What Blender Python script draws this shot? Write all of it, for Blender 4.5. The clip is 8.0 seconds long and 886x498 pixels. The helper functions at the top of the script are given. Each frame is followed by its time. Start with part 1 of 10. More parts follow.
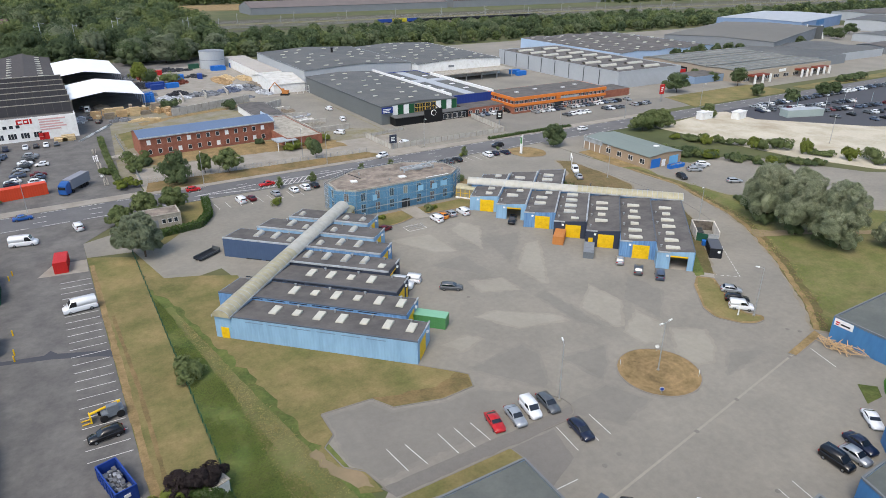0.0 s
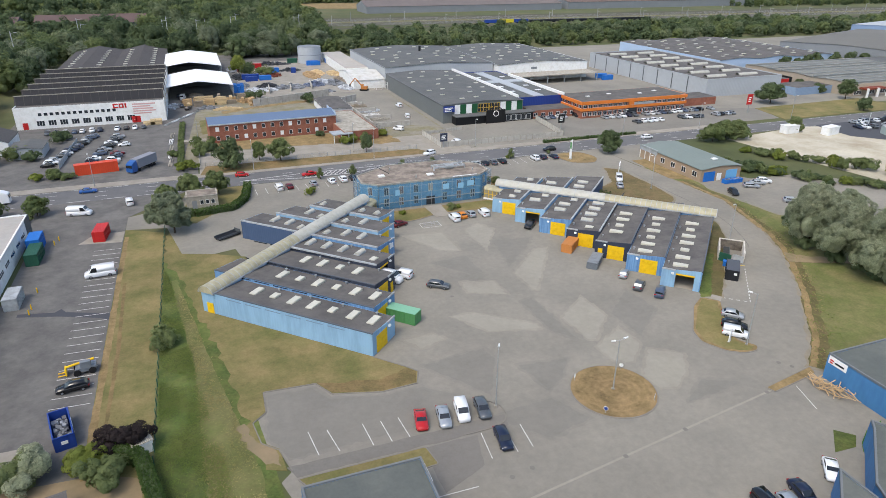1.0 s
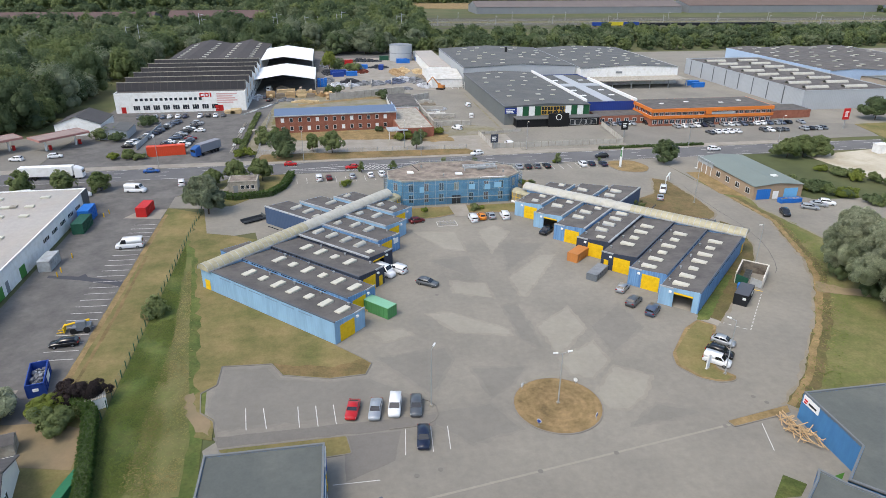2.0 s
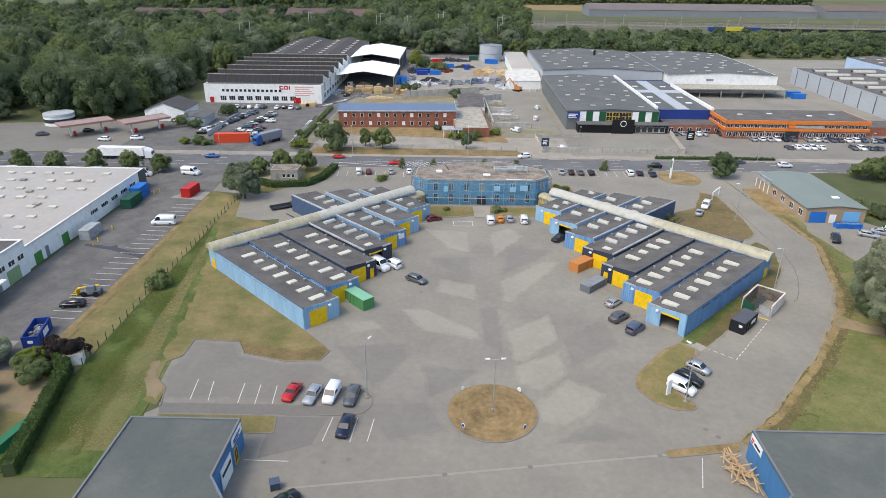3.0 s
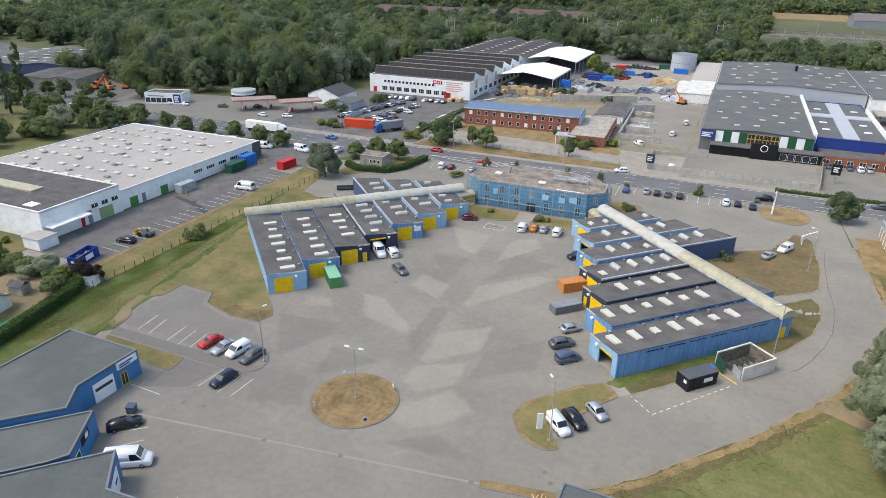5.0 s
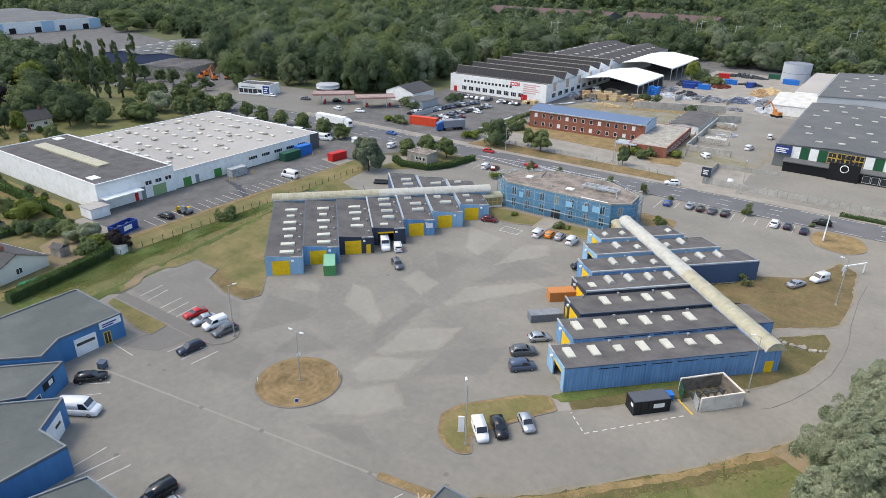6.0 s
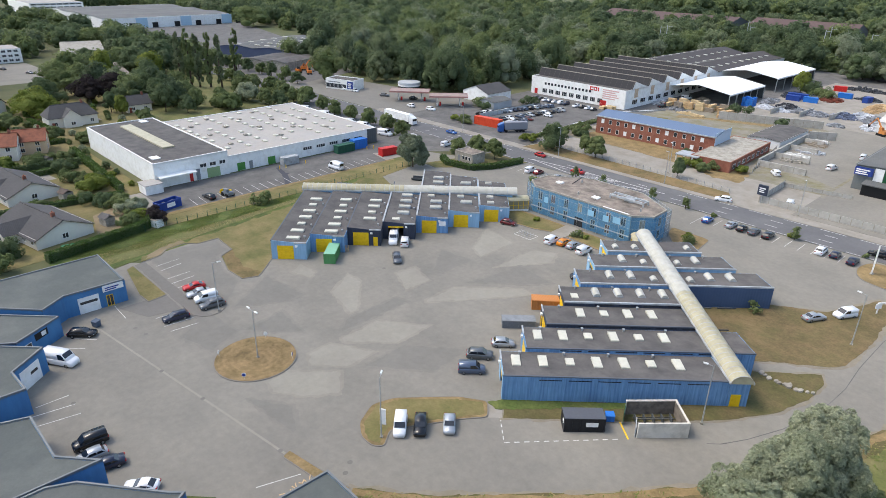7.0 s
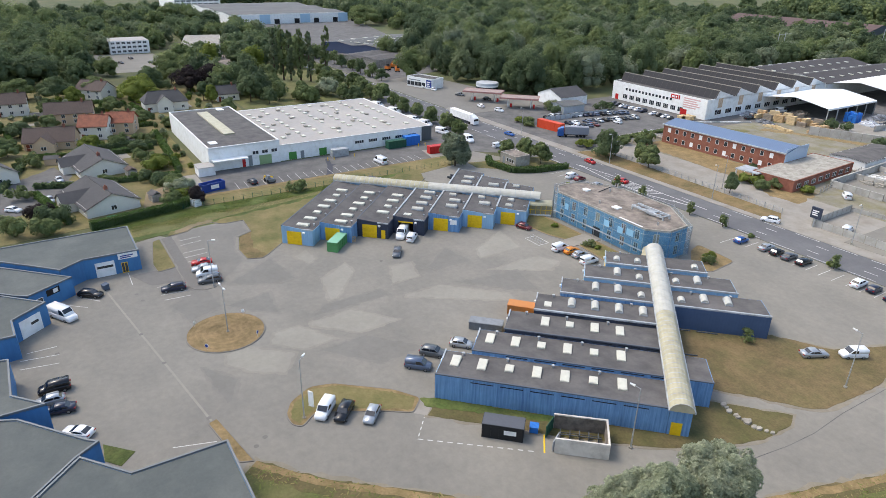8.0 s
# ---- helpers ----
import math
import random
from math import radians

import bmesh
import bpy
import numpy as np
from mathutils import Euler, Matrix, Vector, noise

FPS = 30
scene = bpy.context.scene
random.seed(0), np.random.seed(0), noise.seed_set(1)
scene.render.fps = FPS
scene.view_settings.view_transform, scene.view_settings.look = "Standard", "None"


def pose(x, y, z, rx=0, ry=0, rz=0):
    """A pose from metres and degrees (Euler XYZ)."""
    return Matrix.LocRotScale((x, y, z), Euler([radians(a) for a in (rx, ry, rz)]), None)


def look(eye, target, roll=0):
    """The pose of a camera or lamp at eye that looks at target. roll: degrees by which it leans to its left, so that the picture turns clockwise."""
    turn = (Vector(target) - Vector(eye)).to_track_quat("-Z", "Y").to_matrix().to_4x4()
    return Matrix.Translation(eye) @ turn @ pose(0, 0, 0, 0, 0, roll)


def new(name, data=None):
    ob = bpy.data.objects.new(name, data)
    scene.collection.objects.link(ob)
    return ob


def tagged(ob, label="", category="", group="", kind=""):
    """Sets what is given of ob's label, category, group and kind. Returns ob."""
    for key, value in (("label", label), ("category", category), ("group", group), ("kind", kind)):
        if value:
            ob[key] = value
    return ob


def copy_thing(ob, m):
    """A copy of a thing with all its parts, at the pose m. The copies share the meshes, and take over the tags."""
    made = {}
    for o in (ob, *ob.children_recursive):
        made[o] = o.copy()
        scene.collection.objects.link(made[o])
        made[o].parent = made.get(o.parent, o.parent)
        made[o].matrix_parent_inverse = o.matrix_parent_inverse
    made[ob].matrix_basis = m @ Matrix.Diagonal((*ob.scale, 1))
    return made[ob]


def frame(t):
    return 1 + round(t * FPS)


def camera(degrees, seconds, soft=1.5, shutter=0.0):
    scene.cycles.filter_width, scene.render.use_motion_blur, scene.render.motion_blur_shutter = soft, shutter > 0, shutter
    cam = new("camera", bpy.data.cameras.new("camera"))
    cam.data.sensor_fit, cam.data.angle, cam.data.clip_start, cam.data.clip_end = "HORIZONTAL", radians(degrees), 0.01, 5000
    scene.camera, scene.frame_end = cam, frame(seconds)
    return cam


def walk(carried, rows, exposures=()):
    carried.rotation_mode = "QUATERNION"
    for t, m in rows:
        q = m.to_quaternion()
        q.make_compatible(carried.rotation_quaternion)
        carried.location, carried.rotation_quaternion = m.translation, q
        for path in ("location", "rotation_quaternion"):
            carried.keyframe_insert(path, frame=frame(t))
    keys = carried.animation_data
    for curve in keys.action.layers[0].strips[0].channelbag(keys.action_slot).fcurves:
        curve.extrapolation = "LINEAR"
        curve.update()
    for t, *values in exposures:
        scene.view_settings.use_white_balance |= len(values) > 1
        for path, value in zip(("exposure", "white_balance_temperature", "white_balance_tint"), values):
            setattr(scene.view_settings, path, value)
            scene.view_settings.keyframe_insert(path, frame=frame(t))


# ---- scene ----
cam = camera(68.9, 8.0, soft=0.5)
PATH = [
    (0.0, (-76.776, -1.286, 60.893), (-29.098, 76.492, 19.938), 0.20),
    (0.5, (-66.071, -7.602, 60.851), (-26.013, 74.371, 19.916), 0.26),
    (1.0, (-55.041, -12.789, 60.817), (-22.891, 72.603, 19.896), 0.32),
    (1.5, (-43.633, -16.852, 60.789), (-19.645, 71.187, 19.878), 0.38),
    (2.0, (-31.848, -19.783, 60.768), (-16.236, 70.123, 19.863), 0.43),
    (2.5, (-19.732, -21.571, 60.755), (-12.666, 69.406, 19.850), 0.49),
    (3.0, (-7.367, -22.202, 60.749), (-8.966, 69.033, 19.839), 0.54),
    (3.5, (5.136, -21.662, 60.750), (-5.184, 68.997, 19.831), 0.60),
    (4.0, (17.646, -19.940, 60.758), (-1.379, 69.293, 19.825), 0.65),
    (4.5, (30.017, -17.032, 60.773), (2.390, 69.914, 19.822), 0.70),
    (5.0, (42.100, -12.943, 60.796), (6.065, 70.858, 19.822), 0.75),
    (5.5, (53.749, -7.688, 60.826), (9.602, 72.124, 19.825), 0.80),
    (6.0, (64.828, -1.302, 60.862), (12.971, 73.713, 19.830), 0.85),
    (6.5, (75.221, 6.166, 60.906), (16.160, 75.631, 19.839), 0.90),
    (7.0, (84.838, 14.643, 60.958), (19.179, 77.882, 19.851), 0.95),
    (7.5, (93.625, 24.034, 61.016), (22.060, 80.471, 19.865), 1.00),
    (8.0, (101.571, 34.215, 61.081), (24.863, 83.395, 19.883), 1.04),
]
walk(cam, [(t, look(eye, target, roll)) for t, eye, target, roll in PATH], ((0.0, 0.74, 6660, 7), (2.0, 0.82, 6680, 7), (4.0, 0.90, 6700, 7), (6.0, 0.98, 6700, 7), (8.0, 1.06, 6720, 8)))

# ---- light ----
SUN_FROM = Vector((-0.80, -0.56, 0.0)).normalized()
SUN_HEIGHT = 57.0
world = bpy.data.worlds.new("sky")
scene.world = world
world.use_nodes = True
wn = world.node_tree
sky = wn.nodes.new("ShaderNodeTexSky")
sky.sky_type = "NISHITA"
sky.sun_disc = False
sky.sun_elevation = radians(SUN_HEIGHT)
sky.sun_rotation = math.atan2(SUN_FROM.x, SUN_FROM.y)
sky.air_density, sky.dust_density, sky.ozone_density = 1.0, 2.8, 1.5
wn.links.new(sky.outputs[0], wn.nodes["Background"].inputs["Color"])
wn.nodes["Background"].inputs["Strength"].default_value = 0.15
sun = new("sun", bpy.data.lights.new("sun", "SUN"))
sun.data.energy, sun.data.angle, sun.data.color = 0.8, radians(18.0), (1.0, 0.955, 0.88)
sun_dir = SUN_FROM * math.cos(radians(SUN_HEIGHT)) + Vector((0, 0, math.sin(radians(SUN_HEIGHT))))
sun.matrix_world = look(sun_dir * 300, (0, 0, 0))



# ---- materials ----
def lin(r, g, b):
    return tuple((c / 255 / 12.92 if c < 10 else ((c / 255 + 0.055) / 1.055) ** 2.4) for c in (r, g, b)) + (1.0,)


def surf(name, rgb, rough=0.8, metal=0.0, var=0.12, big=0.08, fine=2.5, second=None, amount=0.5, ribs=0.0, bump=0.0,
         local=False, island=0.0, each=0.0, stretch=None, clear=0.0, spec=0.3, speck=0.0, rings=None):
    """A surface with grain and stains: var is how far its lightness wanders, second a colour that comes through in patches."""
    m = bpy.data.materials.new(name)
    m.use_nodes = True
    t = m.node_tree
    n, l = t.nodes, t.links
    b = n["Principled BSDF"]
    b.inputs["Roughness"].default_value = rough
    b.inputs["Metallic"].default_value = metal
    b.inputs["Diffuse Roughness"].default_value = 0.4 if rough >= 0.85 else 0.0
    b.inputs["Specular IOR Level"].default_value = spec
    if clear:
        b.inputs["Coat Weight"].default_value = clear
        b.inputs["Coat Roughness"].default_value = 0.08
    if local:
        place = n.new("ShaderNodeTexCoord").outputs["Object"]
    else:
        place = n.new("ShaderNodeNewGeometry").outputs["Position"]
    if stretch:
        s = n.new("ShaderNodeVectorMath")
        s.operation = "MULTIPLY"
        l.new(place, s.inputs[0])
        s.inputs[1].default_value = stretch
        grain = s.outputs[0]
    else:
        grain = place

    def cloud(scale, detail, src):
        c = n.new("ShaderNodeTexNoise")
        c.inputs["Scale"].default_value = scale
        c.inputs["Detail"].default_value = detail
        c.inputs["Roughness"].default_value = 0.6
        l.new(src, c.inputs["Vector"])
        return c.outputs["Fac"]

    def math_node(op, a, bb):
        k = n.new("ShaderNodeMath")
        k.operation = op
        for i, v in enumerate((a, bb)):
            if isinstance(v, (int, float)):
                k.inputs[i].default_value = v
            else:
                l.new(v, k.inputs[i])
        return k.outputs[0]

    large, small = cloud(big, 4, place), cloud(fine, 5, grain)
    v = math_node("MULTIPLY", math_node("SUBTRACT", large, 0.5), 3.0 * var)
    v = math_node("ADD", v, math_node("MULTIPLY", math_node("SUBTRACT", small, 0.5), 2.4 * var))
    if speck:
        v = math_node("ADD", v, math_node("MULTIPLY", math_node("SUBTRACT", cloud(fine * 3.3, 3, grain), 0.5), speck))
    v = math_node("ADD", v, 1.0)
    if island:
        g = n.new("ShaderNodeNewGeometry")
        v = math_node("ADD", v, math_node("MULTIPLY", math_node("SUBTRACT", g.outputs["Random Per Island"], 0.5), 2 * island))
    if each:
        o = n.new("ShaderNodeObjectInfo")
        v = math_node("ADD", v, math_node("MULTIPLY", math_node("SUBTRACT", o.outputs["Random"], 0.5), 2 * each))
    if ribs:
        c = n.new("ShaderNodeTexCoord")
        s = n.new("ShaderNodeSeparateXYZ")
        l.new(c.outputs["Object"], s.inputs[0])
        along = math_node("ADD", s.outputs[0], s.outputs[1])
        w = math_node("SINE", math_node("MULTIPLY", along, 6.2832 / ribs), 0)
        v = math_node("ADD", v, math_node("MULTIPLY", w, 0.012))
    if rings:
        o = n.new("ShaderNodeVectorMath")
        o.operation = "DISTANCE"
        l.new(place, o.inputs[0])
        o.inputs[1].default_value = (rings[0], rings[1], 0.1)
        wob = math_node("ADD", o.outputs["Value"], math_node("MULTIPLY", cloud(0.5, 2, place), 1.6))
        v = math_node("ADD", v, math_node("MULTIPLY", math_node("SINE", math_node("MULTIPLY", wob, 6.2832 / rings[2]), 0), 0.07))
    hs = n.new("ShaderNodeHueSaturation")
    hs.inputs["Color"].default_value = lin(*rgb)
    if second:
        mix = n.new("ShaderNodeMix")
        mix.data_type = "RGBA"
        mr = n.new("ShaderNodeMapRange")
        mr.inputs["From Min"].default_value = 0.54 - 0.3 * amount
        mr.inputs["From Max"].default_value = 0.88 - 0.3 * amount
        l.new(cloud(big * 2.3, 6, grain), mr.inputs["Value"])
        l.new(mr.outputs[0], mix.inputs["Factor"])
        mix.inputs["A"].default_value = lin(*rgb)
        mix.inputs["B"].default_value = lin(*second)
        l.new(mix.outputs["Result"], hs.inputs["Color"])
    l.new(v, hs.inputs["Value"])
    l.new(hs.outputs[0], b.inputs["Base Color"])
    if bump or ribs:
        bp = n.new("ShaderNodeBump")
        bp.inputs["Strength"].default_value = 0.5
        bp.inputs["Distance"].default_value = bump or 0.02
        l.new(w if ribs else small, bp.inputs["Height"])
        l.new(bp.outputs[0], b.inputs["Normal"])
    return m


def leaf(name, rgb, second, var=0.09):
    m = surf(name, rgb, rough=0.75, var=0.12, big=0.05, fine=0.35, second=second, amount=0.5, island=var, spec=0.2)
    n, l = m.node_tree.nodes, m.node_tree.links
    mix, tr = n.new("ShaderNodeMixShader"), n.new("ShaderNodeBsdfTranslucent")
    mix.inputs[0].default_value = 0.45
    l.new(n["Hue/Saturation/Value"].outputs[0], tr.inputs["Color"])
    l.new(n["Principled BSDF"].outputs[0], mix.inputs[1])
    l.new(tr.outputs[0], mix.inputs[2])
    l.new(mix.outputs[0], n["Material Output"].inputs[0])
    return m


def glassy(name, rgb, rough=0.06, clear=0.0):
    """Window glass seen from outside: dark behind, with a mirror-like face; clear lets that share of the light through."""
    m = surf(name, rgb, rough=rough, var=0.15, big=0.3, fine=0.8, spec=0.9)
    if clear:
        n, l = m.node_tree.nodes, m.node_tree.links
        mix, tr = n.new("ShaderNodeMixShader"), n.new("ShaderNodeBsdfTransparent")
        mix.inputs[0].default_value = clear
        l.new(n["Principled BSDF"].outputs[0], mix.inputs[1])
        l.new(tr.outputs[0], mix.inputs[2])
        l.new(mix.outputs[0], n["Material Output"].inputs[0])
    return m


M_GRASS = surf("dry_grass", (130, 116, 78), 0.95, var=0.2, big=0.06, fine=0.9, second=(92, 95, 52), amount=0.58, bump=0.06, speck=0.55)
M_GREEN = surf("rough_green_grass", (78, 92, 44), 0.95, var=0.36, big=0.1, fine=0.7, second=(106, 107, 60), amount=0.42, bump=0.1, speck=0.9)
M_LAWN = surf("green_meadow", (98, 102, 58), 0.95, var=0.24, big=0.07, fine=0.8, second=(124, 114, 78), amount=0.45, bump=0.05, speck=0.65)
M_STRAW = surf("dead_yellow_grass", (144, 122, 86), 0.95, var=0.26, big=0.15, fine=1.0, second=(112, 97, 64), amount=0.5, bump=0.05, speck=0.7)
M_ROUND = surf("ringed_dead_grass", (138, 116, 82), 0.95, var=0.24, big=0.15, fine=1.2, second=(108, 93, 62), amount=0.45, bump=0.05, speck=0.7, rings=(-1.25, 54.9, 1.1))
M_DUST = surf("dusty_asphalt_rim", (136, 128, 114), 0.95, var=0.16, big=0.15, fine=0.8, second=(128, 119, 100), amount=0.5, speck=0.25)
M_BROWN = surf("brown_dry_grass", (128, 107, 74), 0.95, var=0.26, big=0.08, fine=0.9, second=(92, 86, 53), amount=0.5, bump=0.05, speck=0.7)
M_OLIVE = surf("olive_dry_grass", (104, 92, 62), 0.95, var=0.28, big=0.12, fine=0.9, second=(84, 85, 48), amount=0.55, bump=0.05, speck=0.7)
M_DRYLAWN = surf("brown_dry_lawn", (115, 98, 69), 0.95, var=0.28, big=0.1, fine=0.9, second=(94, 88, 56), amount=0.55, bump=0.05, speck=0.7)
M_FAR = surf("scrub_land", (82, 88, 56), 0.95, var=0.25, big=0.01, fine=0.12, second=(104, 99, 70), amount=0.4)
M_YARD = surf("worn_grey_asphalt", (136, 131, 121), 0.9, var=0.15, big=0.03, fine=0.9, second=(123, 119, 111), amount=0.5, speck=0.13)
M_YARD_DARK = surf("dark_grey_asphalt", (125, 121, 113), 0.9, var=0.12, big=0.06, fine=0.9, second=(118, 114, 107), amount=0.4, speck=0.12)
M_YARD_LIGHT = surf("pale_grey_asphalt", (147, 142, 130), 0.9, var=0.12, big=0.06, fine=0.9, second=(139, 134, 124), amount=0.45, speck=0.12)
M_YARD_PALE = surf("half_worn_grey_asphalt", (142, 136, 125), 0.9, var=0.12, big=0.06, fine=0.9, second=(132, 127, 117), amount=0.45, speck=0.12)
M_YARD_DIM = surf("half_dark_grey_asphalt", (131, 126, 117), 0.9, var=0.12, big=0.06, fine=0.9, second=(121, 118, 110), amount=0.45, speck=0.12)
M_STRIP = surf("newer_dark_asphalt", (116, 112, 106), 0.9, var=0.12, big=0.07, fine=0.9, speck=0.2)
M_LOT = surf("stained_car_park_asphalt", (110, 107, 103), 0.9, var=0.2, big=0.09, fine=0.8, second=(88, 86, 84), amount=0.5, speck=0.25)
M_ROAD = surf("road_asphalt", (100, 99, 100), 0.9, speck=0.2, var=0.12, big=0.05, fine=1.1, second=(112, 111, 110), amount=0.4)
M_NEWROAD = surf("fresh_dark_asphalt", (74, 75, 80), 0.9, var=0.09, big=0.05, fine=1.8)
M_PAVE = surf("pavement_concrete", (150, 144, 134), 0.9, var=0.1, big=0.1, fine=1.2, second=(132, 124, 112), amount=0.4)
M_DIRT = surf("pale_gravel_ground", (186, 179, 162), 0.95, speck=0.2, var=0.13, big=0.03, fine=0.8, second=(150, 138, 116), amount=0.4)
M_SOIL = surf("bare_soil", (142, 124, 98), 0.95, var=0.15, big=0.05, fine=0.9, second=(118, 108, 84), amount=0.4)
M_KERB = surf("kerb_concrete", (126, 121, 113), 0.9, var=0.12, fine=1.5)
M_PAINT = surf("worn_white_paint", (205, 203, 198), 0.8, var=0.12, big=0.6, fine=2.0, second=(160, 157, 152), amount=0.35)
M_WEEDY = surf("cracked_weedy_concrete", (136, 130, 118), 0.95, var=0.18, big=0.08, fine=0.7, second=(120, 114, 80), amount=0.55, speck=0.3)
M_BLOCK = surf("pale_block_concrete", (182, 178, 170), 0.9, var=0.12, big=0.2, fine=1.0, second=(156, 151, 143), amount=0.45)
M_CONCRETE = surf("weathered_concrete", (168, 162, 150), 0.9, var=0.14, big=0.3, fine=1.2, second=(126, 120, 110), amount=0.45)
M_ROOF = surf("grey_bitumen_roof", (101, 97, 94), 0.9, var=0.15, big=0.12, fine=0.8, second=(76, 74, 73), amount=0.5, speck=0.25)
M_ROOF_S = surf("green_grey_bitumen_roof", (90, 94, 91), 0.9, speck=0.25, var=0.1, big=0.06, fine=1.0, second=(108, 110, 105), amount=0.35)
M_ROOF_W = surf("pale_membrane_roof", (168, 163, 157), 0.85, speck=0.2, var=0.12, big=0.05, fine=0.6, second=(172, 164, 154), amount=0.4)
M_ROOF_B = surf("blistered_brown_grey_roof", (152, 140, 128), 0.9, var=0.24, big=0.16, fine=0.7, second=(98, 90, 83), amount=0.62, speck=0.4)
M_FIBRE = surf("dark_fibre_cement_roof", (76, 72, 71), 0.9, speck=0.2, var=0.15, big=0.05, fine=0.6, ribs=1.2)
M_SLATE = surf("blue_grey_roof_sheet", (98, 116, 142), 0.7, var=0.08, ribs=0.8)
M_GREYROOF = surf("grey_roof_sheet", (94, 95, 94), 0.8, var=0.14, big=0.04, fine=0.5, second=(108, 107, 103), amount=0.4, ribs=1.0, speck=0.2)
BLUES = {
    "pale": surf("pale_blue_cladding", (140, 176, 203), 0.6, var=0.06, big=0.2, fine=1.2, ribs=0.55, second=(120, 152, 180), amount=0.4, stretch=(1.6, 1.6, 0.3)),
    "mid": surf("blue_cladding", (112, 152, 192), 0.65, var=0.12, big=0.5, fine=2.4, ribs=0.55, second=(76, 112, 156), amount=0.5, stretch=(2.6, 2.6, 0.12), speck=0.25),
    "navy": surf("navy_cladding", (52, 59, 74), 0.6, var=0.08, big=0.25, fine=1.5, ribs=0.55),
    "slate": surf("slate_blue_cladding", (68, 86, 114), 0.6, var=0.09, big=0.25, fine=1.5, ribs=0.55),
    "strong": surf("strong_blue_cladding", (70, 122, 168), 0.6, var=0.1, big=0.2, fine=1.4, second=(62, 106, 152), amount=0.4, stretch=(1.2, 1.2, 0.3)),
    "royal": surf("royal_blue_sheet", (40, 62, 132), 0.6, var=0.06, ribs=0.8),
}
M_YELLOW = surf("yellow_steel_door", (230, 188, 30), 0.5, var=0.08, big=0.6, fine=2, second=(208, 164, 24), amount=0.3)
M_WHITE = surf("white_paint", (234, 234, 232), 0.6, var=0.05, big=0.3, fine=1.5, second=(214, 212, 206), amount=0.3)
M_CREAM = surf("cream_skylight_plastic", (196, 193, 178), 0.4, var=0.09, big=0.5, fine=2.0)
M_VAULT = surf("yellowed_translucent_plastic", (174, 167, 140), 0.4, var=0.12, big=0.3, fine=1.5, second=(150, 143, 118), amount=0.4)
M_VAULT_W = surf("milky_translucent_plastic", (182, 180, 170), 0.45, var=0.09, big=0.3, fine=1.5, second=(164, 160, 146), amount=0.35)
# Paler, rougher glazing for the west outer wall's strip windows
M_STRIPGLASS = surf("pale_strip_glazing", (112, 134, 154), 0.4, var=0.1)
M_COPING = surf("dark_felt_coping", (84, 90, 98), 0.6, var=0.1)
M_TRIM = surf("pale_grey_metal_trim", (174, 178, 181), 0.55, metal=0.1, var=0.14, big=0.3, fine=1.4, second=(138, 138, 135), amount=0.4)
M_GREY = surf("grey_metal_cladding", (128, 132, 136), 0.6, var=0.08, big=0.1, fine=1.0, ribs=0.9)
M_PALEGREY = surf("pale_grey_metal_cladding", (172, 176, 180), 0.6, var=0.08, big=0.1, fine=1.0, ribs=0.9)
M_DGREY = surf("dark_grey_cladding", (82, 86, 88), 0.6, var=0.08, ribs=0.9)
M_BLACK = surf("black_paint", (26, 26, 28), 0.5, var=0.1)
M_BRICK = surf("red_brick", (150, 98, 80), 0.9, var=0.14, big=0.3, fine=5.0, second=(128, 80, 66), amount=0.5)
M_BEIGE = surf("beige_render", (168, 156, 140), 0.9, var=0.1, big=0.2, fine=1.5)
M_BEIGEBRICK = surf("buff_brick", (158, 138, 116), 0.9, var=0.12, big=0.3, fine=4.0)
M_ORANGE = surf("orange_cladding", (214, 122, 52), 0.5, var=0.06, big=0.2, fine=1.5)
M_RUST = surf("red_brown_panel", (128, 62, 44), 0.6, var=0.08)
M_RED = surf("red_painted_steel", (186, 40, 38), 0.5, var=0.08, ribs=0.5)
M_GREENBOX = surf("green_painted_steel", (80, 136, 84), 0.5, var=0.08, ribs=0.6)
M_DGREEN = surf("dark_green_steel", (40, 84, 66), 0.55, var=0.1, ribs=0.6)
M_BLUEBOX = surf("blue_painted_steel", (36, 66, 140), 0.5, var=0.1, ribs=0.6)
M_SKYBOX = surf("bright_blue_steel", (40, 110, 190), 0.5, var=0.1, ribs=0.6)
M_ORBOX = surf("orange_painted_steel", (188, 124, 68), 0.55, var=0.1, ribs=0.6)
M_GREYBOX = surf("grey_galvanised_steel", (120, 126, 132), 0.5, metal=0.3, var=0.15)
M_BLACKBOX = surf("black_painted_steel", (34, 36, 40), 0.5, var=0.1, ribs=0.6)
M_STEEL = surf("galvanised_steel", (168, 170, 170), 0.5, metal=0.4, var=0.08)
M_WOOD = surf("pale_pallet_wood", (192, 162, 122), 0.8, var=0.2, big=0.5, fine=3.0, each=0.12, stretch=(1, 1, 6))
M_BARK = surf("tree_bark", (82, 70, 58), 0.95, var=0.2, big=0.8, fine=3.0)
M_RUBBER = surf("tyre_rubber", (30, 30, 31), 0.85, var=0.1)
M_RIM = surf("alloy_rim", (150, 152, 155), 0.35, metal=0.7, var=0.05)
M_LAMP = surf("headlight_plastic", (214, 218, 222), 0.15, var=0.04)
M_TAIL = surf("tail_light_plastic", (150, 20, 18), 0.2, var=0.04)
M_GLASS = glassy("window_glass", (46, 52, 58))
M_CARGLASS = glassy("car_glass", (28, 32, 36), 0.04)
M_NET = glassy("blue_debris_netting", (92, 156, 190), 0.8, 0.78)
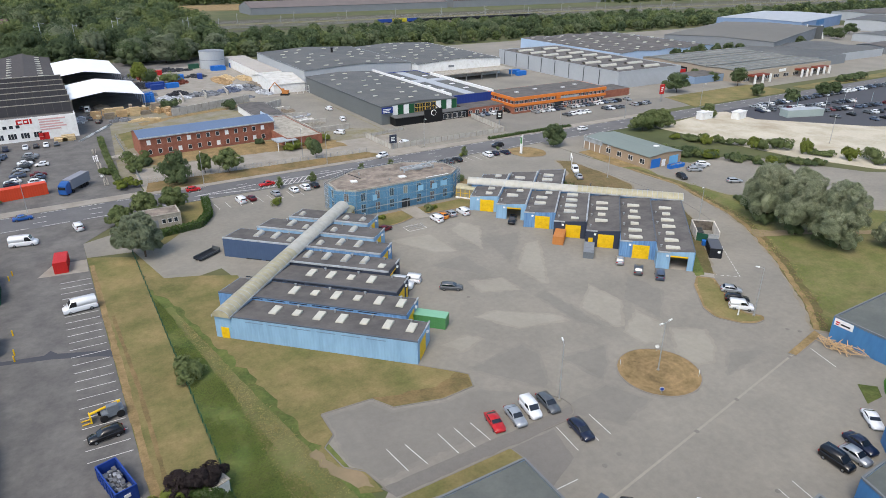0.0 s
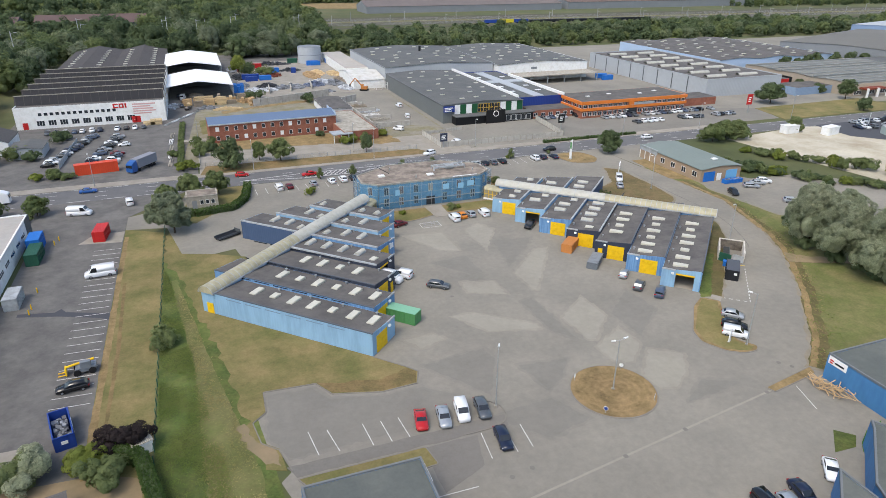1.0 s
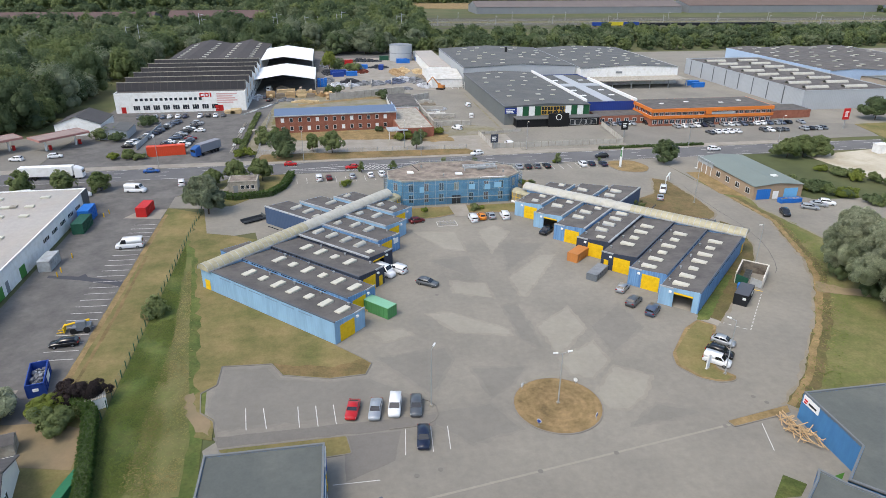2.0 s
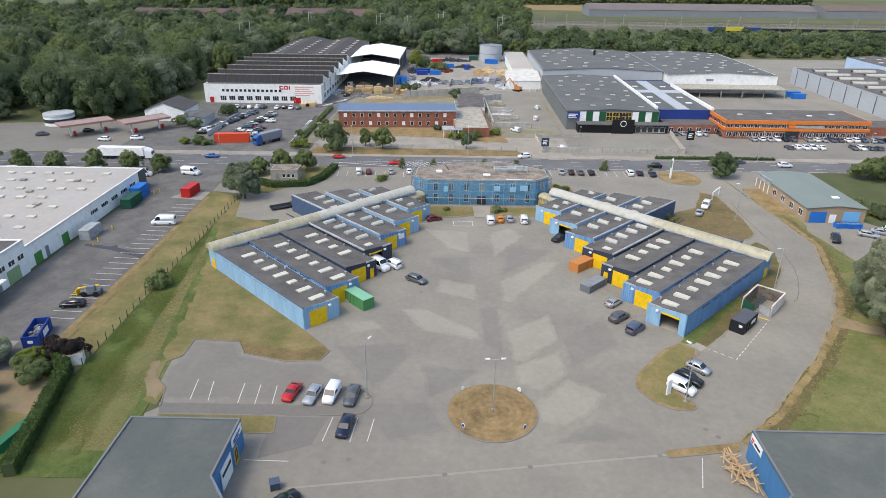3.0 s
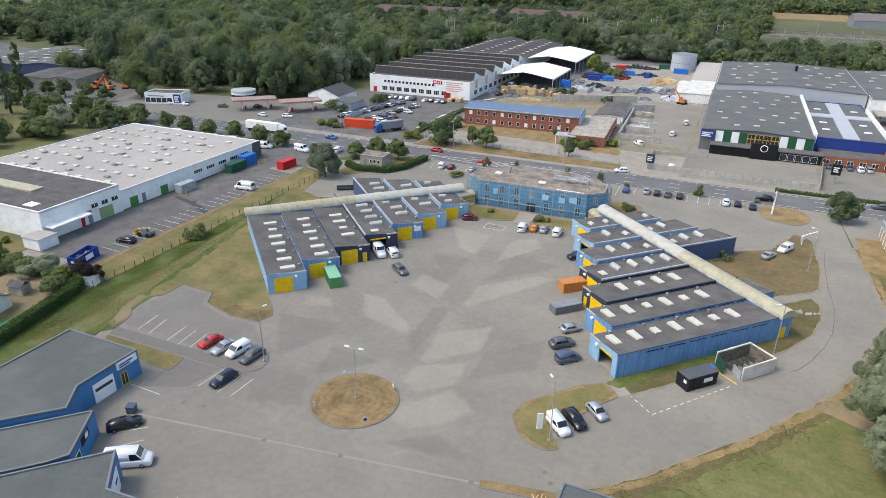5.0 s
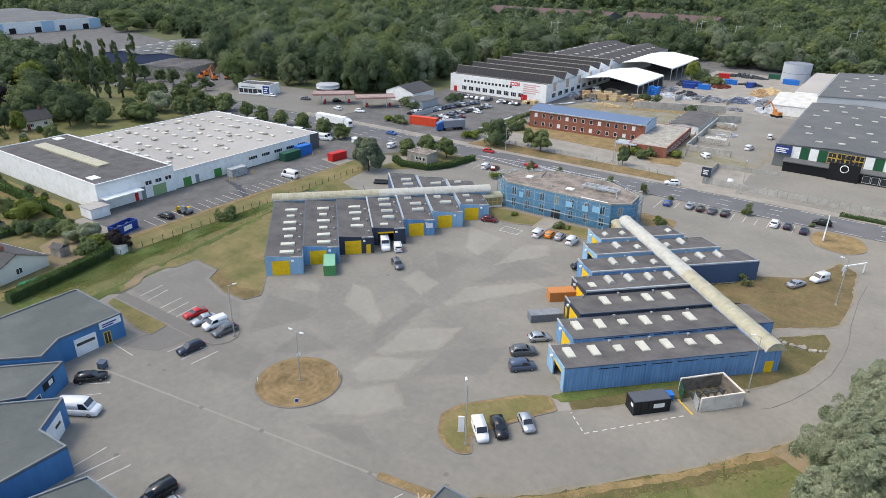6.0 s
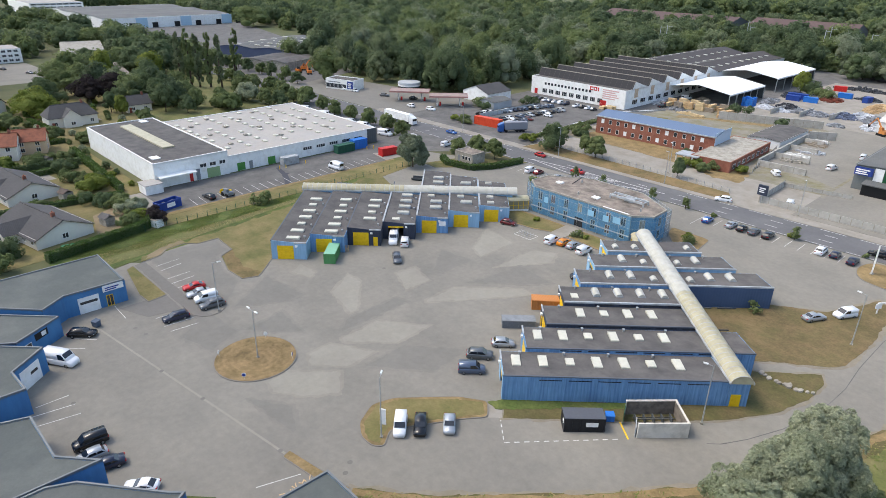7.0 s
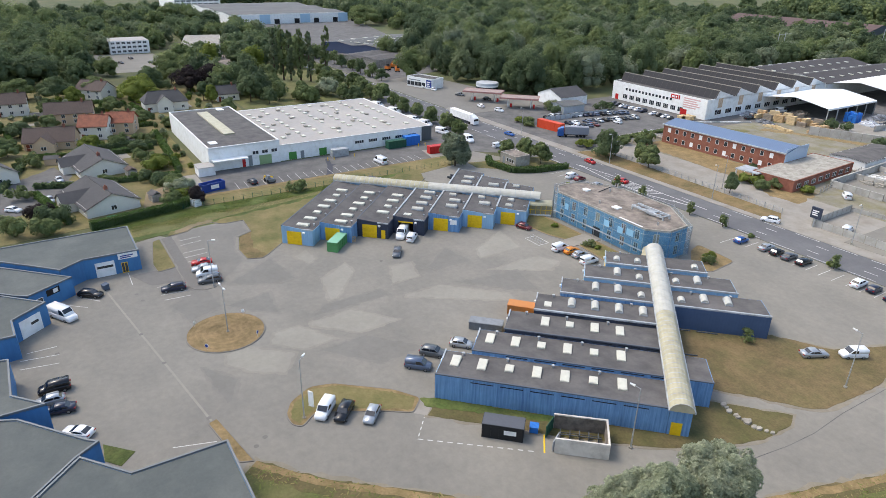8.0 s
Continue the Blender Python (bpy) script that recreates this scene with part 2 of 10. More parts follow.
M_TILE = surf("red_roof_tiles", (148, 92, 70), 0.85, var=0.18, big=0.3, fine=2.0, second=(118, 74, 60), amount=0.4, ribs=0.5, speck=0.2)
M_BROWNTILE = surf("brown_roof_tiles", (94, 80, 73), 0.85, var=0.16, big=0.3, fine=2.0, ribs=0.5, speck=0.2)
M_GREYTILE = surf("grey_roof_tiles", (80, 78, 78), 0.85, var=0.14, big=0.3, fine=2.0, ribs=0.5, speck=0.2)
M_SCRAP = surf("mixed_scrap", (132, 134, 138), 0.6, var=0.2, island=0.5)
M_BALLAST = surf("railway_ballast", (86, 80, 70), 0.95, second=(76, 78, 56), amount=0.5, var=0.2, big=0.03, fine=0.5)
L_OAK = leaf("broad_leaves", (106, 119, 75), (128, 137, 93))
L_DARK = leaf("dark_leaves", (92, 107, 74), (112, 124, 88))
L_WILLOW = leaf("silver_green_leaves", (138, 146, 116), (170, 174, 148), 0.2)
L_DEEP = leaf("shaded_green_leaves", (82, 97, 70), (100, 113, 81))
L_SILVER = leaf("pale_grey_green_leaves", (120, 130, 104), (142, 149, 124))
L_SAGE = leaf("sage_leaves", (110, 121, 88), (131, 140, 108))
L_YELLOW = leaf("yellow_green_leaves", (112, 124, 54), (134, 142, 72))
L_HEDGE = leaf("hedge_leaves", (74, 96, 48), (92, 114, 62))
L_GRASS = leaf("grass_blades", (98, 113, 54), (120, 126, 70))
L_STRAW = leaf("dry_grass_blades", (150, 138, 92), (126, 120, 74))
L_PURPLE = leaf("purple_leaves", (50, 44, 44), (64, 54, 54))


# ---- building tools ----
class Geo:
    """Corners and faces of one part, each face with the number of its material."""

    def __init__(self):
        self.v, self.f, self.m = [], [], []

    def face(self, pts, m=0):
        k = len(self.v)
        self.v.extend(tuple(p) for p in pts)
        self.f.append(tuple(range(k, k + len(pts))))
        self.m.append(m)

    def box(self, x0, y0, z0, x1, y1, z1, m=0, top=None):
        k = len(self.v)
        self.v.extend([(x0, y0, z0), (x1, y0, z0), (x1, y1, z0), (x0, y1, z0), (x0, y0, z1), (x1, y0, z1), (x1, y1, z1), (x0, y1, z1)])
        for q in ((3, 2, 1, 0), (4, 5, 6, 7), (0, 1, 5, 4), (1, 2, 6, 5), (2, 3, 7, 6), (3, 0, 4, 7)):
            self.f.append(tuple(k + i for i in q))
            self.m.append(top if top is not None and q == (4, 5, 6, 7) else m)
        return self

    def prism(self, poly, z0, z1, m=0, top=None):
        """An upright prism; z1 may be a function of the corner."""
        n, k = len(poly), len(self.v)
        high = z1 if callable(z1) else (lambda x, y: z1)
        self.v.extend((x, y, z0) for x, y in poly)
        self.v.extend((x, y, high(x, y)) for x, y in poly)
        for i in range(n):
            j = (i + 1) % n
            self.f.append((k + i, k + j, k + n + j, k + n + i))
            self.m.append(m)
        self.f.append(tuple(range(k + n, k + 2 * n)))
        self.m.append(m if top is None else top)
        self.f.append(tuple(range(k + n - 1, k - 1, -1)))
        self.m.append(m)
        return self

    def wall(self, a, b, z0, z1, thick=0.25, m=0, side=1):
        """A slab along a-b, its face on the line and its body to the left (side 1)."""
        ax, ay, bx, by = *a, *b
        d = math.hypot(bx - ax, by - ay) or 1
        ox, oy = -(by - ay) / d * thick * side, (bx - ax) / d * thick * side
        poly = [(ax, ay), (bx, by), (bx + ox, by + oy), (ax + ox, ay + oy)]
        return self.prism(poly if side > 0 else poly[::-1], z0, z1, m)

    def side(self, a, b, z0, z1, thick=0.25, m=0):
        """One wall of a closed run of walls: it starts behind the wall before it and ends at the corner."""
        d = math.hypot(b[0] - a[0], b[1] - a[1])
        return self.wall((a[0] + (b[0] - a[0]) * thick / d, a[1] + (b[1] - a[1]) * thick / d), b, z0, z1, thick, m)

    def tube(self, a, b, r0, r1=None, n=8, m=0, caps=True):
        a, b = Vector(a), Vector(b)
        r1 = r0 if r1 is None else r1
        q = (b - a).to_track_quat("Z", "Y")
        k = len(self.v)
        for c, r in ((a, r0), (b, r1)):
            for i in range(n):
                w = 2 * math.pi * i / n
                self.v.append(tuple(c + q @ Vector((r * math.cos(w), r * math.sin(w), 0))))
        for i in range(n):
            j = (i + 1) % n
            self.f.append((k + i, k + j, k + n + j, k + n + i))
            self.m.append(m)
        if caps:
            self.f.append(tuple(range(k + n, k + 2 * n)))
            self.f.append(tuple(range(k + n - 1, k - 1, -1)))
            self.m.extend((m, m))
        return self

    def mesh(self, name, mats, smooth=False):
        me = bpy.data.meshes.new(name)
        me.from_pydata(self.v, [], self.f)
        for q in mats:
            me.materials.append(q)
        me.polygons.foreach_set("material_index", self.m)
        if smooth:
            me.polygons.foreach_set("use_smooth", [True] * len(self.f))
        me.update()
        return me


def thing(name, x, y, rz, label, category, group="", z=0.0):
    e = new(name)
    e.empty_display_size = 0.5
    e.matrix_basis = pose(x, y, z, 0, 0, rz)
    return tagged(e, label, category, group)


def part(name, geo, mats, parent=None, label="", at=None):
    """One mesh under a thing or a part; geo may be a Geo or a finished mesh."""
    data = geo if isinstance(geo, bpy.types.Mesh) else geo.mesh(name, mats if isinstance(mats, (list, tuple)) else [mats])
    ob = new(name, data)
    ob.parent = parent
    if at is not None:
        ob.matrix_basis = at
    return tagged(ob, label)


def setting(name, geo, mats, label, category):
    return tagged(part(name, geo, mats), label, category, kind="structure")


def raw_mesh(name, verts, quads, mats, index=None):
    """A large mesh from arrays of corners and of faces with equally many corners."""
    me = bpy.data.meshes.new(name)
    nv, nf = len(verts), len(quads)
    k = np.asarray(quads).shape[1]
    me.vertices.add(nv)
    me.vertices.foreach_set("co", np.asarray(verts, dtype=np.float32).ravel())
    me.loops.add(nf * k)
    me.loops.foreach_set("vertex_index", np.asarray(quads, dtype=np.int32).ravel())
    me.polygons.add(nf)
    me.polygons.foreach_set("loop_start", np.arange(0, nf * k, k, dtype=np.int32))
    for q in mats:
        me.materials.append(q)
    if index is not None:
        me.polygons.foreach_set("material_index", np.asarray(index, dtype=np.int32))
    me.update(calc_edges=True)
    me.validate()
    return me


def rounded(pts, r=1.0, n=4):
    """A polygon with its corners rounded off."""
    out = []
    for i, p in enumerate(pts):
        p, a, b = Vector(p), Vector(pts[i - 1]), Vector(pts[(i + 1) % len(pts)])
        da, db = (a - p), (b - p)
        k = min(r, da.length * 0.45, db.length * 0.45)
        s, e = p + da.normalized() * k, p + db.normalized() * k
        for j in range(n + 1):
            t = j / n
            q = s * (1 - t) ** 2 + p * 2 * t * (1 - t) + e * t * t
            out.append((q.x, q.y))
    return out


def inset(poly, d):
    """The polygon moved inwards by d (corners in counter-clockwise order)."""
    out, n = [], len(poly)
    for i in range(n):
        p, a, b = Vector(poly[i]), Vector(poly[i - 1]), Vector(poly[(i + 1) % n])
        e, g = (p - a).normalized(), (b - p).normalized()
        na, nb = Vector((-e.y, e.x)), Vector((-g.y, g.x))
        s = na + nb
        if s.length < 1e-4:
            s = na
        s = s.normalized()
        out.append(tuple(p + s * d / max(0.35, s.dot(na))))
    return out


def ccw(poly):
    a = sum(p[0] * q[1] - q[0] * p[1] for p, q in zip(poly, list(poly[1:]) + [poly[0]]))
    return list(poly) if a > 0 else list(poly)[::-1]


def ring(poly, width, z0, z1):
    """A band of that width inside the outline of a polygon, as a solid."""
    g, poly = Geo(), ccw(poly)
    inner, n = inset(poly, width), len(poly)
    for i in range(n):
        j = (i + 1) % n
        g.prism([poly[i], poly[j], inner[j], inner[i]], z0, z1)
    return g


def sheet(name, poly, z, mat, label, category, depth=0.3):
    return setting(name, Geo().prism(ccw(poly), z - depth, z), mat, label, category)


def island(name, poly, mat, label, high=0.13, kerb=0.16, r=1.0):
    """A raised bed with a kerb round it."""
    poly = ccw(rounded(poly, r)) if r else ccw(poly)
    s = setting(name, Geo().prism(inset(poly, kerb), -0.2, high - 0.02), mat, label, "grass")
    tagged(part("kerb", ring(poly, kerb, -0.2, high), M_KERB, s), "worn concrete kerb")
    if mat is not M_STRAW and r >= 0.9:
        rr, inner = random.Random(len(poly)), inset(poly, kerb)
        deep = [tuple(Vector(p).lerp(Vector(q), rr.uniform(0.45, 1.0))) for p, q in zip(inner, inset(poly, kerb + 0.75))]
        g = Geo()
        for i in range(len(inner)):
            j = (i + 1) % len(inner)
            g.prism([inner[i], inner[j], deep[j], deep[i]], high - 0.1, high - 0.012)
        part("worn_rim", g, M_STRAW, s, "rim of dead grass along the kerb")
    return s


def stripes(name, lines, label, width=0.13, z=0.032, mat=None):
    """Painted lines, each (x0, y0, x1, y1)."""
    g = Geo()
    for x0, y0, x1, y1 in lines:
        d = math.hypot(x1 - x0, y1 - y0)
        ox, oy = -(y1 - y0) / d * width / 2, (x1 - x0) / d * width / 2
        g.prism([(x0 - ox, y0 - oy), (x1 - ox, y1 - oy), (x1 + ox, y1 + oy), (x0 + ox, y0 + oy)], z - 0.02, z)
    return setting(name, g, mat or M_PAINT, label, "marking")


def window(parent, a, b, z0, z1, out=0.04, mat=None, frame_mat=None, panes=1, name="window"):
    """A framed window on the wall line a-b (seen from outside, a is on the left), with its glass as a part."""
    ax, ay, bx, by = *a, *b
    d = math.hypot(bx - ax, by - ay)
    tx, ty = (bx - ax) / d, (by - ay) / d
    nx, ny = ty, -tx
    f = Geo()

    def bar(s0, s1, za, zb, o=out):
        p = [(ax + tx * s0 - nx * 0.05, ay + ty * s0 - ny * 0.05), (ax + tx * s0 + nx * o, ay + ty * s0 + ny * o),
             (ax + tx * s1 + nx * o, ay + ty * s1 + ny * o), (ax + tx * s1 - nx * 0.05, ay + ty * s1 - ny * 0.05)]
        return p, za, zb

    w = min(0.09, d * 0.1)
    edges = [bar(0, w, z0, z1), bar(d - w, d, z0, z1), bar(w, d - w, z1 - w, z1), bar(-0.05, d + 0.05, z0 - 0.06, z0, out + 0.05)]
    for i in range(1, panes):
        edges.append(bar(d * i / panes - w / 2, d * i / panes + w / 2, z0, z1 - w))
    for p, za, zb in edges:
        f.prism(ccw(p), za, zb)
    ob = part(name, f, frame_mat or M_WHITE, parent)
    g = Geo()
    p, za, zb = bar(w, d - w, z0, z1 - w, out * 0.4)
    g.prism(ccw(p), za, zb)
    part("pane", g, mat or M_GLASS, ob)
    return ob


def panel(name, parent, a, b, z0, z1, mat, out=0.06, label=""):
    """A flat leaf or board on the wall line a-b, seen from outside."""
    ax, ay, bx, by = *a, *b
    d = math.hypot(bx - ax, by - ay)
    nx, ny = (by - ay) / d, -(bx - ax) / d
    g = Geo().prism(ccw([(ax - nx * 0.04, ay - ny * 0.04), (bx - nx * 0.04, by - ny * 0.04), (bx + nx * out, by + ny * out), (ax + nx * out, ay + ny * out)]), z0, z1)
    return part(name, g, mat, parent, label)


def bars(name, parent, a, b, z0, z1, rows, mat, out=0.08, fill=(0.9, 0.7, 0.8)):
    """Unreadable writing as plain bars on the wall line a-b."""
    step = (z1 - z0) / rows
    for i in range(rows):
        q = fill[i % len(fill)]
        c = (a[0] + (b[0] - a[0]) * q, a[1] + (b[1] - a[1]) * q)
        panel(name, parent, a, c, z0 + step * (rows - 1 - i), z0 + step * (rows - 1 - i) + step * 0.55, mat, out)


# ---- ground, roads and yards ----
def rough(poly, amp=0.5, step=1.6, seed=4, keep=()):
    """A polygon whose sides wander like the rim of rough grass; sides in keep stay straight."""
    rr = random.Random(seed)
    out = []
    for i, (a, b) in enumerate(zip(poly, poly[1:] + poly[:1])):
        out.append(a)
        d = math.hypot(b[0] - a[0], b[1] - a[1])
        k = int(d / step)
        if i in keep or k < 2:
            continue
        for j in range(1, k):
            f = (j + rr.uniform(-0.3, 0.3)) / k
            o = rr.uniform(-amp, amp)
            out.append((a[0] + (b[0] - a[0]) * f - (b[1] - a[1]) / d * o, a[1] + (b[1] - a[1]) * f + (b[0] - a[0]) / d * o))
    return out


def fringe(poly, w, seed, z=0.03):
    """A dusty rim where grass gives way to asphalt."""
    big = inset(ccw(list(poly)), -w)
    sheet("dusty_rim", rough(big, w * 0.7, 1.3, seed), z, M_DUST, "dusty rim between grass and asphalt", "soil", 0.05)


def tufts(name, poly, n, size, mat, label, seed, z=0.05):
    """Loose grass tufts over a patch of ground, each a leaning blade cluster."""
    rng = np.random.default_rng(seed)
    xs, ys = [p[0] for p in poly], [p[1] for p in poly]
    q = np.column_stack([rng.uniform(min(xs), max(xs), n * 3), rng.uniform(min(ys), max(ys), n * 3)])
    inside = np.zeros(len(q), bool)
    for (ax, ay), (bx, by) in zip(poly, poly[1:] + poly[:1]):
        cross = (ay > q[:, 1]) != (by > q[:, 1])
        xi = ax + (q[:, 1] - ay) * (bx - ax) / (by - ay if by != ay else 1e-9)
        inside ^= cross & (q[:, 0] < xi)
    q = q[inside][:n]
    wave = np.sin(q[:, 0] * 0.9 + 1.7 * np.sin(q[:, 1] * 0.31)) + np.sin(q[:, 1] * 0.53 + q[:, 0] * 0.2)
    q = q[wave + rng.normal(size=len(q)) * 0.9 > -0.3]
    m = len(q)
    s = size * (0.5 + rng.random(m))
    w = rng.random(m) * 6.283
    e = np.column_stack([np.cos(w), np.sin(w), np.zeros(m)]) * s[:, None] * 0.22
    lean = np.column_stack([rng.normal(size=m) * 0.7, rng.normal(size=m) * 0.7, 0.08 + 0.22 * rng.random(m)]) * s[:, None]
    p = np.column_stack([q, np.full(m, z)])
    v = np.stack([p - e, p + e, p + e * 0.7 + lean, p - e * 0.7 + lean], axis=1).reshape(-1, 3)
    ob = part(name, raw_mesh(name, v, np.arange(m * 4, dtype=np.int32).reshape(m, 4), [mat]), None)
    return tagged(ob, label, "grass", kind="stuff")



setting("ground", Geo().box(-3000, -2000, -1.0, 3200, 4200, -0.03), M_FAR, "flat scrub and grass land reaching to the horizon", "ground")

YARD = [(-40, 46), (-40, 20), (-12, 8), (12, 8), (36, 24), (38, 46), (42, 52), (58, 68), (69, 84), (76, 104), (79.6, 118.4), (79.0, 136.6),
        (75.5, 152), (74.5, 176.5), (-62, 176.5), (-64, 165), (-76.3, 160), (-76.3, 151), (-66.9, 149.2), (-63.5, 131.5), (-57, 129), (-52, 130.4), (-50, 120), (-45, 95), (-36, 79.2),
        (-33.9, 76.9), (-29.2, 71.9), (-27.9, 70.2), (-29.1, 67.1), (-34.9, 66.8), (-42.3, 68.9), (-44.2, 72.4), (-52.0, 72.9), (-52.1, 67.9), (-54.2, 66.0),
        (-53.5, 61.3), (-51.4, 59.2), (-50.3, 54.7), (-52, 53), (-50, 46)]
sheet("yard", YARD, 0.02, M_YARD, "worn grey asphalt yard between the workshops", "yard")
# the verge along the yard's west rim
edge = YARD[YARD.index((-33.9, 76.9)):YARD.index((-50.3, 54.7)) + 1]
g = Geo()
for a, b in zip(edge, edge[1:]):
    g.wall(a, b, -0.1, 0.14, 0.16, side=-1)
setting("kerb", g, M_KERB, "worn concrete kerb round the car park", "kerb")
# patches of older and newer asphalt
PATCHES = [
    (1, [(2.3, 77.6), (10.8, 84.2), (11.3, 75.1), (4.6, 68.1), (2.8, 68.7)]), (1, [(2.9, 66.9), (10.9, 71.4), (11.4, 64.8), (6.6, 60.0), (3.2, 61.7)]),
    (1, [(11.2, 63.6), (16.5, 59.7), (13.2, 54.9), (8.8, 51.8), (5.7, 52.6), (5.2, 56.8)]), (-1, [(11.8, 75.8), (20.9, 83.7), (21.9, 74.3), (12.3, 65.7)]),
    (-1, [(6.6, 48.1), (13.6, 53.3), (18.8, 50.8), (19.8, 49.2)]), (1, [(-15.1, 125.7), (-3.8, 123.7), (-3.3, 111.2), (-8.2, 113.5)]),
    (1, [(1.4, 123.2), (6.6, 126.6), (9.3, 121.3), (1.8, 109.2)]), (1, [(-17.2, 85.1), (-11.9, 85.0), (-2.5, 77.0), (-2.5, 74.7), (-12.5, 77.2)]),
    (1, [(-10.1, 98.0), (-2.5, 95.7), (-2.4, 88.5), (-10.5, 92.1)]), (1, [(2.3, 97.6), (12.3, 107.2), (17.3, 107.9), (3.6, 88.1), (2.5, 89.1)]),
    (-1, [(-2.2, 86.1), (1.4, 86.7), (1.9, 69.0), (-1.9, 73.3)]), (-1, [(-12.6, 66.7), (-2.4, 65.6), (-6.1, 60.8), (-10.8, 57.6)]),
    (-1, [(-22.9, 56.2), (-10.9, 57.2), (-7.5, 50.3), (-15.6, 48.1)]),
    (-1, [(-13.3, 108.1), (-3.4, 109.6), (-3.0, 99.7), (-6.3, 99.0)]), (-1, [(4.8, 115.3), (15.7, 113.7), (12.3, 108.8), (3.0, 100.6)]),
    (-1, [(-27.6, 71.7), (-14.9, 73.4), (-14.2, 69.1), (-19.4, 59.5)]),
    (-1, [(-52, 72.5), (-44.5, 72), (-42.5, 68.4), (-35, 66.4), (-28.5, 66.6), (-21, 60), (-20.5, 56.6), (-50.5, 56.6), (-53, 62)]), (1, [(-28.6, 80.4), (-21.6, 80.5), (-19.7, 77.8), (-25.2, 75.8)]),
]
STRIPS = [[(-33.2, 52.9), (-25, 52.9), (-26.5, 47), (-33, 44.2)], [(-51, 55.5), (-50, 53.2), (-20, 53.2), (-19.6, 55.6)]]
for i, (tone, poly) in enumerate(PATCHES):
    rim_mat, mat = (M_YARD_PALE, M_YARD_LIGHT) if tone > 0 else (M_YARD_DIM, M_YARD_DARK)
    z = 0.0225 + 0.0008 * i
    sheet("asphalt_patch", rough(ccw(poly), 0.28, 0.9, 200 + i), z, rim_mat, "worn joint between asphalt of two ages", "patch", 0.1)
    sheet("asphalt_patch", rough(inset(ccw(poly), 0.5), 0.25, 0.8, 260 + i), z + 0.0004, mat, "patch of asphalt of another age, flush with the yard", "patch", 0.1)
for i, poly in enumerate(STRIPS):
    sheet("asphalt_patch", rough(ccw(poly), 0.12, 1.1, 300 + i), 0.04 + 0.001 * i, M_STRIP, "newer dark strip of asphalt", "patch", 0.1)

# main road along x, with pavements and verges
ROAD_S, ROAD_N = 176.8, 188.4
sheet("road", [(-300, ROAD_S - 3), (-215, ROAD_S), (1400, ROAD_S), (1400, ROAD_N), (-215, ROAD_N), (-300, ROAD_N - 3)], 0.02, M_ROAD, "two-lane main road with turning lanes", "road")
for k, (y0, y1) in enumerate(((ROAD_N, 192.6),)):
    sheet("pavement", [(-140, y0), (140, y0), (140, y1), (-140, y1)], 0.12, M_PAVE, "concrete pavement beside the main road", "pavement")
dash = []
for i in range(-22, 44):
    x = -320 + (i + 22) * 13.0
    for y in (180.6, 184.6):
        dash.append((x, y, x + 3.0, y))
for i in range(0, 60):
    x = -300 + i * 9.0
    if not -40 < x < 0:
        dash.append((x, 177.4, x + 6, 177.4))
        dash.append((x, 187.9, x + 6, 187.9))
stripes("lane_marking", dash, "dashed white lane lines on the main road", 0.18)
zebra = [(-28 + i * 1.5, 178.4, -25.2 + i * 1.5, 182.2) for i in range(9)]
zebra += [(-28.5, 178, -14, 178.0), (-28.5, 182.6, -10, 182.6), (-14, 178, -2, 181.4), (-10, 182.6, 2, 182.6), (-46, 181, -29, 178), (-46, 181, -29, 182.6)]
stripes("hatched_marking", zebra, "white hatched island painted on the main road", 0.3)

# the side road to the west and the car park of the pale building
sheet("west_yard", [(-96, 62), (-76.0, 62), (-76.4, 150), (-76.3, 160), (-62, 176.9), (-175, 176.9), (-175, 156), (-96, 156)], 0.016, M_LOT, "stained grey asphalt car park beside the pale warehouse", "car park")
sheet("concrete_apron", [(-96, 66), (-82, 66), (-82, 71.5), (-96, 71.5)], 0.03, M_PAVE, "pale concrete apron with rust stains", "apron")
sheet("concrete_apron", [(-86, 145), (-76.6, 143.3), (-76.4, 150.2), (-83, 150.5)], 0.03, M_PAVE, "pale concrete pad under the red container", "apron")
slots = [(-82.2, 79.5 + i * 2.62, -76.6, 79.2 + i * 2.62) for i in range(24)]
stripes("bay_marking", slots, "white parking bay lines beside the verge", 0.12)
sheet("wet_stain", [(-92.3, 113.0), (-86, 111.5), (-85, 112.6), (-84, 111.0), (-75.8, 107.5), (-75.9, 105), (-78, 106.5), (-85, 109.6), (-92.3, 111.8)], 0.0205, M_NEWROAD, "dark drainage stain across the car park", "stain", 0.1)

# verge, ditch and meadow to the west of the yard
sheet("verge", [(-76.0, 62), (-67.4, 62), (-67.2, 146), (-76.3, 151)], 0.06, M_GRASS, "dry mown verge beside the car park", "grass", 0.2)
DITCH = [(-67.2, 40), (-51, 40), (-52.4, 56), (-54.5, 76), (-57.5, 96), (-62, 118), (-66.6, 128), (-67.2, 128)]
sheet("ditch", DITCH, 0.045, M_GREEN, "overgrown green drainage strip", "grass", 0.2)
MEADOW = [(-53.6, 56), (-51, 54.9), (-51.4, 59.4), (-53.5, 61.5), (-54.4, 66.2), (-52.3, 68.1), (-52.2, 73.1), (-44.0, 72.6), (-42.1, 69.1), (-34.9, 67), (-29.1, 67.3),
          (-28.1, 70.2), (-29.4, 71.8), (-33.9, 76.8), (-34, 77), (-50, 93), (-50, 125), (-57, 129), (-63.5, 131.5), (-66.9, 149.2), (-67.2, 128), (-64, 118), (-59.5, 96), (-56.5, 76)]
sheet("meadow", rough(MEADOW, 0.7, 1.5, 5, range(0, 19)), 0.07, M_GRASS, "dry yellow-green lawn beside the workshops", "grass", 0.2)
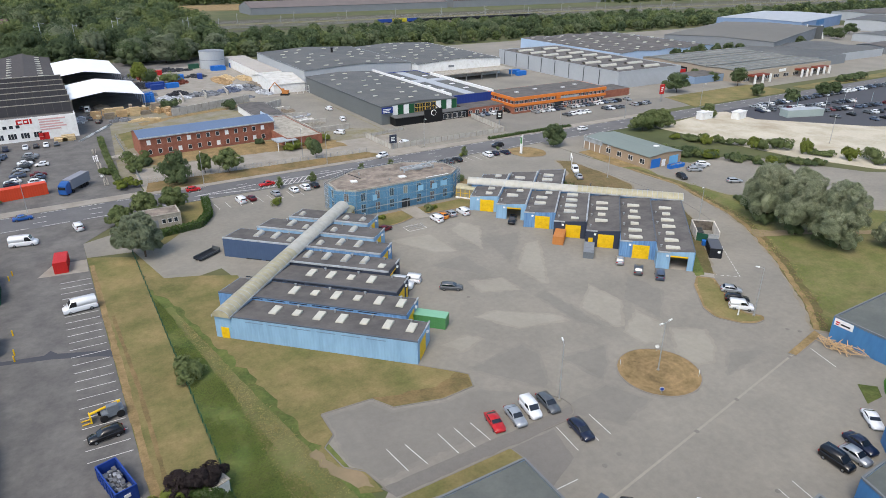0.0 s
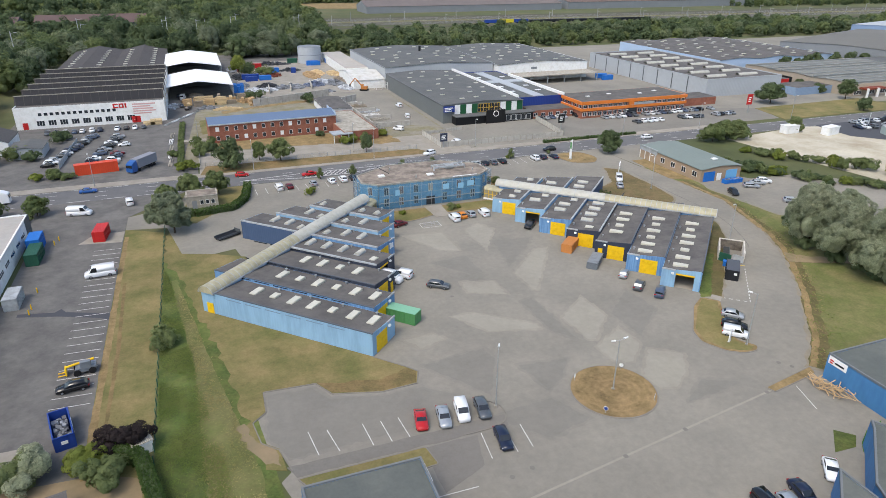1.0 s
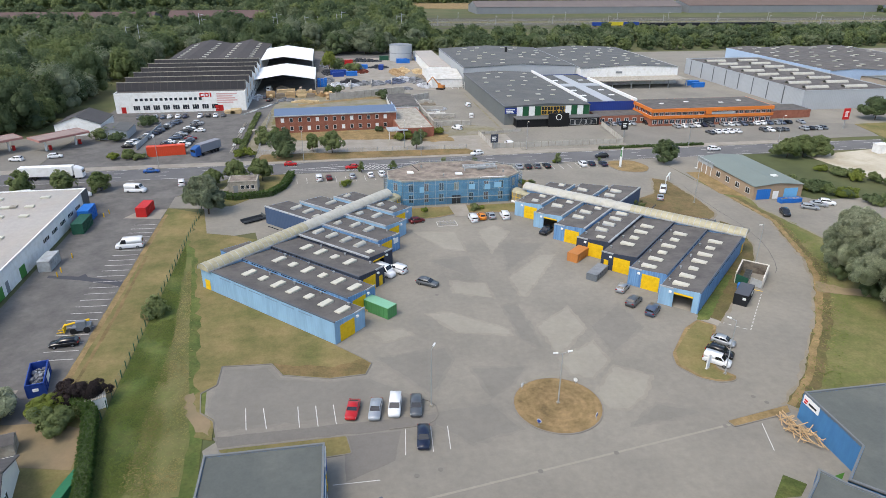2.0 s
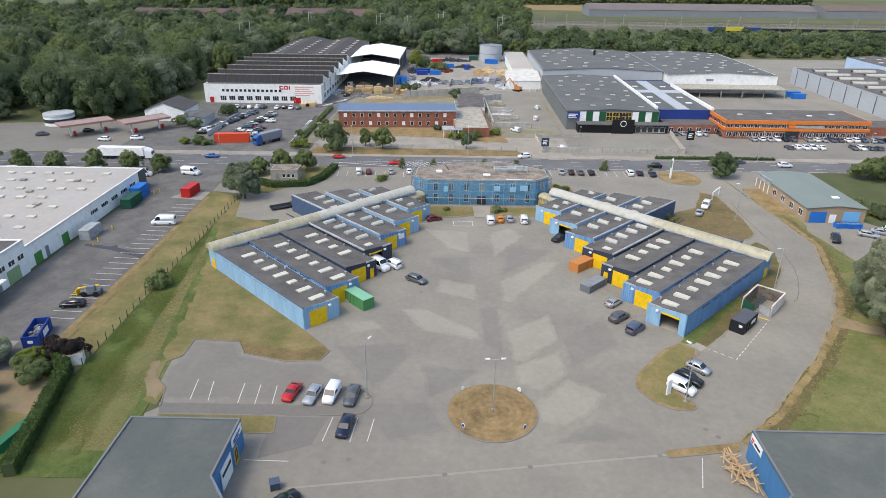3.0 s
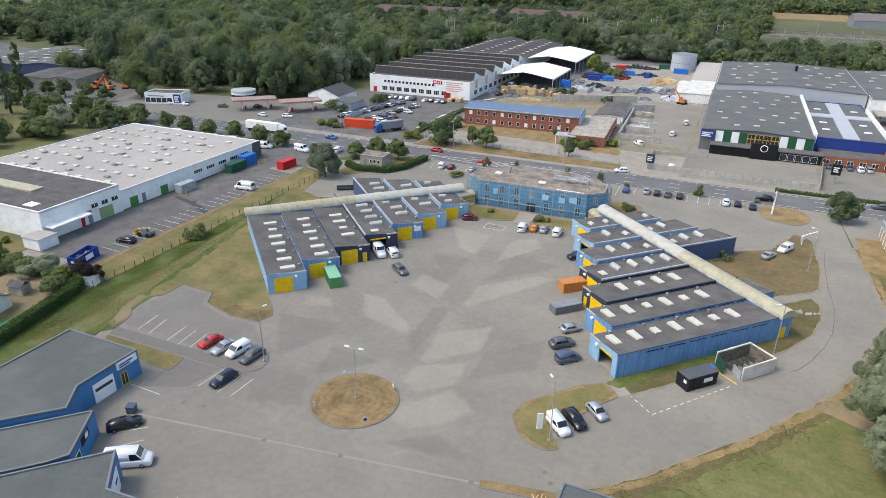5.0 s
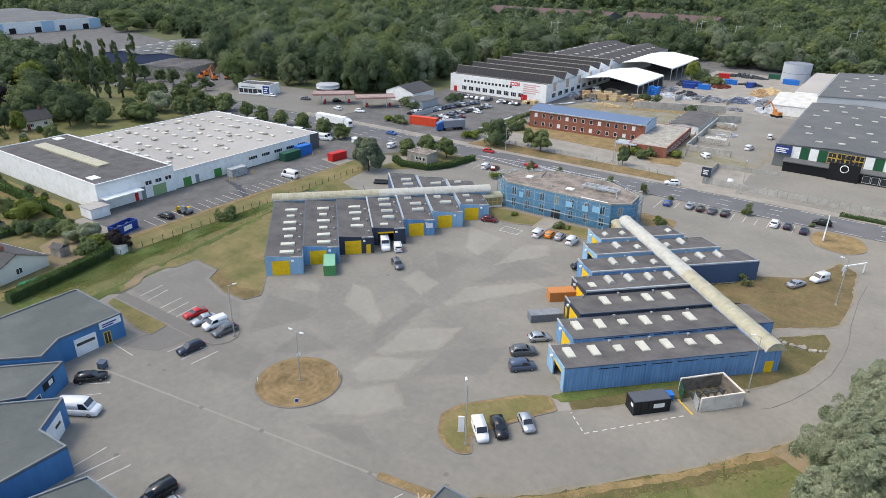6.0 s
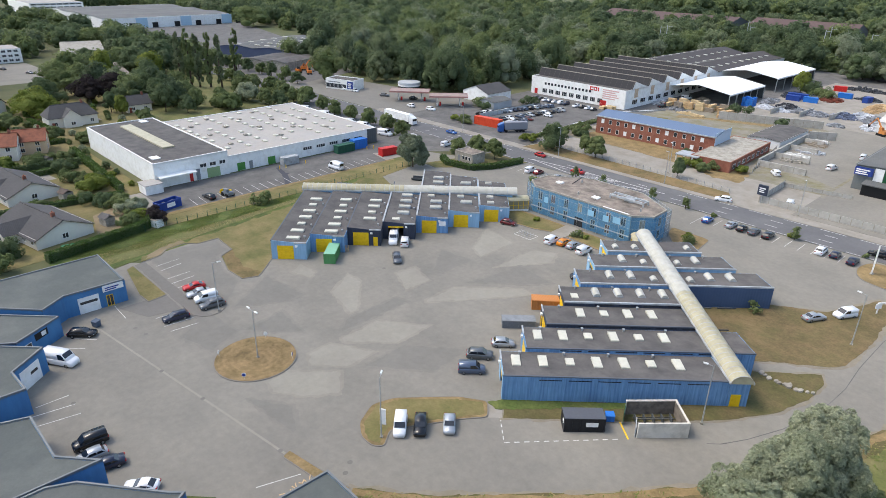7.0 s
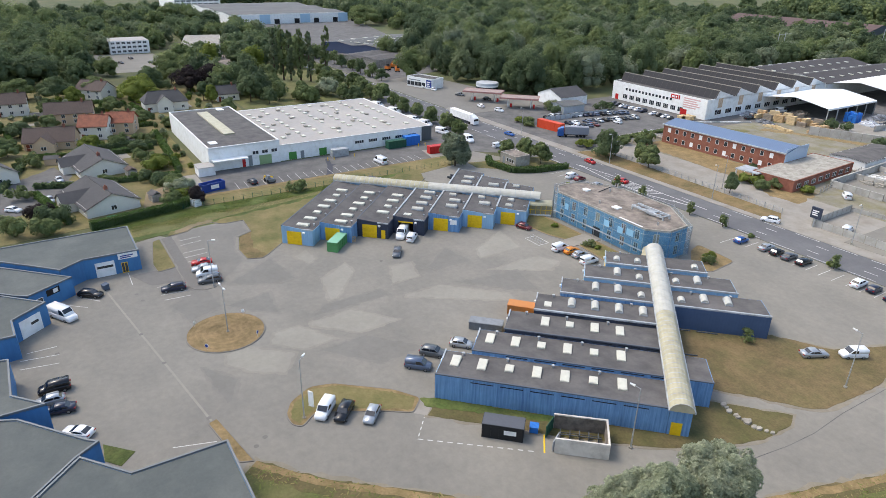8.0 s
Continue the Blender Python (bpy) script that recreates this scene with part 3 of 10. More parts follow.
sheet("bare_rim", rough([(-53.5, 57), (-51.6, 56), (-52, 59.6), (-54.2, 61.8), (-55.4, 66.4), (-56.6, 66), (-55.6, 61)], 0.4, 1.0, 8), 0.08, M_SOIL, "bare dry soil along the car park's rim", "soil", 0.1)
sheet("bare_rim", rough([(-44, 72.8), (-42.1, 69.3), (-34.9, 67.2), (-29.2, 67.5), (-28.3, 70.2), (-29.6, 71.7), (-34, 70.0), (-41.6, 71.8)], 0.3, 0.9, 9, range(0, 5)), 0.08, M_BROWN, "worn brown grass along the kerb", "soil", 0.1)
sheet("straw_band", rough([(-60.5, 45), (-53.5, 45), (-54.2, 57), (-58.0, 79), (-61.5, 101), (-64.5, 118), (-65.6, 118), (-63.8, 101), (-62.0, 86), (-61.2, 70)], 0.3, 2.2, 11), 0.06, M_LAWN, "band of tall dry grass beside the drain", "grass", 0.1)
tufts("grass_tufts", [(-67, 44), (-57, 44), (-58, 57), (-61.0, 76), (-63, 96), (-65.7, 118), (-67, 124)], 34000, 0.26, L_GRASS, "tufts of rough green grass in the drain", 31)
# Green strip paints in the dark shading line at the slope's upper edge
sheet("ditch_rim", rough([(-54.4, 57), (-53.7, 57), (-57.6, 79), (-61.0, 101), (-63.6, 116), (-64.3, 116), (-61.8, 101), (-58.3, 79)], 0.1, 1.6, 12), 0.075, M_GREEN, "dark green strip painting in the shading where the slope meets the mown lawn", "grass", 0.1)
sheet("worn_track", rough([(-76.0, 62), (-74.9, 62), (-75.0, 100), (-75.3, 146), (-76.2, 146)], 0.15, 1.4, 13), 0.068, M_STRAW, "band of dead grass along the car park", "grass", 0.1)
sheet("worn_track", rough([(-74.3, 63), (-73.7, 63), (-73.5, 92), (-74.2, 120), (-74.8, 120), (-74.1, 92)], 0.1, 1.2, 14), 0.069, M_BROWN, "narrow bare track across the verge", "soil", 0.1)
tufts("grass_tufts", [(-61, 46), (-53.8, 46), (-54.6, 57), (-58.2, 79), (-61.6, 101), (-64.4, 116), (-63.8, 101), (-62.0, 86), (-61.4, 70)], 9000, 0.26, L_STRAW, "tufts of tall dead grass beside the drain", 32)
island("lawn_strip", [(-50.1, 52.9), (-32.6, 53.0), (-32.0, 49.2), (-36.2, 48.9), (-49, 51.0)], M_GRASS, "narrow dry lawn strip with kerb", r=0.5)
sheet("verge", [(-66, 150.5), (-60, 150), (-47.5, 164.5), (-44, 176.4), (-60, 176.4), (-62, 166)], 0.05, M_GRASS, "dry grass round the transformer house", "grass", 0.1)

# gardens and lanes among the houses
sheet("bare_drive", rough([(-84, 30), (-96, 36), (-112, 40), (-124, 36), (-112, 24), (-92, 18), (-80, 20)], 0.5, 2.0, 24), 0.056, M_LOT, "asphalt turning place before the bungalows", "lane", 0.1)
sheet("garden_ground", [(-95.6, 66), (-76, 62), (-67.6, 62), (-66.0, 44), (-62, 10), (-260, -60), (-260, 110), (-156, 110), (-155, 74), (-97, 74)], 0.03, M_GRASS, "gardens with worn lawns between the houses", "garden", 0.1)
sheet("garden_soil", [(-90, 63.5), (-74, 62.5), (-68.6, 60), (-68.2, 52), (-86, 56)], 0.045, M_SOIL, "bare dry garden soil", "garden", 0.1)
sheet("lane", [(-73, 8), (-80, 22), (-92, 33), (-104, 41), (-112, 36), (-108, 27), (-130, 15), (-200, -10), (-198, -18), (-128, 5), (-100, 15)], 0.05, M_LOT, "asphalt turning lane among the bungalows", "lane", 0.1)
sheet("verge", [(-176, 150), (-176, 176), (-300, 176), (-300, 120), (-200, 112), (-156, 111), (-156, 150)], 0.03, M_LAWN, "grass land behind the pale warehouse", "grass", 0.1)
sheet("car_park", [(-380, 70), (-300, 76), (-300, 112), (-372, 108)], 0.05, M_YARD, "far asphalt car park among trees", "car park", 0.1)
sheet("works_yard", [(-560, 190), (-300, 190), (-240, 190), (-215, 200), (-228, 240), (-290, 300), (-400, 300), (-520, 330), (-560, 330)], 0.03, M_LOT, "far yards of the western works", "yard", 0.1)

# roundabout
circle = [(-1.25 + 6.75 * math.cos(i * math.pi / 16), 54.9 + 6.75 * math.sin(i * math.pi / 16)) for i in range(32)]
s = setting("roundabout", Geo().prism(inset(circle, 0.2), -0.2, 0.16), M_ROUND, "round island of dead yellow grass in the yard", "island")
part("kerb", ring(circle, 0.2, -0.2, 0.14), M_KERB, s, "worn concrete kerb")

# beds beside the east workshops and the loop road
island("bed", [(22.3, 65.0), (21.3, 61.5), (23.4, 57.6), (26.0, 56.0), (28.6, 56.0), (29.8, 57.2), (27.7, 60.0), (33.0, 69.2), (35.2, 72.2), (32.6, 75.0), (28.6, 72.4)], M_GRASS, "dry grass bed with kerb beside the workshop", r=0.9)
sheet("path", [(35.2, 72.2), (36.6, 73.6), (34.0, 76.6), (32.6, 75.0)], 0.04, M_PAVE, "narrow concrete path through the bed", "path", 0.2)
fringe([(36.7, 73.7), (50.3, 87.4), (58.8, 97.2), (63.4, 104.5), (65.6, 111.5), (65.8, 117.5), (64.6, 120.0), (57.3, 113.3), (50, 107), (48, 95), (34.4, 76.7)], 0.5, 71, 0.037)
fringe([(54.3, 115.3), (64.6, 123.3), (66.4, 126), (67.4, 137), (66.8, 153), (63.6, 156), (60.4, 149), (58, 143.2), (46.5, 136.0), (36, 130), (40, 122), (50, 115)], 0.6, 72, 0.038)
sheet("bed", rough([(36.7, 73.7), (50.3, 87.4), (58.8, 97.2), (63.4, 104.5), (65.6, 111.5), (65.8, 117.5), (64.6, 120.0), (57.3, 113.3), (50, 107), (48, 95), (34.4, 76.7)], 0.18, 1.2, 61), 0.08, M_OLIVE, "dry olive grass behind the workshop", "grass", 0.2)
sheet("bed", rough([(54.3, 115.3), (64.6, 123.3), (66.4, 126), (67.4, 137), (66.8, 153), (63.6, 156), (60.4, 149), (58, 143.2), (46.5, 136.0), (36, 130), (40, 122), (50, 115)], 0.25, 1.2, 62), 0.08, M_DRYLAWN, "dry brown lawn behind the workshop", "grass", 0.2)
sheet("moss_strip", rough([(32.6, 74.6), (33.8, 76.9), (48.4, 91.2), (49.6, 90.6), (39.0, 79.2), (34.6, 74.4)], 0.25, 0.8, 131), 0.11, M_GREEN, "dark green grass at the foot of the workshop wall", "grass", 0.1)
stripes("yellow_line", [(48.2, 86.0, 51.6, 83.2)], "worn yellow line before the bin store", 0.22, 0.036, M_YELLOW)
gully = [(69.4, 148), (68.5, 138.8), (68.2, 126.9), (68.5, 119), (68.1, 113.3), (67.1, 106.7), (65.5, 101.5), (63.0, 95.6), (60.9, 91.9), (59.5, 90.5)]
stripes("gully_line", [a + b for a, b in zip(gully, gully[1:])], "dark kerb line between footway and loop road", 0.13, 0.034, M_LOT)
rr = random.Random(12)
for k in range(11):
    f = k / 10
    x, y, q = 57.8 + 7.6 * f + rr.uniform(-0.2, 0.2), 113.0 + 0.6 * f - 0.9 * math.sin(f * 3.1) + rr.uniform(-0.3, 0.3), rr.uniform(0.28, 0.55)
    pts = [(q * math.cos(i * 1.047) * rr.uniform(0.75, 1.15), q * math.sin(i * 1.047) * rr.uniform(0.75, 1.15)) for i in range(6)]
    t = thing("boulder", x, y, rr.uniform(0, 90), "pale rough boulder lying in the dry grass", "boulder", "boulders", 0.06)
    part("stone", Geo().prism(pts, 0, lambda px, py: q * 0.8 + 0.3 * px), M_CONCRETE, t)
island("bed", [(55.2, 170), (57.0, 163.8), (64.5, 161.8), (68.6, 167.5), (66.0, 175.6), (57, 175.8)], M_STRAW, "round dry bed beside the car park entrance", r=3.0)
island("bed", [(20.8, 152), (24, 148.5), (27.5, 150.5), (26.5, 160), (16, 160.8), (17.5, 156)], M_STRAW, "dry bed with shrubs beside the blue office", r=1.5)
island("bed", [(-20, 136.5), (-16.5, 132), (-6, 133.4), (0, 135.8), (13, 134.4), (17, 133.5), (19, 137), (16.5, 141.2), (-16.5, 141.2)], M_GRASS, "planted lawn in front of the blue office", r=1.0)
sheet("path", [(-2, 133.5), (2, 133.5), (2.4, 141.9), (-2.4, 141.9)], 0.135, M_PAVE, "pale concrete path to the office door", "path", 0.2)
island("bed", [(21.6, 47.4), (22.1, 45.9), (32.2, 47.5), (33, 49.4)], M_STRAW, "narrow bed of dead grass at the yard's edge", r=0.4)
sheet("bed", [(19.2, 32.8), (22.9, 36.3), (24.9, 34.3), (22.8, 32.6)], 0.08, M_GREEN, "small green lawn beside the blue hall", "grass", 0.1)
# meadow outside the loop road
ROADSIDE = [(33, 49.6), (36.8, 52.6), (41.2, 56.5), (45.9, 61.7), (53.2, 69.8), (62.2, 81.3), (66.0, 87.0), (70.4, 95.4), (74.2, 107.6), (77.9, 118.4), (77.3, 136.6)]
EAST = ROADSIDE + [(75.9, 152), (81.5, 152), (82.0, 133.0), (80.5, 128), (83, 105), (96, 88), (116, 66), (180, 30), (180, -60), (50, -60), (50, 46.9), (35, 46.9)]
sheet("meadow", rough(EAST, 0.2, 1.8, 6), 0.06, M_LAWN, "mown meadow outside the loop road", "grass", 0.2)
fringe(EAST, 0.7, 73, 0.039)


def margin(pts, w):
    """A band of width w along the right of a line."""
    out = []
    for i, p in enumerate(pts):
        a, b = pts[max(i - 1, 0)], pts[min(i + 1, len(pts) - 1)]
        d = math.hypot(b[0] - a[0], b[1] - a[1])
        out.append((p[0] + (b[1] - a[1]) / d * w, p[1] - (b[0] - a[0]) / d * w))
    return pts + out[::-1]


for k, (w, amp, mat) in enumerate(((2.6, 0.45, M_OLIVE), (1.2, 0.25, M_STRAW))):
    sheet("dry_rim", rough(margin(ROADSIDE, w), amp, 1.1, 51 + k), 0.072 + 0.006 * k, mat, "worn dry grass along the loop road", "grass", 0.2)
tufts("dry_tufts", margin(ROADSIDE[:10], 3.2), 5200, 0.34, L_STRAW, "dry straw tufts along the loop road", 141, 0.07)
tufts("grass_tufts", margin(ROADSIDE[:10], 5.5), 5200, 0.34, L_GRASS, "short green tufts along the meadow's rim", 142, 0.07)
sheet("trodden_path", rough([(65.4, 85.8), (62.6, 81.6), (67, 79.2), (75, 76), (90, 67), (91, 69), (76, 79), (68.5, 82.4)], 0.35, 1.0, 57), 0.105, M_SOIL, "trodden bare path across the meadow", "path", 0.1)
sheet("car_park", [(81.6, 152), (82.1, 132.6), (80.7, 128), (83.2, 105.2), (96.3, 88.2), (116.5, 66), (180, 30), (190, 60), (140, 96), (131, 112), (121, 130), (100, 131.5), (98, 134.5), (82.4, 134)], 0.018, M_YARD, "grey asphalt parking beside the low brick shop", "car park")
sheet("forecourt", [(76, 152), (82.5, 152), (82.5, 164), (99, 165), (100, 176.9), (74.5, 176.9)], 0.018, M_YARD, "asphalt forecourt of the low brick shop", "forecourt")
sheet("verge", [(76.4, 140), (82.2, 136), (82.2, 160), (77, 160)], 0.1, M_STRAW, "dry grass strip beside the low brick shop", "grass", 0.2)

# yards north of the road
sheet("north_yard", [(-58, 192.6), (33, 192.6), (33, 216), (-58, 216)], 0.03, M_PAVE, "pale cracked forecourt of the brick building", "forecourt")
sheet("verge", [(-58, 190.8), (18, 190.8), (14, 197.6), (-56, 199.8)], 0.14, M_BROWN, "dry verge along the pavement", "grass", 0.2)
sheet("dry_ground", [(-63, 204), (34, 214), (34, 300), (-30, 330), (-57, 286)], 0.028, M_WEEDY, "cracked weedy concrete round the brick building", "yard", 0.1)
sheet("verge", rough([(-56, 244), (-49, 244), (-46, 262), (-47, 274), (-56, 268)], 0.6, 1.6, 21), 0.06, M_GRASS, "patch of dry grass beside the brick building", "grass", 0.1)
sheet("verge", rough([(-46, 278), (-33, 285), (-8, 292), (3, 296), (2, 299), (-33, 289), (-47, 283)], 0.7, 1.8, 22), 0.06, M_STRAW, "dry grass along the concrete wall", "grass", 0.1)
sheet("scrap_yard", [(-33, 290), (4, 304.5), (12, 300), (33, 300), (33, 430), (-30, 430), (-36, 330)], 0.033, M_PAVE, "pale concrete floor of the scrap yard", "yard", 0.1)
sheet("scrap_yard", [(8, 233), (22.6, 233), (33, 226), (33.5, 310), (7, 310)], 0.036, M_YARD, "concrete yard beside the dark hall", "yard", 0.1)
sheet("verge", rough([(-54, 219), (-6, 214), (4, 208), (12, 209), (10, 222), (-4, 229), (-54, 231)], 0.6, 1.6, 23), 0.05, M_STRAW, "tall dry grass beside the brick building", "grass", 0.2)
sheet("works_yard", [(-125, 192.6), (-58.4, 192.6), (-58.4, 268), (-52, 300), (-30, 330), (14, 330), (14, 245), (33, 245), (33, 470), (-120, 470), (-125, 300)], 0.015, M_LOT, "works yard of the white factory", "yard")
sheet("works_yard", [(14.2, 196), (34, 193), (100, 193), (100, 212), (170, 212), (170, 440), (14.2, 440)], 0.022, M_YARD, "delivery yard beside the dark hall", "yard")
sheet("car_park", [(73, 193), (175, 193), (182, 212), (150, 222), (73, 222)], 0.027, M_YARD_DARK, "asphalt car park of the orange office", "car park")
sheet("gravel_lot", [(128, 172), (169, 178), (196, 172), (330, 120), (330, 30), (190, 60), (146, 96), (136, 118), (131, 148)], 0.05, M_DIRT, "pale bare gravel lot", "gravel", 0.2)
sheet("dealer_lot", [(178, 178), (420, 178), (420, 20), (330, 52), (205, 128), (176, 160)], 0.06, M_NEWROAD, "dark new asphalt of the car dealer's lot", "car park", 0.2)
sheet("works_yard", [(170, 205), (640, 205), (640, 440), (170, 440)], 0.016, M_YARD, "asphalt yards between the far warehouses", "yard")
sheet("verge", [(175, 190), (250, 190), (246, 214), (180, 212)], 0.1, M_GRASS, "dry lawn beside the road", "grass", 0.2)
sheet("verge", [(262, 190), (420, 190), (420, 198), (262, 198)], 0.1, M_GRASS, "dry verge beside the road", "grass", 0.2)
sheet("station_yard", [(-260, 189), (-125.2, 189), (-125.2, 236), (-165, 232), (-260, 218)], 0.017, M_YARD_DARK, "asphalt forecourt of the fuel station", "forecourt")
# railway strip
sheet("grass_bank", rough([(70, 905), (150, 890), (330, 880), (420, 960), (400, 1012), (75, 1012)], 5.0, 18.0, 41), 0.2, M_STRAW, "dry grass bank beyond the railway", "grass", 0.3)
sheet("railway_bed", [(-260, 640), (1300, 560), (1300, 700), (-260, 760)], 0.1, M_BALLAST, "broad strip of brown railway ballast", "railway", 0.3)
tracks = []
for k in range(9):
    for g in (-0.75, 0.75):
        y = 660 + 9 * k + g
        tracks.append((-250, y + 12, 1250, y - 60))
stripes("rails", tracks, "rusty steel rails on the ballast", 0.35, 0.25, M_STEEL)
sheet("track_verge", [(-260, 652), (1300, 572), (1300, 588), (-260, 668)], 0.14, M_FAR, "weedy strip between the tracks", "grass", 0.2)
sheet("track_verge", [(-260, 702), (1300, 624), (1300, 640), (-260, 716)], 0.14, M_GRASS, "weedy strip between the tracks", "grass", 0.2)


# ---- the two mirrored workshop wings ----
BAY_W, STEP = 7.67, 4.17
BACKS = (33.2, 40.1, 33.2, 33.2, 53.0, 48.8, 44.4)
FRONT = -0.4
COLOURS = ("pale", "mid", "navy", "navy", "mid", "pale", "pale")
HIGH, LOW = 4.45, 3.75


def skylight(parent, px, py, wx, wy, z, dome):
    k = Geo().box(px - wx / 2, py - wy / 2, z - 0.35, px + wx / 2, py + wy / 2, z + 0.14)
    ob = part("skylight", k, M_TRIM if dome else M_CREAM, parent)
    g = Geo()
    if dome:
        n = 7
        along_x = wx > wy
        for i in range(n):
            a0, a1 = math.pi * i / n, math.pi * (i + 1) / n
            r = min(wx, wy) / 2 - 0.08
            h = (max(wx, wy)) / 2 - 0.08
            c = [(-math.cos(a0) * r, math.sin(a0) * 0.42), (-math.cos(a1) * r, math.sin(a1) * 0.42)]
            for e0, e1 in ((-h, h),):
                q = [(e0, c[0]), (e1, c[0]), (e1, c[1]), (e0, c[1])]
                pts = [((px + (e if along_x else s[0])), (py + (s[0] if along_x else e)), z + 0.13 + s[1]) for e, s in q]
                g.face(pts)
        for e in (-h, h):
            arc = [(-math.cos(math.pi * i / n) * r, math.sin(math.pi * i / n) * 0.42) for i in range(n + 1)]
            g.face([((px + (e if along_x else s[0])), (py + (s[0] if along_x else e)), z + 0.13 + s[1]) for s in arc])
    else:
        g.prism([(px - wx / 2 + 0.1, py - wy / 2 + 0.1), (px + wx / 2 - 0.1, py - wy / 2 + 0.1), (px + wx / 2 - 0.1, py + wy / 2 - 0.1), (px - wx / 2 + 0.1, py + wy / 2 - 0.1)], z + 0.1, z + 0.2)
    part("dome" if dome else "cover", g, M_VAULT_W if dome else M_CREAM, ob)
    return ob


def wing(side):
    """side -1: west wing, 1: east wing. Inside, u runs from the doors to the back and v from the outer bay inwards."""
    w = thing("workshop_wing", side * 34.0, 77.0, 45, "row of stepped blue workshops with yellow doors and flat roofs", "building", "workshop wings")
    P = (lambda u, v: (v, u)) if side < 0 else (lambda u, v: (u, v))

    def solid(g, u0, v0, z0, u1, v1, z1, m=0):
        (xa, ya), (xb, yb) = P(u0, v0), P(u1, v1)
        g.box(min(xa, xb), min(ya, yb), z0, max(xa, xb), max(ya, yb), z1, m)

    opened = {3} if side < 0 else {0, 5}
    for i in range(7):
        u0, u1, v0, v1 = FRONT + STEP * i, BACKS[i], BAY_W * i, BAY_W * (i + 1)
        d0, d1, dh = v0 + 1.3, v0 + 4.9, 3.25
        skin = BLUES[COLOURS[i]]
        T = 0.22
        # outer wall with a sloping roof above: high at v0, low at v1
        g = Geo()
        solid(g, u0, v0, 0, u1, v0 + T, HIGH)
        # East bay 0: deeper blue puts the outer wall's shade into colour, besides grime
        bay = part("bay", g, BLUES["mid"] if side > 0 and i == 0 else skin, w)
        gi, gb, gf = Geo(), Geo(), Geo()
        solid(gi, u0, v1 - T, 0, u1, v1 - 0.01, LOW)
        solid(gb, u1 - T, v0 + T, 0, u1, v1 - T, LOW)
        solid(gf, u0, v0 + T, 0, u0 + T, d0, LOW)
        solid(gf, u0, d1, 0, u0 + T, v1 - T, LOW)
        solid(gf, u0, d0, dh, u0 + T, d1, LOW)
        for ue, gw in ((u0, gf), (u1 - T, gb)):
            a, b = P(ue, v0 + T), P(ue + T, v0 + T)
            c, d = P(ue + T, v1 - 0.01), P(ue, v1 - 0.01)
            gw.prism(ccw([a, b, c, d]), LOW - 0.02, lambda x, y: HIGH - 0.02 if abs((x if side < 0 else y) - v0 - T) < 0.1 else LOW + 0.01)
        part("party_wall", gi, skin, bay)
        part("rear_wall", gb, skin, bay)
        part("front_wall", gf, skin, bay)
        if i == 4:
            ng = Geo()
            solid(ng, 36.6, v0 - 0.03, 0, u1 + 0.03, v0 + 0.05, HIGH - 0.12)
            solid(ng, u1 - 0.05, v0 - 0.03, 0, u1 + 0.03, v1, LOW - 0.1)
            part("back_wall", ng, BLUES["slate"], bay, "slate blue cladding behind the gallery")
        # roof
        slope = lambda x, y: HIGH + 0.02 - (HIGH - LOW) * (((x if side < 0 else y) - v0) / BAY_W)
        r = Geo()
        poly = ccw([P(u0 + 0.1, v0 + 0.12), P(u1 - 0.1, v0 + 0.12), P(u1 - 0.1, v1 - 0.1), P(u0 + 0.1, v1 - 0.1)])
        r.prism(poly, LOW - 0.12, slope)
        part("roof", r, M_ROOF, bay)
        # coping along the high edge and the front
        cg = Geo()
        wide = i >= 3
        solid(cg, u0 - 0.06, v0 - 0.06, HIGH - 0.1, u1 + 0.06, v0 + (0.3 if wide else 0.2), HIGH + (0.2 if wide else 0.06))
        part("coping", cg, M_TRIM if wide else M_COPING, bay, "pale metal coping" if wide else "dark felt coping")
        eg = Geo()
        solid(eg, u0 - 0.1, v1 - 2.6, LOW + 0.02, u0 + 0.14, v1 + 0.02, LOW + 0.3)
        part("edge_trim", eg, M_TRIM, bay)
        # roller door
        if i not in opened:
            dg = Geo()
            for k in range(5):
                solid(dg, u0 - 0.03, d0, 0.02 + dh / 5 * k, u0 + 0.1, d1, dh / 5 * (k + 1) - 0.03)
            solid(dg, u0 + 0.0, d0, 0.02, u0 + 0.08, d1, dh)
            part("roller_door", dg, M_YELLOW, bay, "closed yellow roller door")
        else:
            fg = Geo()
            solid(fg, u0 + 0.3, v0 + 0.3, 0.03, u1 - 0.3, v1 - 0.3, 0.06)
            part("inside_floor", fg, M_PAVE, bay, "bare concrete floor inside the open door")
            hg = Geo()
            solid(hg, u0 - 0.03, d0, dh - 0.35, u0 + 0.1, d1, dh)
            part("roller_door", hg, M_YELLOW, bay, "yellow roller door rolled up")
        # wall lamp and sign board beside the door
        lg = Geo()
        solid(lg, u0 - 0.35, d1 + 0.4, 3.0, u0, d1 + 0.9, 3.35)
        part("wall_lamp", lg, M_WHITE, bay)
        if i == 2:
            pg = Geo()
            solid(pg, u0 - 0.05, v1 - 1.7, 0.02, u0 + 0.05, v1 - 0.7, 2.2)
            part("side_door", pg, M_YELLOW, bay, "narrow yellow door")
        if i == 4 and side < 0:
            pg = Geo()
            solid(pg, u0 - 0.06, v1 - 2.2, 1.9, u0 + 0.02, v1 - 0.6, 3.1)
            part("sign_board", pg, M_WHITE, bay, "white sign board")
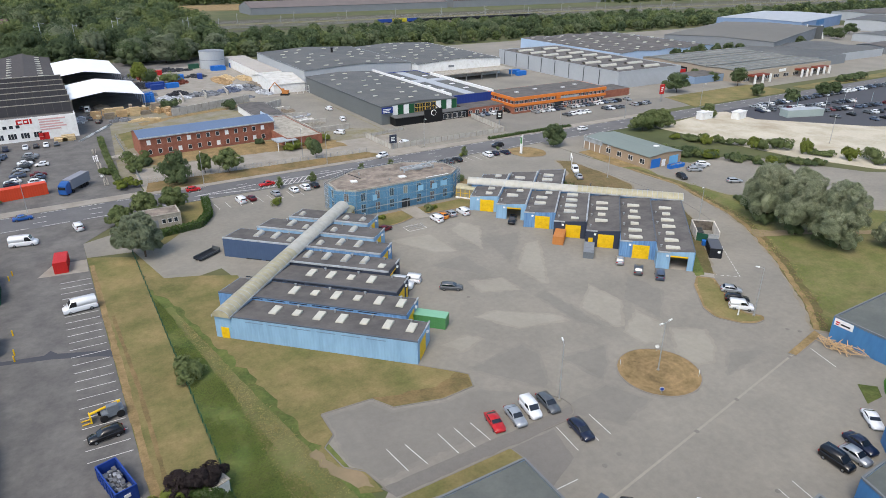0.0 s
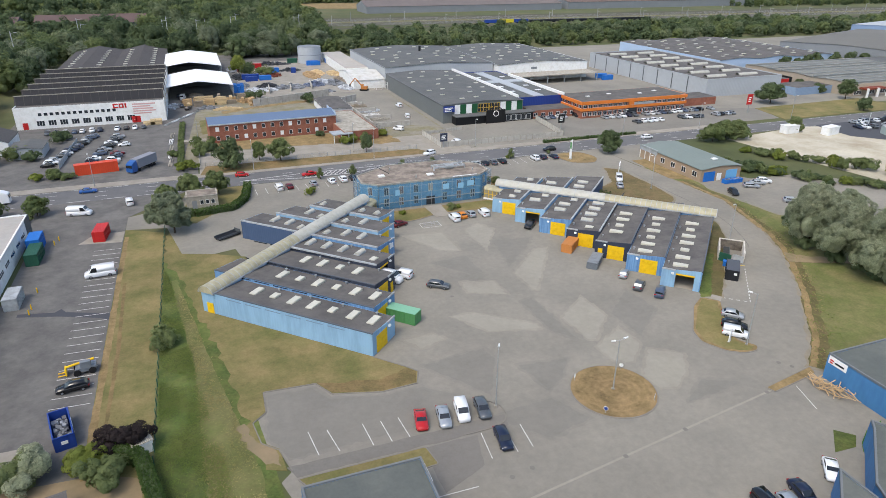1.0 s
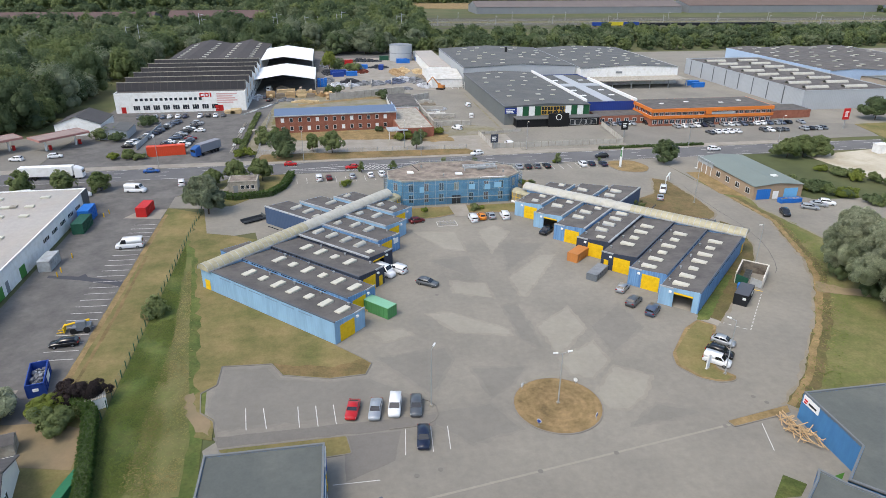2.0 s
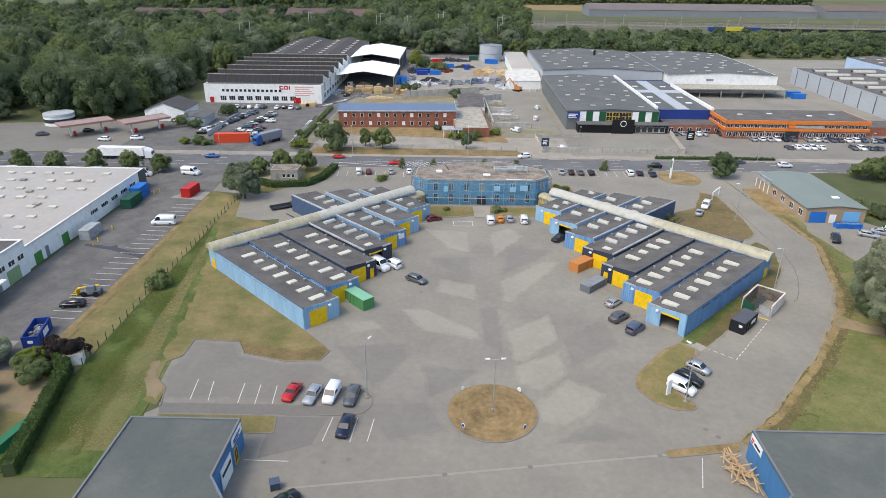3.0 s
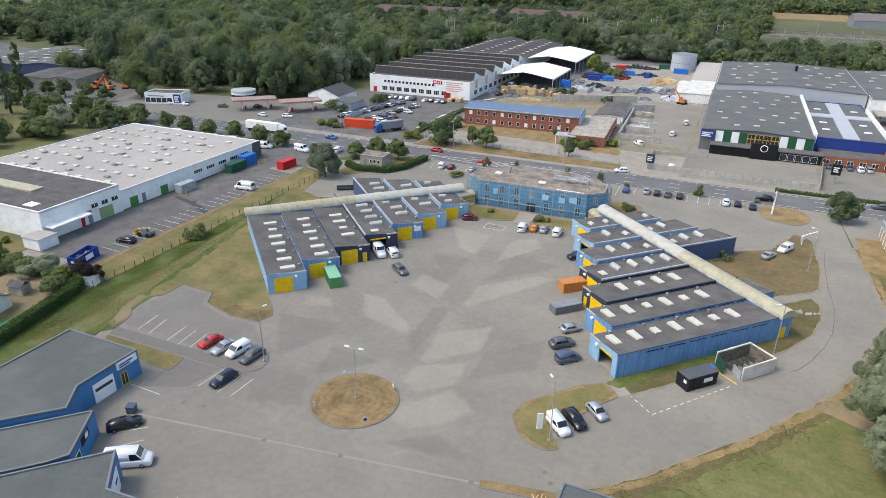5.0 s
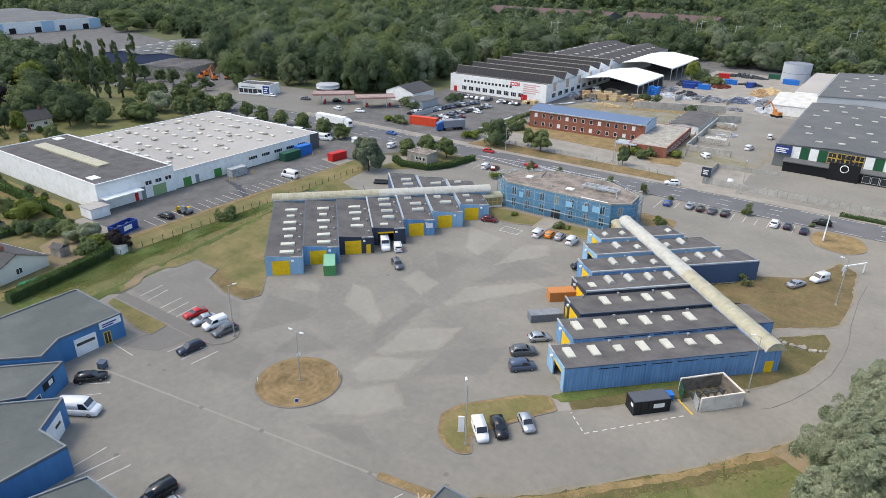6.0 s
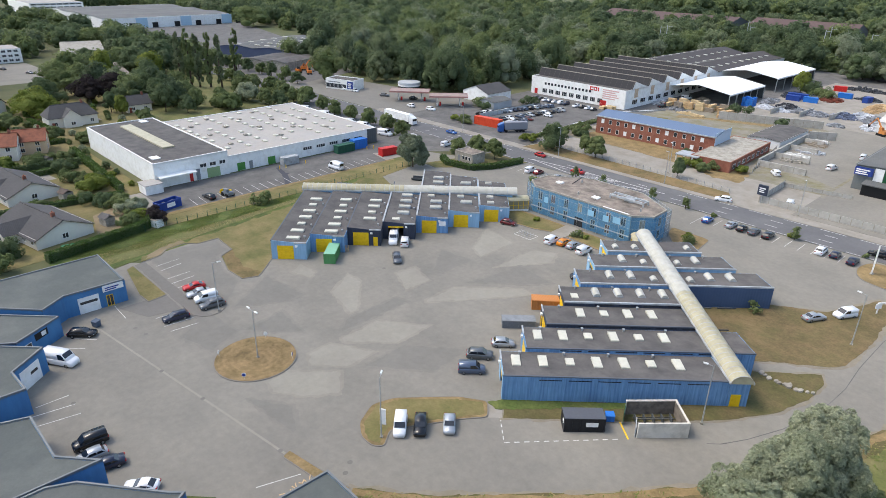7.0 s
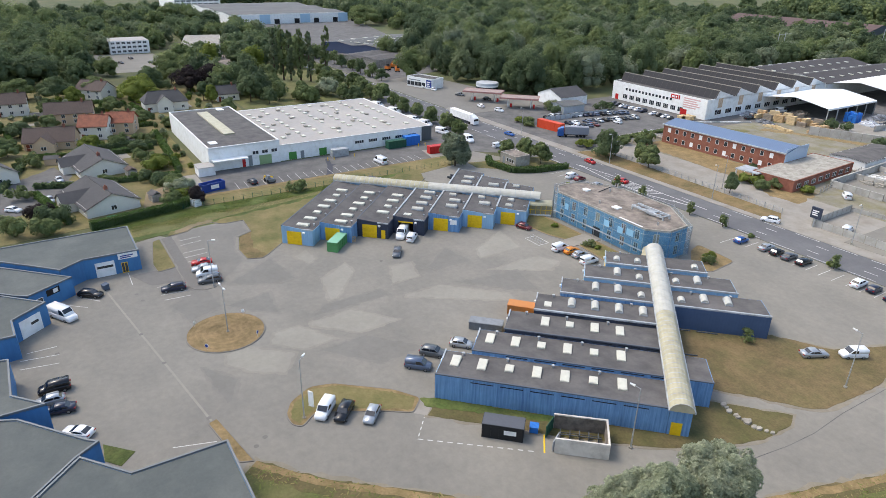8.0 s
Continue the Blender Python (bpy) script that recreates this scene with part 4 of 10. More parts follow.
        # strip windows high in the exposed outer walls
        if i < 4:
            for k in range(6):
                a = u0 + 5.4 + 4.4 * k
                wg = Geo()
                solid(wg, a, v0 - 0.05, 3.74 if i == 0 else 4.02, a + 3.4, v0 + 0.1, 3.88 if i == 0 else 4.18)
                part("strip_window", wg, M_STRIPGLASS if side < 0 and i == 0 else M_GLASS, bay)
        # skylights
        vm = (v0 + v1) / 2
        zs = HIGH - (HIGH - LOW) * 0.5 + 0.12
        first = 1.85
        spots = [(first + STEP * k, z) for k, z in {
            0: ((0, 2), (1, 2), (2, 1), (3, 2), (4, 2), (5, 1), (6, 2)),
            1: ((1, 2), (2, 2), (3, 1), (4, 2), (5, 1), (6, 2)),
            2: ((3, 2), (4, 1), (5, 2), (6, 2)),
            3: ((3, 1), (4, 2), (5, 2), (6, 2), (7, 2)),
            4: ((5, 2), (6, 2), (7, 1), (8.7, 1), (9.7, 2), (10.7, 2)),
            5: ((6, 2), (7, 1), (8.65, 1), (9.65, 2)),
            6: ((6, 1), (7, 1), (9.7, 1)),
        }[i]]
        for u, size in spots:
            lv, lu = (2.9, 1.35) if size == 2 else (1.8, 1.3)
            px, py = P(u, vm + (0.55 if size == 2 or i < 3 else -0.9))
            dome = i > 3 or (i == 3 and size == 2)
            skylight(bay, px, py, *((lv, lu) if side < 0 else (lu, lv)), zs, dome)
        # small roof vents along the low edge
        for k in range(int((u1 - u0) / 7)):
            px, py = P(u0 + 3 + 7 * k, v1 - 0.9)
            part("roof_vent", Geo().tube((px, py, LOW), (px, py, LOW + 0.55), 0.16).tube((px, py, LOW + 0.55), (px, py, LOW + 0.62), 0.26), M_STEEL, bay)
    # vaulted gallery along the back
    ga = Geo()
    solid(ga, 33.25, -0.02, 0, 36.3, 55.0, 4.42)
    gallery = part("gallery", ga, BLUES["pale" if side < 0 else "mid"], w)
    yd = Geo()
    solid(yd, 33.7, -0.1, 0.02, 35.2, 0, 2.2)
    part("side_door", yd, M_YELLOW, gallery, "narrow yellow door")
    for va, vb, mat, lab in ((-0.5, 26.4, M_VAULT, "yellowed plastic vault"), (26.4, 56.2, M_VAULT_W, "milky plastic vault")):
        vg, n = Geo(), 10
        R, zc, uc = 1.7, 4.4, 34.75
        steps = int((vb - va) / 1.25)
        for k in range(steps):
            q0, q1 = va + (vb - va) * k / steps, va + (vb - va) * (k + 1) / steps
            for i in range(n):
                a0, a1 = math.pi * i / n, math.pi * (i + 1) / n
                pts = [(uc - math.cos(a) * R, v, zc + math.sin(a) * R * 0.82) for a, v in ((a0, q0), (a1, q0), (a1, q1), (a0, q1))]
                vg.face([(*P(u, v), z) for u, v, z in pts])
        for v in (va, vb):
            vg.face([(*P(uc - math.cos(math.pi * i / n) * R, v), zc + math.sin(math.pi * i / n) * R * 0.82) for i in range(n + 1)])
        vault = part("vault", vg, mat, gallery, lab)
        for k in range(0, steps + 1, 1 if mat is M_VAULT else 3):
            v = va + (vb - va) * k / steps
            rg = Geo()
            for i in range(n):
                a0, a1 = math.pi * i / n, math.pi * (i + 1) / n
                for q in ((a0, a1),):
                    pts = [(uc - math.cos(a) * rr, vv, zc + math.sin(a) * rr * 0.82) for a, rr, vv in ((a0, R + 0.06, v - 0.06), (a1, R + 0.06, v - 0.06), (a1, R + 0.06, v + 0.06), (a0, R + 0.06, v + 0.06))]
                    rg.face([(*P(u, vv), z) for u, vv, z in pts])
            part("rib", rg, M_TRIM, vault)
        sg = Geo()
        solid(sg, 32.95, va, 4.3, 33.15, vb, 4.62)
        solid(sg, 36.4, va, 4.3, 36.6, vb, 4.62)
        part("gutter", sg, M_TRIM, gallery)
    return w


wing(-1)
wing(1)


# ---- blue office between the wings ----
M_BROWNGLASS = glassy("brown_curtained_glass", (112, 86, 74), 0.1)
M_CURTAIN = glassy("pale_curtained_glass", (150, 142, 120), 0.1)
M_TORN = surf("pale_torn_sheet", (140, 184, 208), 0.7, var=0.1)


def office():
    o = thing("office_building", 0, 0, 0, "two-storey office wrapped in blue netting and scaffolding", "building")
    half = [(14.4, 143.2), (18.2, 146.5), (17.9, 153.0), (7.6, 159.6)]
    poly = half + [(-x, y) for x, y in half[::-1]]
    g = Geo().prism(poly, 0, 6.7)
    wall = part("wall", g, surf("blue_render", (106, 146, 172), 0.9, var=0.16, big=0.3, fine=1.0, second=(84, 126, 156), amount=0.5), o)
    part("roof", Geo().prism(inset(poly, 0.25), 6.6, 6.95), M_ROOF_B, o, "blistered brown-grey flat roof with pale stains")
    part("parapet", ring(poly, 0.3, 6.6, 7.12), M_CONCRETE, o)
    n = len(poly)
    for i in range(n):
        a, b = Vector(poly[i - 1]), Vector(poly[i])
        d = (b - a).length
        e = (b - a) / d
        k = int(d // 3.9)
        for j in range(k):
            s = d * (j + 0.5) / k
            for z0, z1 in ((0.9, 2.9), (4.0, 6.0)):
                if abs((a + e * s).x) < 1.5 and z0 < 1 and (a + e * s).y < 144:
                    continue
                window(wall, tuple(a + e * (s - 0.65)), tuple(a + e * (s + 0.65)), z0, z1 + 0.1, panes=2, mat=(M_GLASS, M_BROWNGLASS, M_GLASS, M_CURTAIN)[(j * 5 + i * 3 + int(z0)) % 4], frame_mat=M_CREAM)
    panel("door", wall, (-1.2, 143.2), (1.2, 143.2), 0.05, 2.4, M_GLASS, label="dark glazed double door")
    # scaffolding with netting
    out = inset(poly, -0.9)
    sc = part("scaffolding", Geo().box(-14.6, 142.25, 2.0, 14.6, 142.85, 2.05), M_STEEL, o)
    for i in range(n):
        a, b = Vector(out[i - 1]), Vector(out[i])
        d = (b - a).length
        e = (b - a) / d
        k = max(2, int(round(d / 3.0)))
        for j in range(k + 1):
            p = a + e * d * j / k
            part("standard", Geo().tube((p.x, p.y, 0), (p.x, p.y, 7.5), 0.045, n=6), M_STEEL, sc)
        for z in (2.1, 4.1, 6.1, 7.2):
            part("ledger", Geo().tube((a.x, a.y, z), (b.x, b.y, z), 0.03, n=6), M_STEEL, sc)
        front = poly[i - 1][1] < 150 and poly[i][1] < 150
        for j in range(k):
            if abs((a + e * d * (j + 0.5) / k).x) < 2 and front:
                z0 = 2.8
            else:
                z0 = 0.25
            p, q = a + e * (d * j / k + 0.03), a + e * (d * (j + 1) / k - 0.03)
            ng = Geo()
            mid = (p + q) / 2
            sag = 0.12 * ((j * 7 + i) % 3 - 1)
            nrm = Vector((e.y, -e.x)) * (0.05 + sag * 0.3)
            for s0, s1 in ((p, mid), (mid, q)):
                for za, zb in ((z0, 3.6), (3.6, 7.0)):
                    f0 = s0 + (nrm if s0 is mid else Vector((0, 0)))
                    f1 = s1 + (nrm if s1 is mid else Vector((0, 0)))
                    ng.face([(f0.x, f0.y, za), (f1.x, f1.y, za), (f1.x, f1.y, zb), (f0.x, f0.y, zb)])
            part("net", ng, M_NET, sc, "blue debris netting")
    for x, w, z in ((4.0, 1.7, 4.3), (8.3, 1.6, 4.1), (11.2, 2.0, 4.5), (-9.6, 1.2, 4.0)):
        g = Geo().prism([(x - w / 2, 142.0), (x + w / 2, 142.0), (x + w / 2, 142.04), (x - w / 2, 142.04)], z, z + 1.5)
        part("loose_sheet", g, M_TORN, sc, "pale loose sheet on the netting")
    part("roof_edge", Geo().box(6.5, 143.1, 7.12, 13.5, 143.5, 7.2), M_WHITE, o, "white sheet along the parapet")
    part("cable_duct", Geo().tube((-9, 152, 7.0), (-10.5, 158.5, 7.0), 0.12, n=6), M_BLACK, o)
    # roof clutter
    rl = part("skylight_frame", Geo().box(3.5, 150.4, 7.5, 13.0, 150.7, 8.0).box(3.5, 152.6, 7.5, 13.0, 152.9, 8.0).box(3.5, 150.4, 6.9, 3.8, 150.7, 7.5).box(12.7, 150.4, 6.9, 13, 150.7, 7.5).box(3.5, 152.6, 6.9, 3.8, 152.9, 7.5).box(12.7, 152.6, 6.9, 13, 152.9, 7.5).box(7.4, 151, 6.95, 9.6, 152.3, 7.9), M_TRIM, o, "long steel frame on the roof")
    for k in range(7):
        part("cross_bar", Geo().box(3.6 + 1.5 * k, 150.7, 7.7, 3.8 + 1.5 * k, 152.6, 7.9), M_TRIM, rl)
    part("roof_hatch", Geo().box(-12.5, 149.5, 6.9, -10.8, 151, 7.3), M_WHITE, o)
    part("roof_hatch", Geo().box(0.5, 146.8, 6.9, 2.4, 148.4, 7.2), M_WHITE, o)
    for q in ((-3, 146.4), (14, 147.5), (-8, 155)):
        part("roof_vent", Geo().tube((*q, 6.9), (*q, 7.7), 0.2), M_STEEL, o)
    return o


office()


def link_corridor(side):
    c = thing("glazed_corridor", side * 18.6, 140.6, side * -52, "glazed walkway with yellow frames and a pale roof", "corridor", "glazed corridors")
    x0, x1 = (-3.4, 3.4)
    vg = Geo()
    for i in range(6):
        p0, p1 = math.pi * i / 6, math.pi * (i + 1) / 6
        vg.face([(x0, -math.cos(p0) * 1.7, 2.85 + math.sin(p0) * 0.9), (x1, -math.cos(p0) * 1.7, 2.85 + math.sin(p0) * 0.9), (x1, -math.cos(p1) * 1.7, 2.85 + math.sin(p1) * 0.9), (x0, -math.cos(p1) * 1.7, 2.85 + math.sin(p1) * 0.9)])
    part("roof", vg, M_VAULT, c, "yellowed vaulted roof")
    part("base", Geo().box(x0, -1.5, 0, x1, 1.5, 0.5), M_WHITE, c)
    for i in range(6):
        x = x0 + 0.1 + (x1 - x0 - 0.3) * i / 5
        for y in (-1.5, 1.38):
            part("post", Geo().box(x, y, 0.5, x + 0.12, y + 0.12, 2.9), M_YELLOW, c)
    part("pane", Geo().box(x0, -1.42, 0.5, x1, -1.38, 2.9), M_CURTAIN, c)
    part("pane", Geo().box(x0, 1.4, 0.5, x1, 1.43, 2.9), M_GLASS, c)
    part("rail", Geo().box(x0, -1.52, 1.6, x1, -1.45, 1.7), M_YELLOW, c)


link_corridor(-1)
link_corridor(1)


# ---- the blue-walled stepped block on the south side ----
def south_block(name, poly, high, label):
    o = thing(name, 0, 0, 0, label, "building", "south workshops")
    poly = ccw(poly)
    wall = part("wall", Geo().prism(poly, 0, high - 0.12), BLUES["strong"], o)
    part("roof", Geo().prism(inset(poly, 0.3), high - 0.3, high - 0.1), M_ROOF_S, o)
    part("parapet", ring(poly, 0.26, high - 0.3, high + 0.12), surf("grey_coping", (112, 116, 118), 0.6, var=0.1), o, "grey metal coping")
    return o, wall


sa, wa = south_block("workshop_block", [(-50.2, 46.7), (-50.2, 14.7), (-37, 27.9), (-32.6, 32.1), (-35.6, 36.2), (-35.4, 46.7)], 4.5, "strong blue workshop with a grey-green flat roof")
panel("sectional_door", wa, (-35.47, 38.2), (-35.42, 41.8), 0.05, 3.2, M_WHITE, label="white sectional door with small windows")
panel("glazed_strip", wa, (-35.45, 38.5), (-35.41, 41.5), 1.9, 2.4, M_GLASS, 0.09)
window(wa, (-35.42, 43.0), (-35.41, 44.2), 0.1, 2.3, panes=2, frame_mat=M_YELLOW)
sgn = panel("sign_board", wa, (-35.42, 42.6), (-35.4, 46.3), 3.1, 4.3, M_WHITE, 0.1, "white sign board")
bars("lettering", sgn, (-35.3, 43.0), (-35.3, 45.8), 3.3, 4.1, 2, BLUES["royal"], 0.04)
sb, wb = south_block("workshop_block", [(-50.2, 13.3), (-50.2, 0.4), (-26.5, 24.1), (-25.0, 26.3), (-29.7, 33.8)], 3.9, "strong blue workshop stepping forward, with a round emblem")
panel("emblem_ring", wb, (-28.2, 31.4), (-26.8, 29.2), 2.2, 3.4, M_BLACK, 0.1, "dark oval emblem")
panel("emblem_centre", wb, (-28.0, 31.1), (-27.0, 29.5), 2.4, 3.2, M_WHITE, 0.14)
window(wb, (-26.4, 28.5), (-25.6, 27.3), 1.2, 2.6)
sc_, wc = south_block("workshop_block", [(-50, -1), (-50, -20), (-9.9, -20), (-9.8, 24.3), (-15.6, 23.9), (-20.0, 29.0)], 4.4, "strong blue workshop with a white door facing the yard")
panel("sectional_door", wc, (-19.0, 27.8), (-16.2, 24.6), 0.05, 3.4, M_WHITE, label="white sectional door")
panel("glazed_strip", wc, (-18.6, 27.35), (-16.6, 25.05), 1.8, 2.3, M_GLASS, 0.09)
window(wc, (-10.3, 17.8), (-10.15, 20.0), 1.2, 2.4, panes=3, frame_mat=M_YELLOW)
sd, wd = south_block("workshop_block", [(-5.5, 15.5), (-9.4, 10), (-9.4, -20), (11.9, -20), (12.1, 27.4), (7.6, 23.4), (-2.8, 23.2)], 4.3, "blue workshop in the middle of the stepped block")
se, we = south_block("workshop_block", [(13.9, 24.0), (12.4, 21), (12.4, -20), (50, -20), (50, 5.5), (25.8, 29.9), (24.0, 32.6), (22.7, 31.2)], 4.3, "blue workshop with a wedge-shaped grey roof")
sf, wf = south_block("workshop_block", [(26.1, 30.2), (50.2, 6.1), (50.2, 46.5), (32.4, 46.5), (32.2, 35.2)], 4.5, "strong blue workshop with a white sign at its corner")
panel("sectional_door", wf, (32.38, 40.5), (32.3, 37.2), 0.05, 3.3, M_WHITE, label="white sectional door")
window(wf, (32.42, 43.0), (32.4, 41.8), 0.1, 2.3, panes=2, frame_mat=M_YELLOW)
sgn = panel("sign_board", wf, (32.42, 46.2), (32.4, 43.0), 3.0, 4.3, M_WHITE, 0.1, "white sign board")
bars("lettering", sgn, (32.3, 45.0), (32.3, 43.3), 3.4, 3.9, 1, M_BLACK, 0.06)
bars("emblem", sgn, (32.3, 45.9), (32.3, 45.2), 3.2, 4.0, 2, M_RED, 0.06)
sheet("artificial_turf", [(22.9, 31.6), (24.4, 33.0), (27.3, 34.6), (31.2, 35.4), (25.9, 31)], 0.06, surf("artificial_turf", (64, 108, 38), 0.9, var=0.08, fine=3), "patch of bright green artificial turf", "turf", 0.1)


# ---- generic hall ----
HALF = {}


def hall(name, x0, y0, x1, y1, h, wall_mat, roof_mat, label, rise=0.0, axis="y", parapet=0.0, category="warehouse", group="", rz=0.0, gables=1):
    """A shed with a flat or gabled roof; rise is the ridge above the eaves, the ridge runs along axis."""
    cx, cy = (x0 + x1) / 2, (y0 + y1) / 2
    o = thing(name, cx, cy, rz, label, category, group)
    a, b = (x1 - x0) / 2, (y1 - y0) / 2
    T = 0.3
    w = Geo()
    for p, q in (((-a, -b), (a, -b)), ((a, -b), (a, b)), ((a, b), (-a, b)), ((-a, b), (-a, -b))):
        w.side(p, q, 0, h, T)
    r = Geo()
    if rise:
        m = a if axis == "y" else b
        L = b if axis == "y" else a
        wdt = 2 * m / gables
        for k in range(gables):
            c = -m + wdt * (k + 0.5)
            pts = []
            for s in (-L, L):
                tri = [(c - wdt / 2, h - 0.01), (c + wdt / 2, h - 0.01), (c, h + rise - 0.05)]
                w.face([((t, s, z) if axis == "y" else (s, t, z)) for t, z in tri])
            for e in (-1, 1):
                q = [(c, h + rise, -L - 0.3), (c + e * (wdt / 2 + (0.3 if gables == 1 else 0)), h - 0.03, -L - 0.3), (c + e * (wdt / 2 + (0.3 if gables == 1 else 0)), h - 0.03, L + 0.3), (c, h + rise, L + 0.3)]
                top = [((t, s, z) if axis == "y" else (s, t, z)) for t, z, s in q]
                r.face(top)
                r.face([(p[0], p[1], p[2] - 0.12) for p in top])
    else:
        r.box(-a + 0.05, -b + 0.05, h - 0.25, a - 0.05, b - 0.05, h + 0.05)
    wall = part("wall", w, wall_mat, o)
    roof = part("roof", r, roof_mat, o)
    if parapet:
        part("parapet", ring([(-a, -b), (a, -b), (a, b), (-a, b)], 0.35, h - 0.1, h + parapet), wall_mat, o)
    HALF[o.name] = (a, b)
    return o, wall, roof


def roof_lights(roof, spots, size, z, mat=None, name="roof_light"):
    """Flat roof lights; z may be a function of the place. Alike ones share one mesh."""
    me = Geo().box(-size[0] / 2, -size[1] / 2, -0.2, size[0] / 2, size[1] / 2, 0.16).mesh(name, [mat or M_CREAM])
    for x, y in spots:
        part(name, me, None, roof, at=pose(x, y, z(x, y) if callable(z) else z))


# pale warehouse with many roof domes
pw, wall, roof = hall("pale_warehouse", -153, 98.4, -97, 155.4, 5.0, M_WHITE, M_ROOF_W, "long white warehouse with a pale flat roof and small domes", parapet=0.25)
roof_lights(roof, [(-24 + 5.4 * i + (1.2 if j % 2 else 0), -24 + 6.6 * j) for i in range(9) for j in range(8) if (i * 3 + j) % 7], (2.0, 1.3), 5.3, M_CREAM, "roof_dome")
roof_lights(roof, [(-21.4 + 7.4 * i, -21 + 9.2 * j) for i in range(6) for j in range(5) if (i + j) % 2], (1.5, 1.3), 5.4, M_CONCRETE, "roof_fan")
E0 = 28.0
for k in range(5):
    window(wall, (E0, -2 + 5.2 * k), (E0, 1.4 + 5.2 * k), 2.3, 3.3, panes=4)
for y, mat, lab in ((-25.5, "g", "green door"), (-15, "g", "green door"), (-21.5, "b", "grey door")):
    panel("door", wall, (E0, y), (E0, y + (2.6 if mat == "g" else 1.2)), 0.05, 2.5, surf("green_door", (74, 132, 64), 0.6) if mat == "g" else M_GREY, label=lab)
panel("cladding_end", wall, (E0, 24.5), (E0, 28.6), 0.02, 5.2, M_DGREY, 0.15, "dark grey end cladding")
an, wall, roof = hall("grey_roofed_annex", -153, 76.2, -96.4, 98.396, 7.0, M_WHITE, M_ROOF, "white annex with a dark flat roof and a long roof light", parapet=0.3)
part("ridge_light", Geo().box(-22, -2.4, 7.0, 14, 1.2, 7.5), M_VAULT, roof, "long cream roof light")
roof_lights(roof, [(-25, 6.5), (22, -8)], (3.2, 2.4), 7.1, M_WHITE, "roof_hatch")
E0 = 28.3
for k in range(3):
    window(wall, (E0, 2.2 + 3.0 * k), (E0, 4.2 + 3.0 * k), 3.6, 4.7, panes=2)
panel("door", wall, (E0, 4.2), (E0, 8.2), 0.05, 3.0, surf("pale_green_door", (142, 164, 120), 0.6), label="pale green roller door")
panel("door", wall, (E0, -1.2), (E0, -0.2), 0.05, 2.6, M_RED, label="red door")
panel("door", wall, (E0, 0.8), (E0, 2.0), 0.05, 3.4, M_GREY, label="grey door")
part("canopy", Geo().box(E0, -10.5, 3.4, E0 + 3.0, 0.0, 3.7), M_WHITE, wall)
low = thing("white_lean_to", -95.0, 74.5, 0, "low white lean-to at the annex corner", "outbuilding")
part("wall", Geo().box(-2.6, -2.6, 0, 2.6, 2.2, 2.6), M_WHITE, low)
part("roof", Geo().box(-2.8, -2.8, 2.6, 2.8, 2.3, 2.75), M_ROOF_W, low)


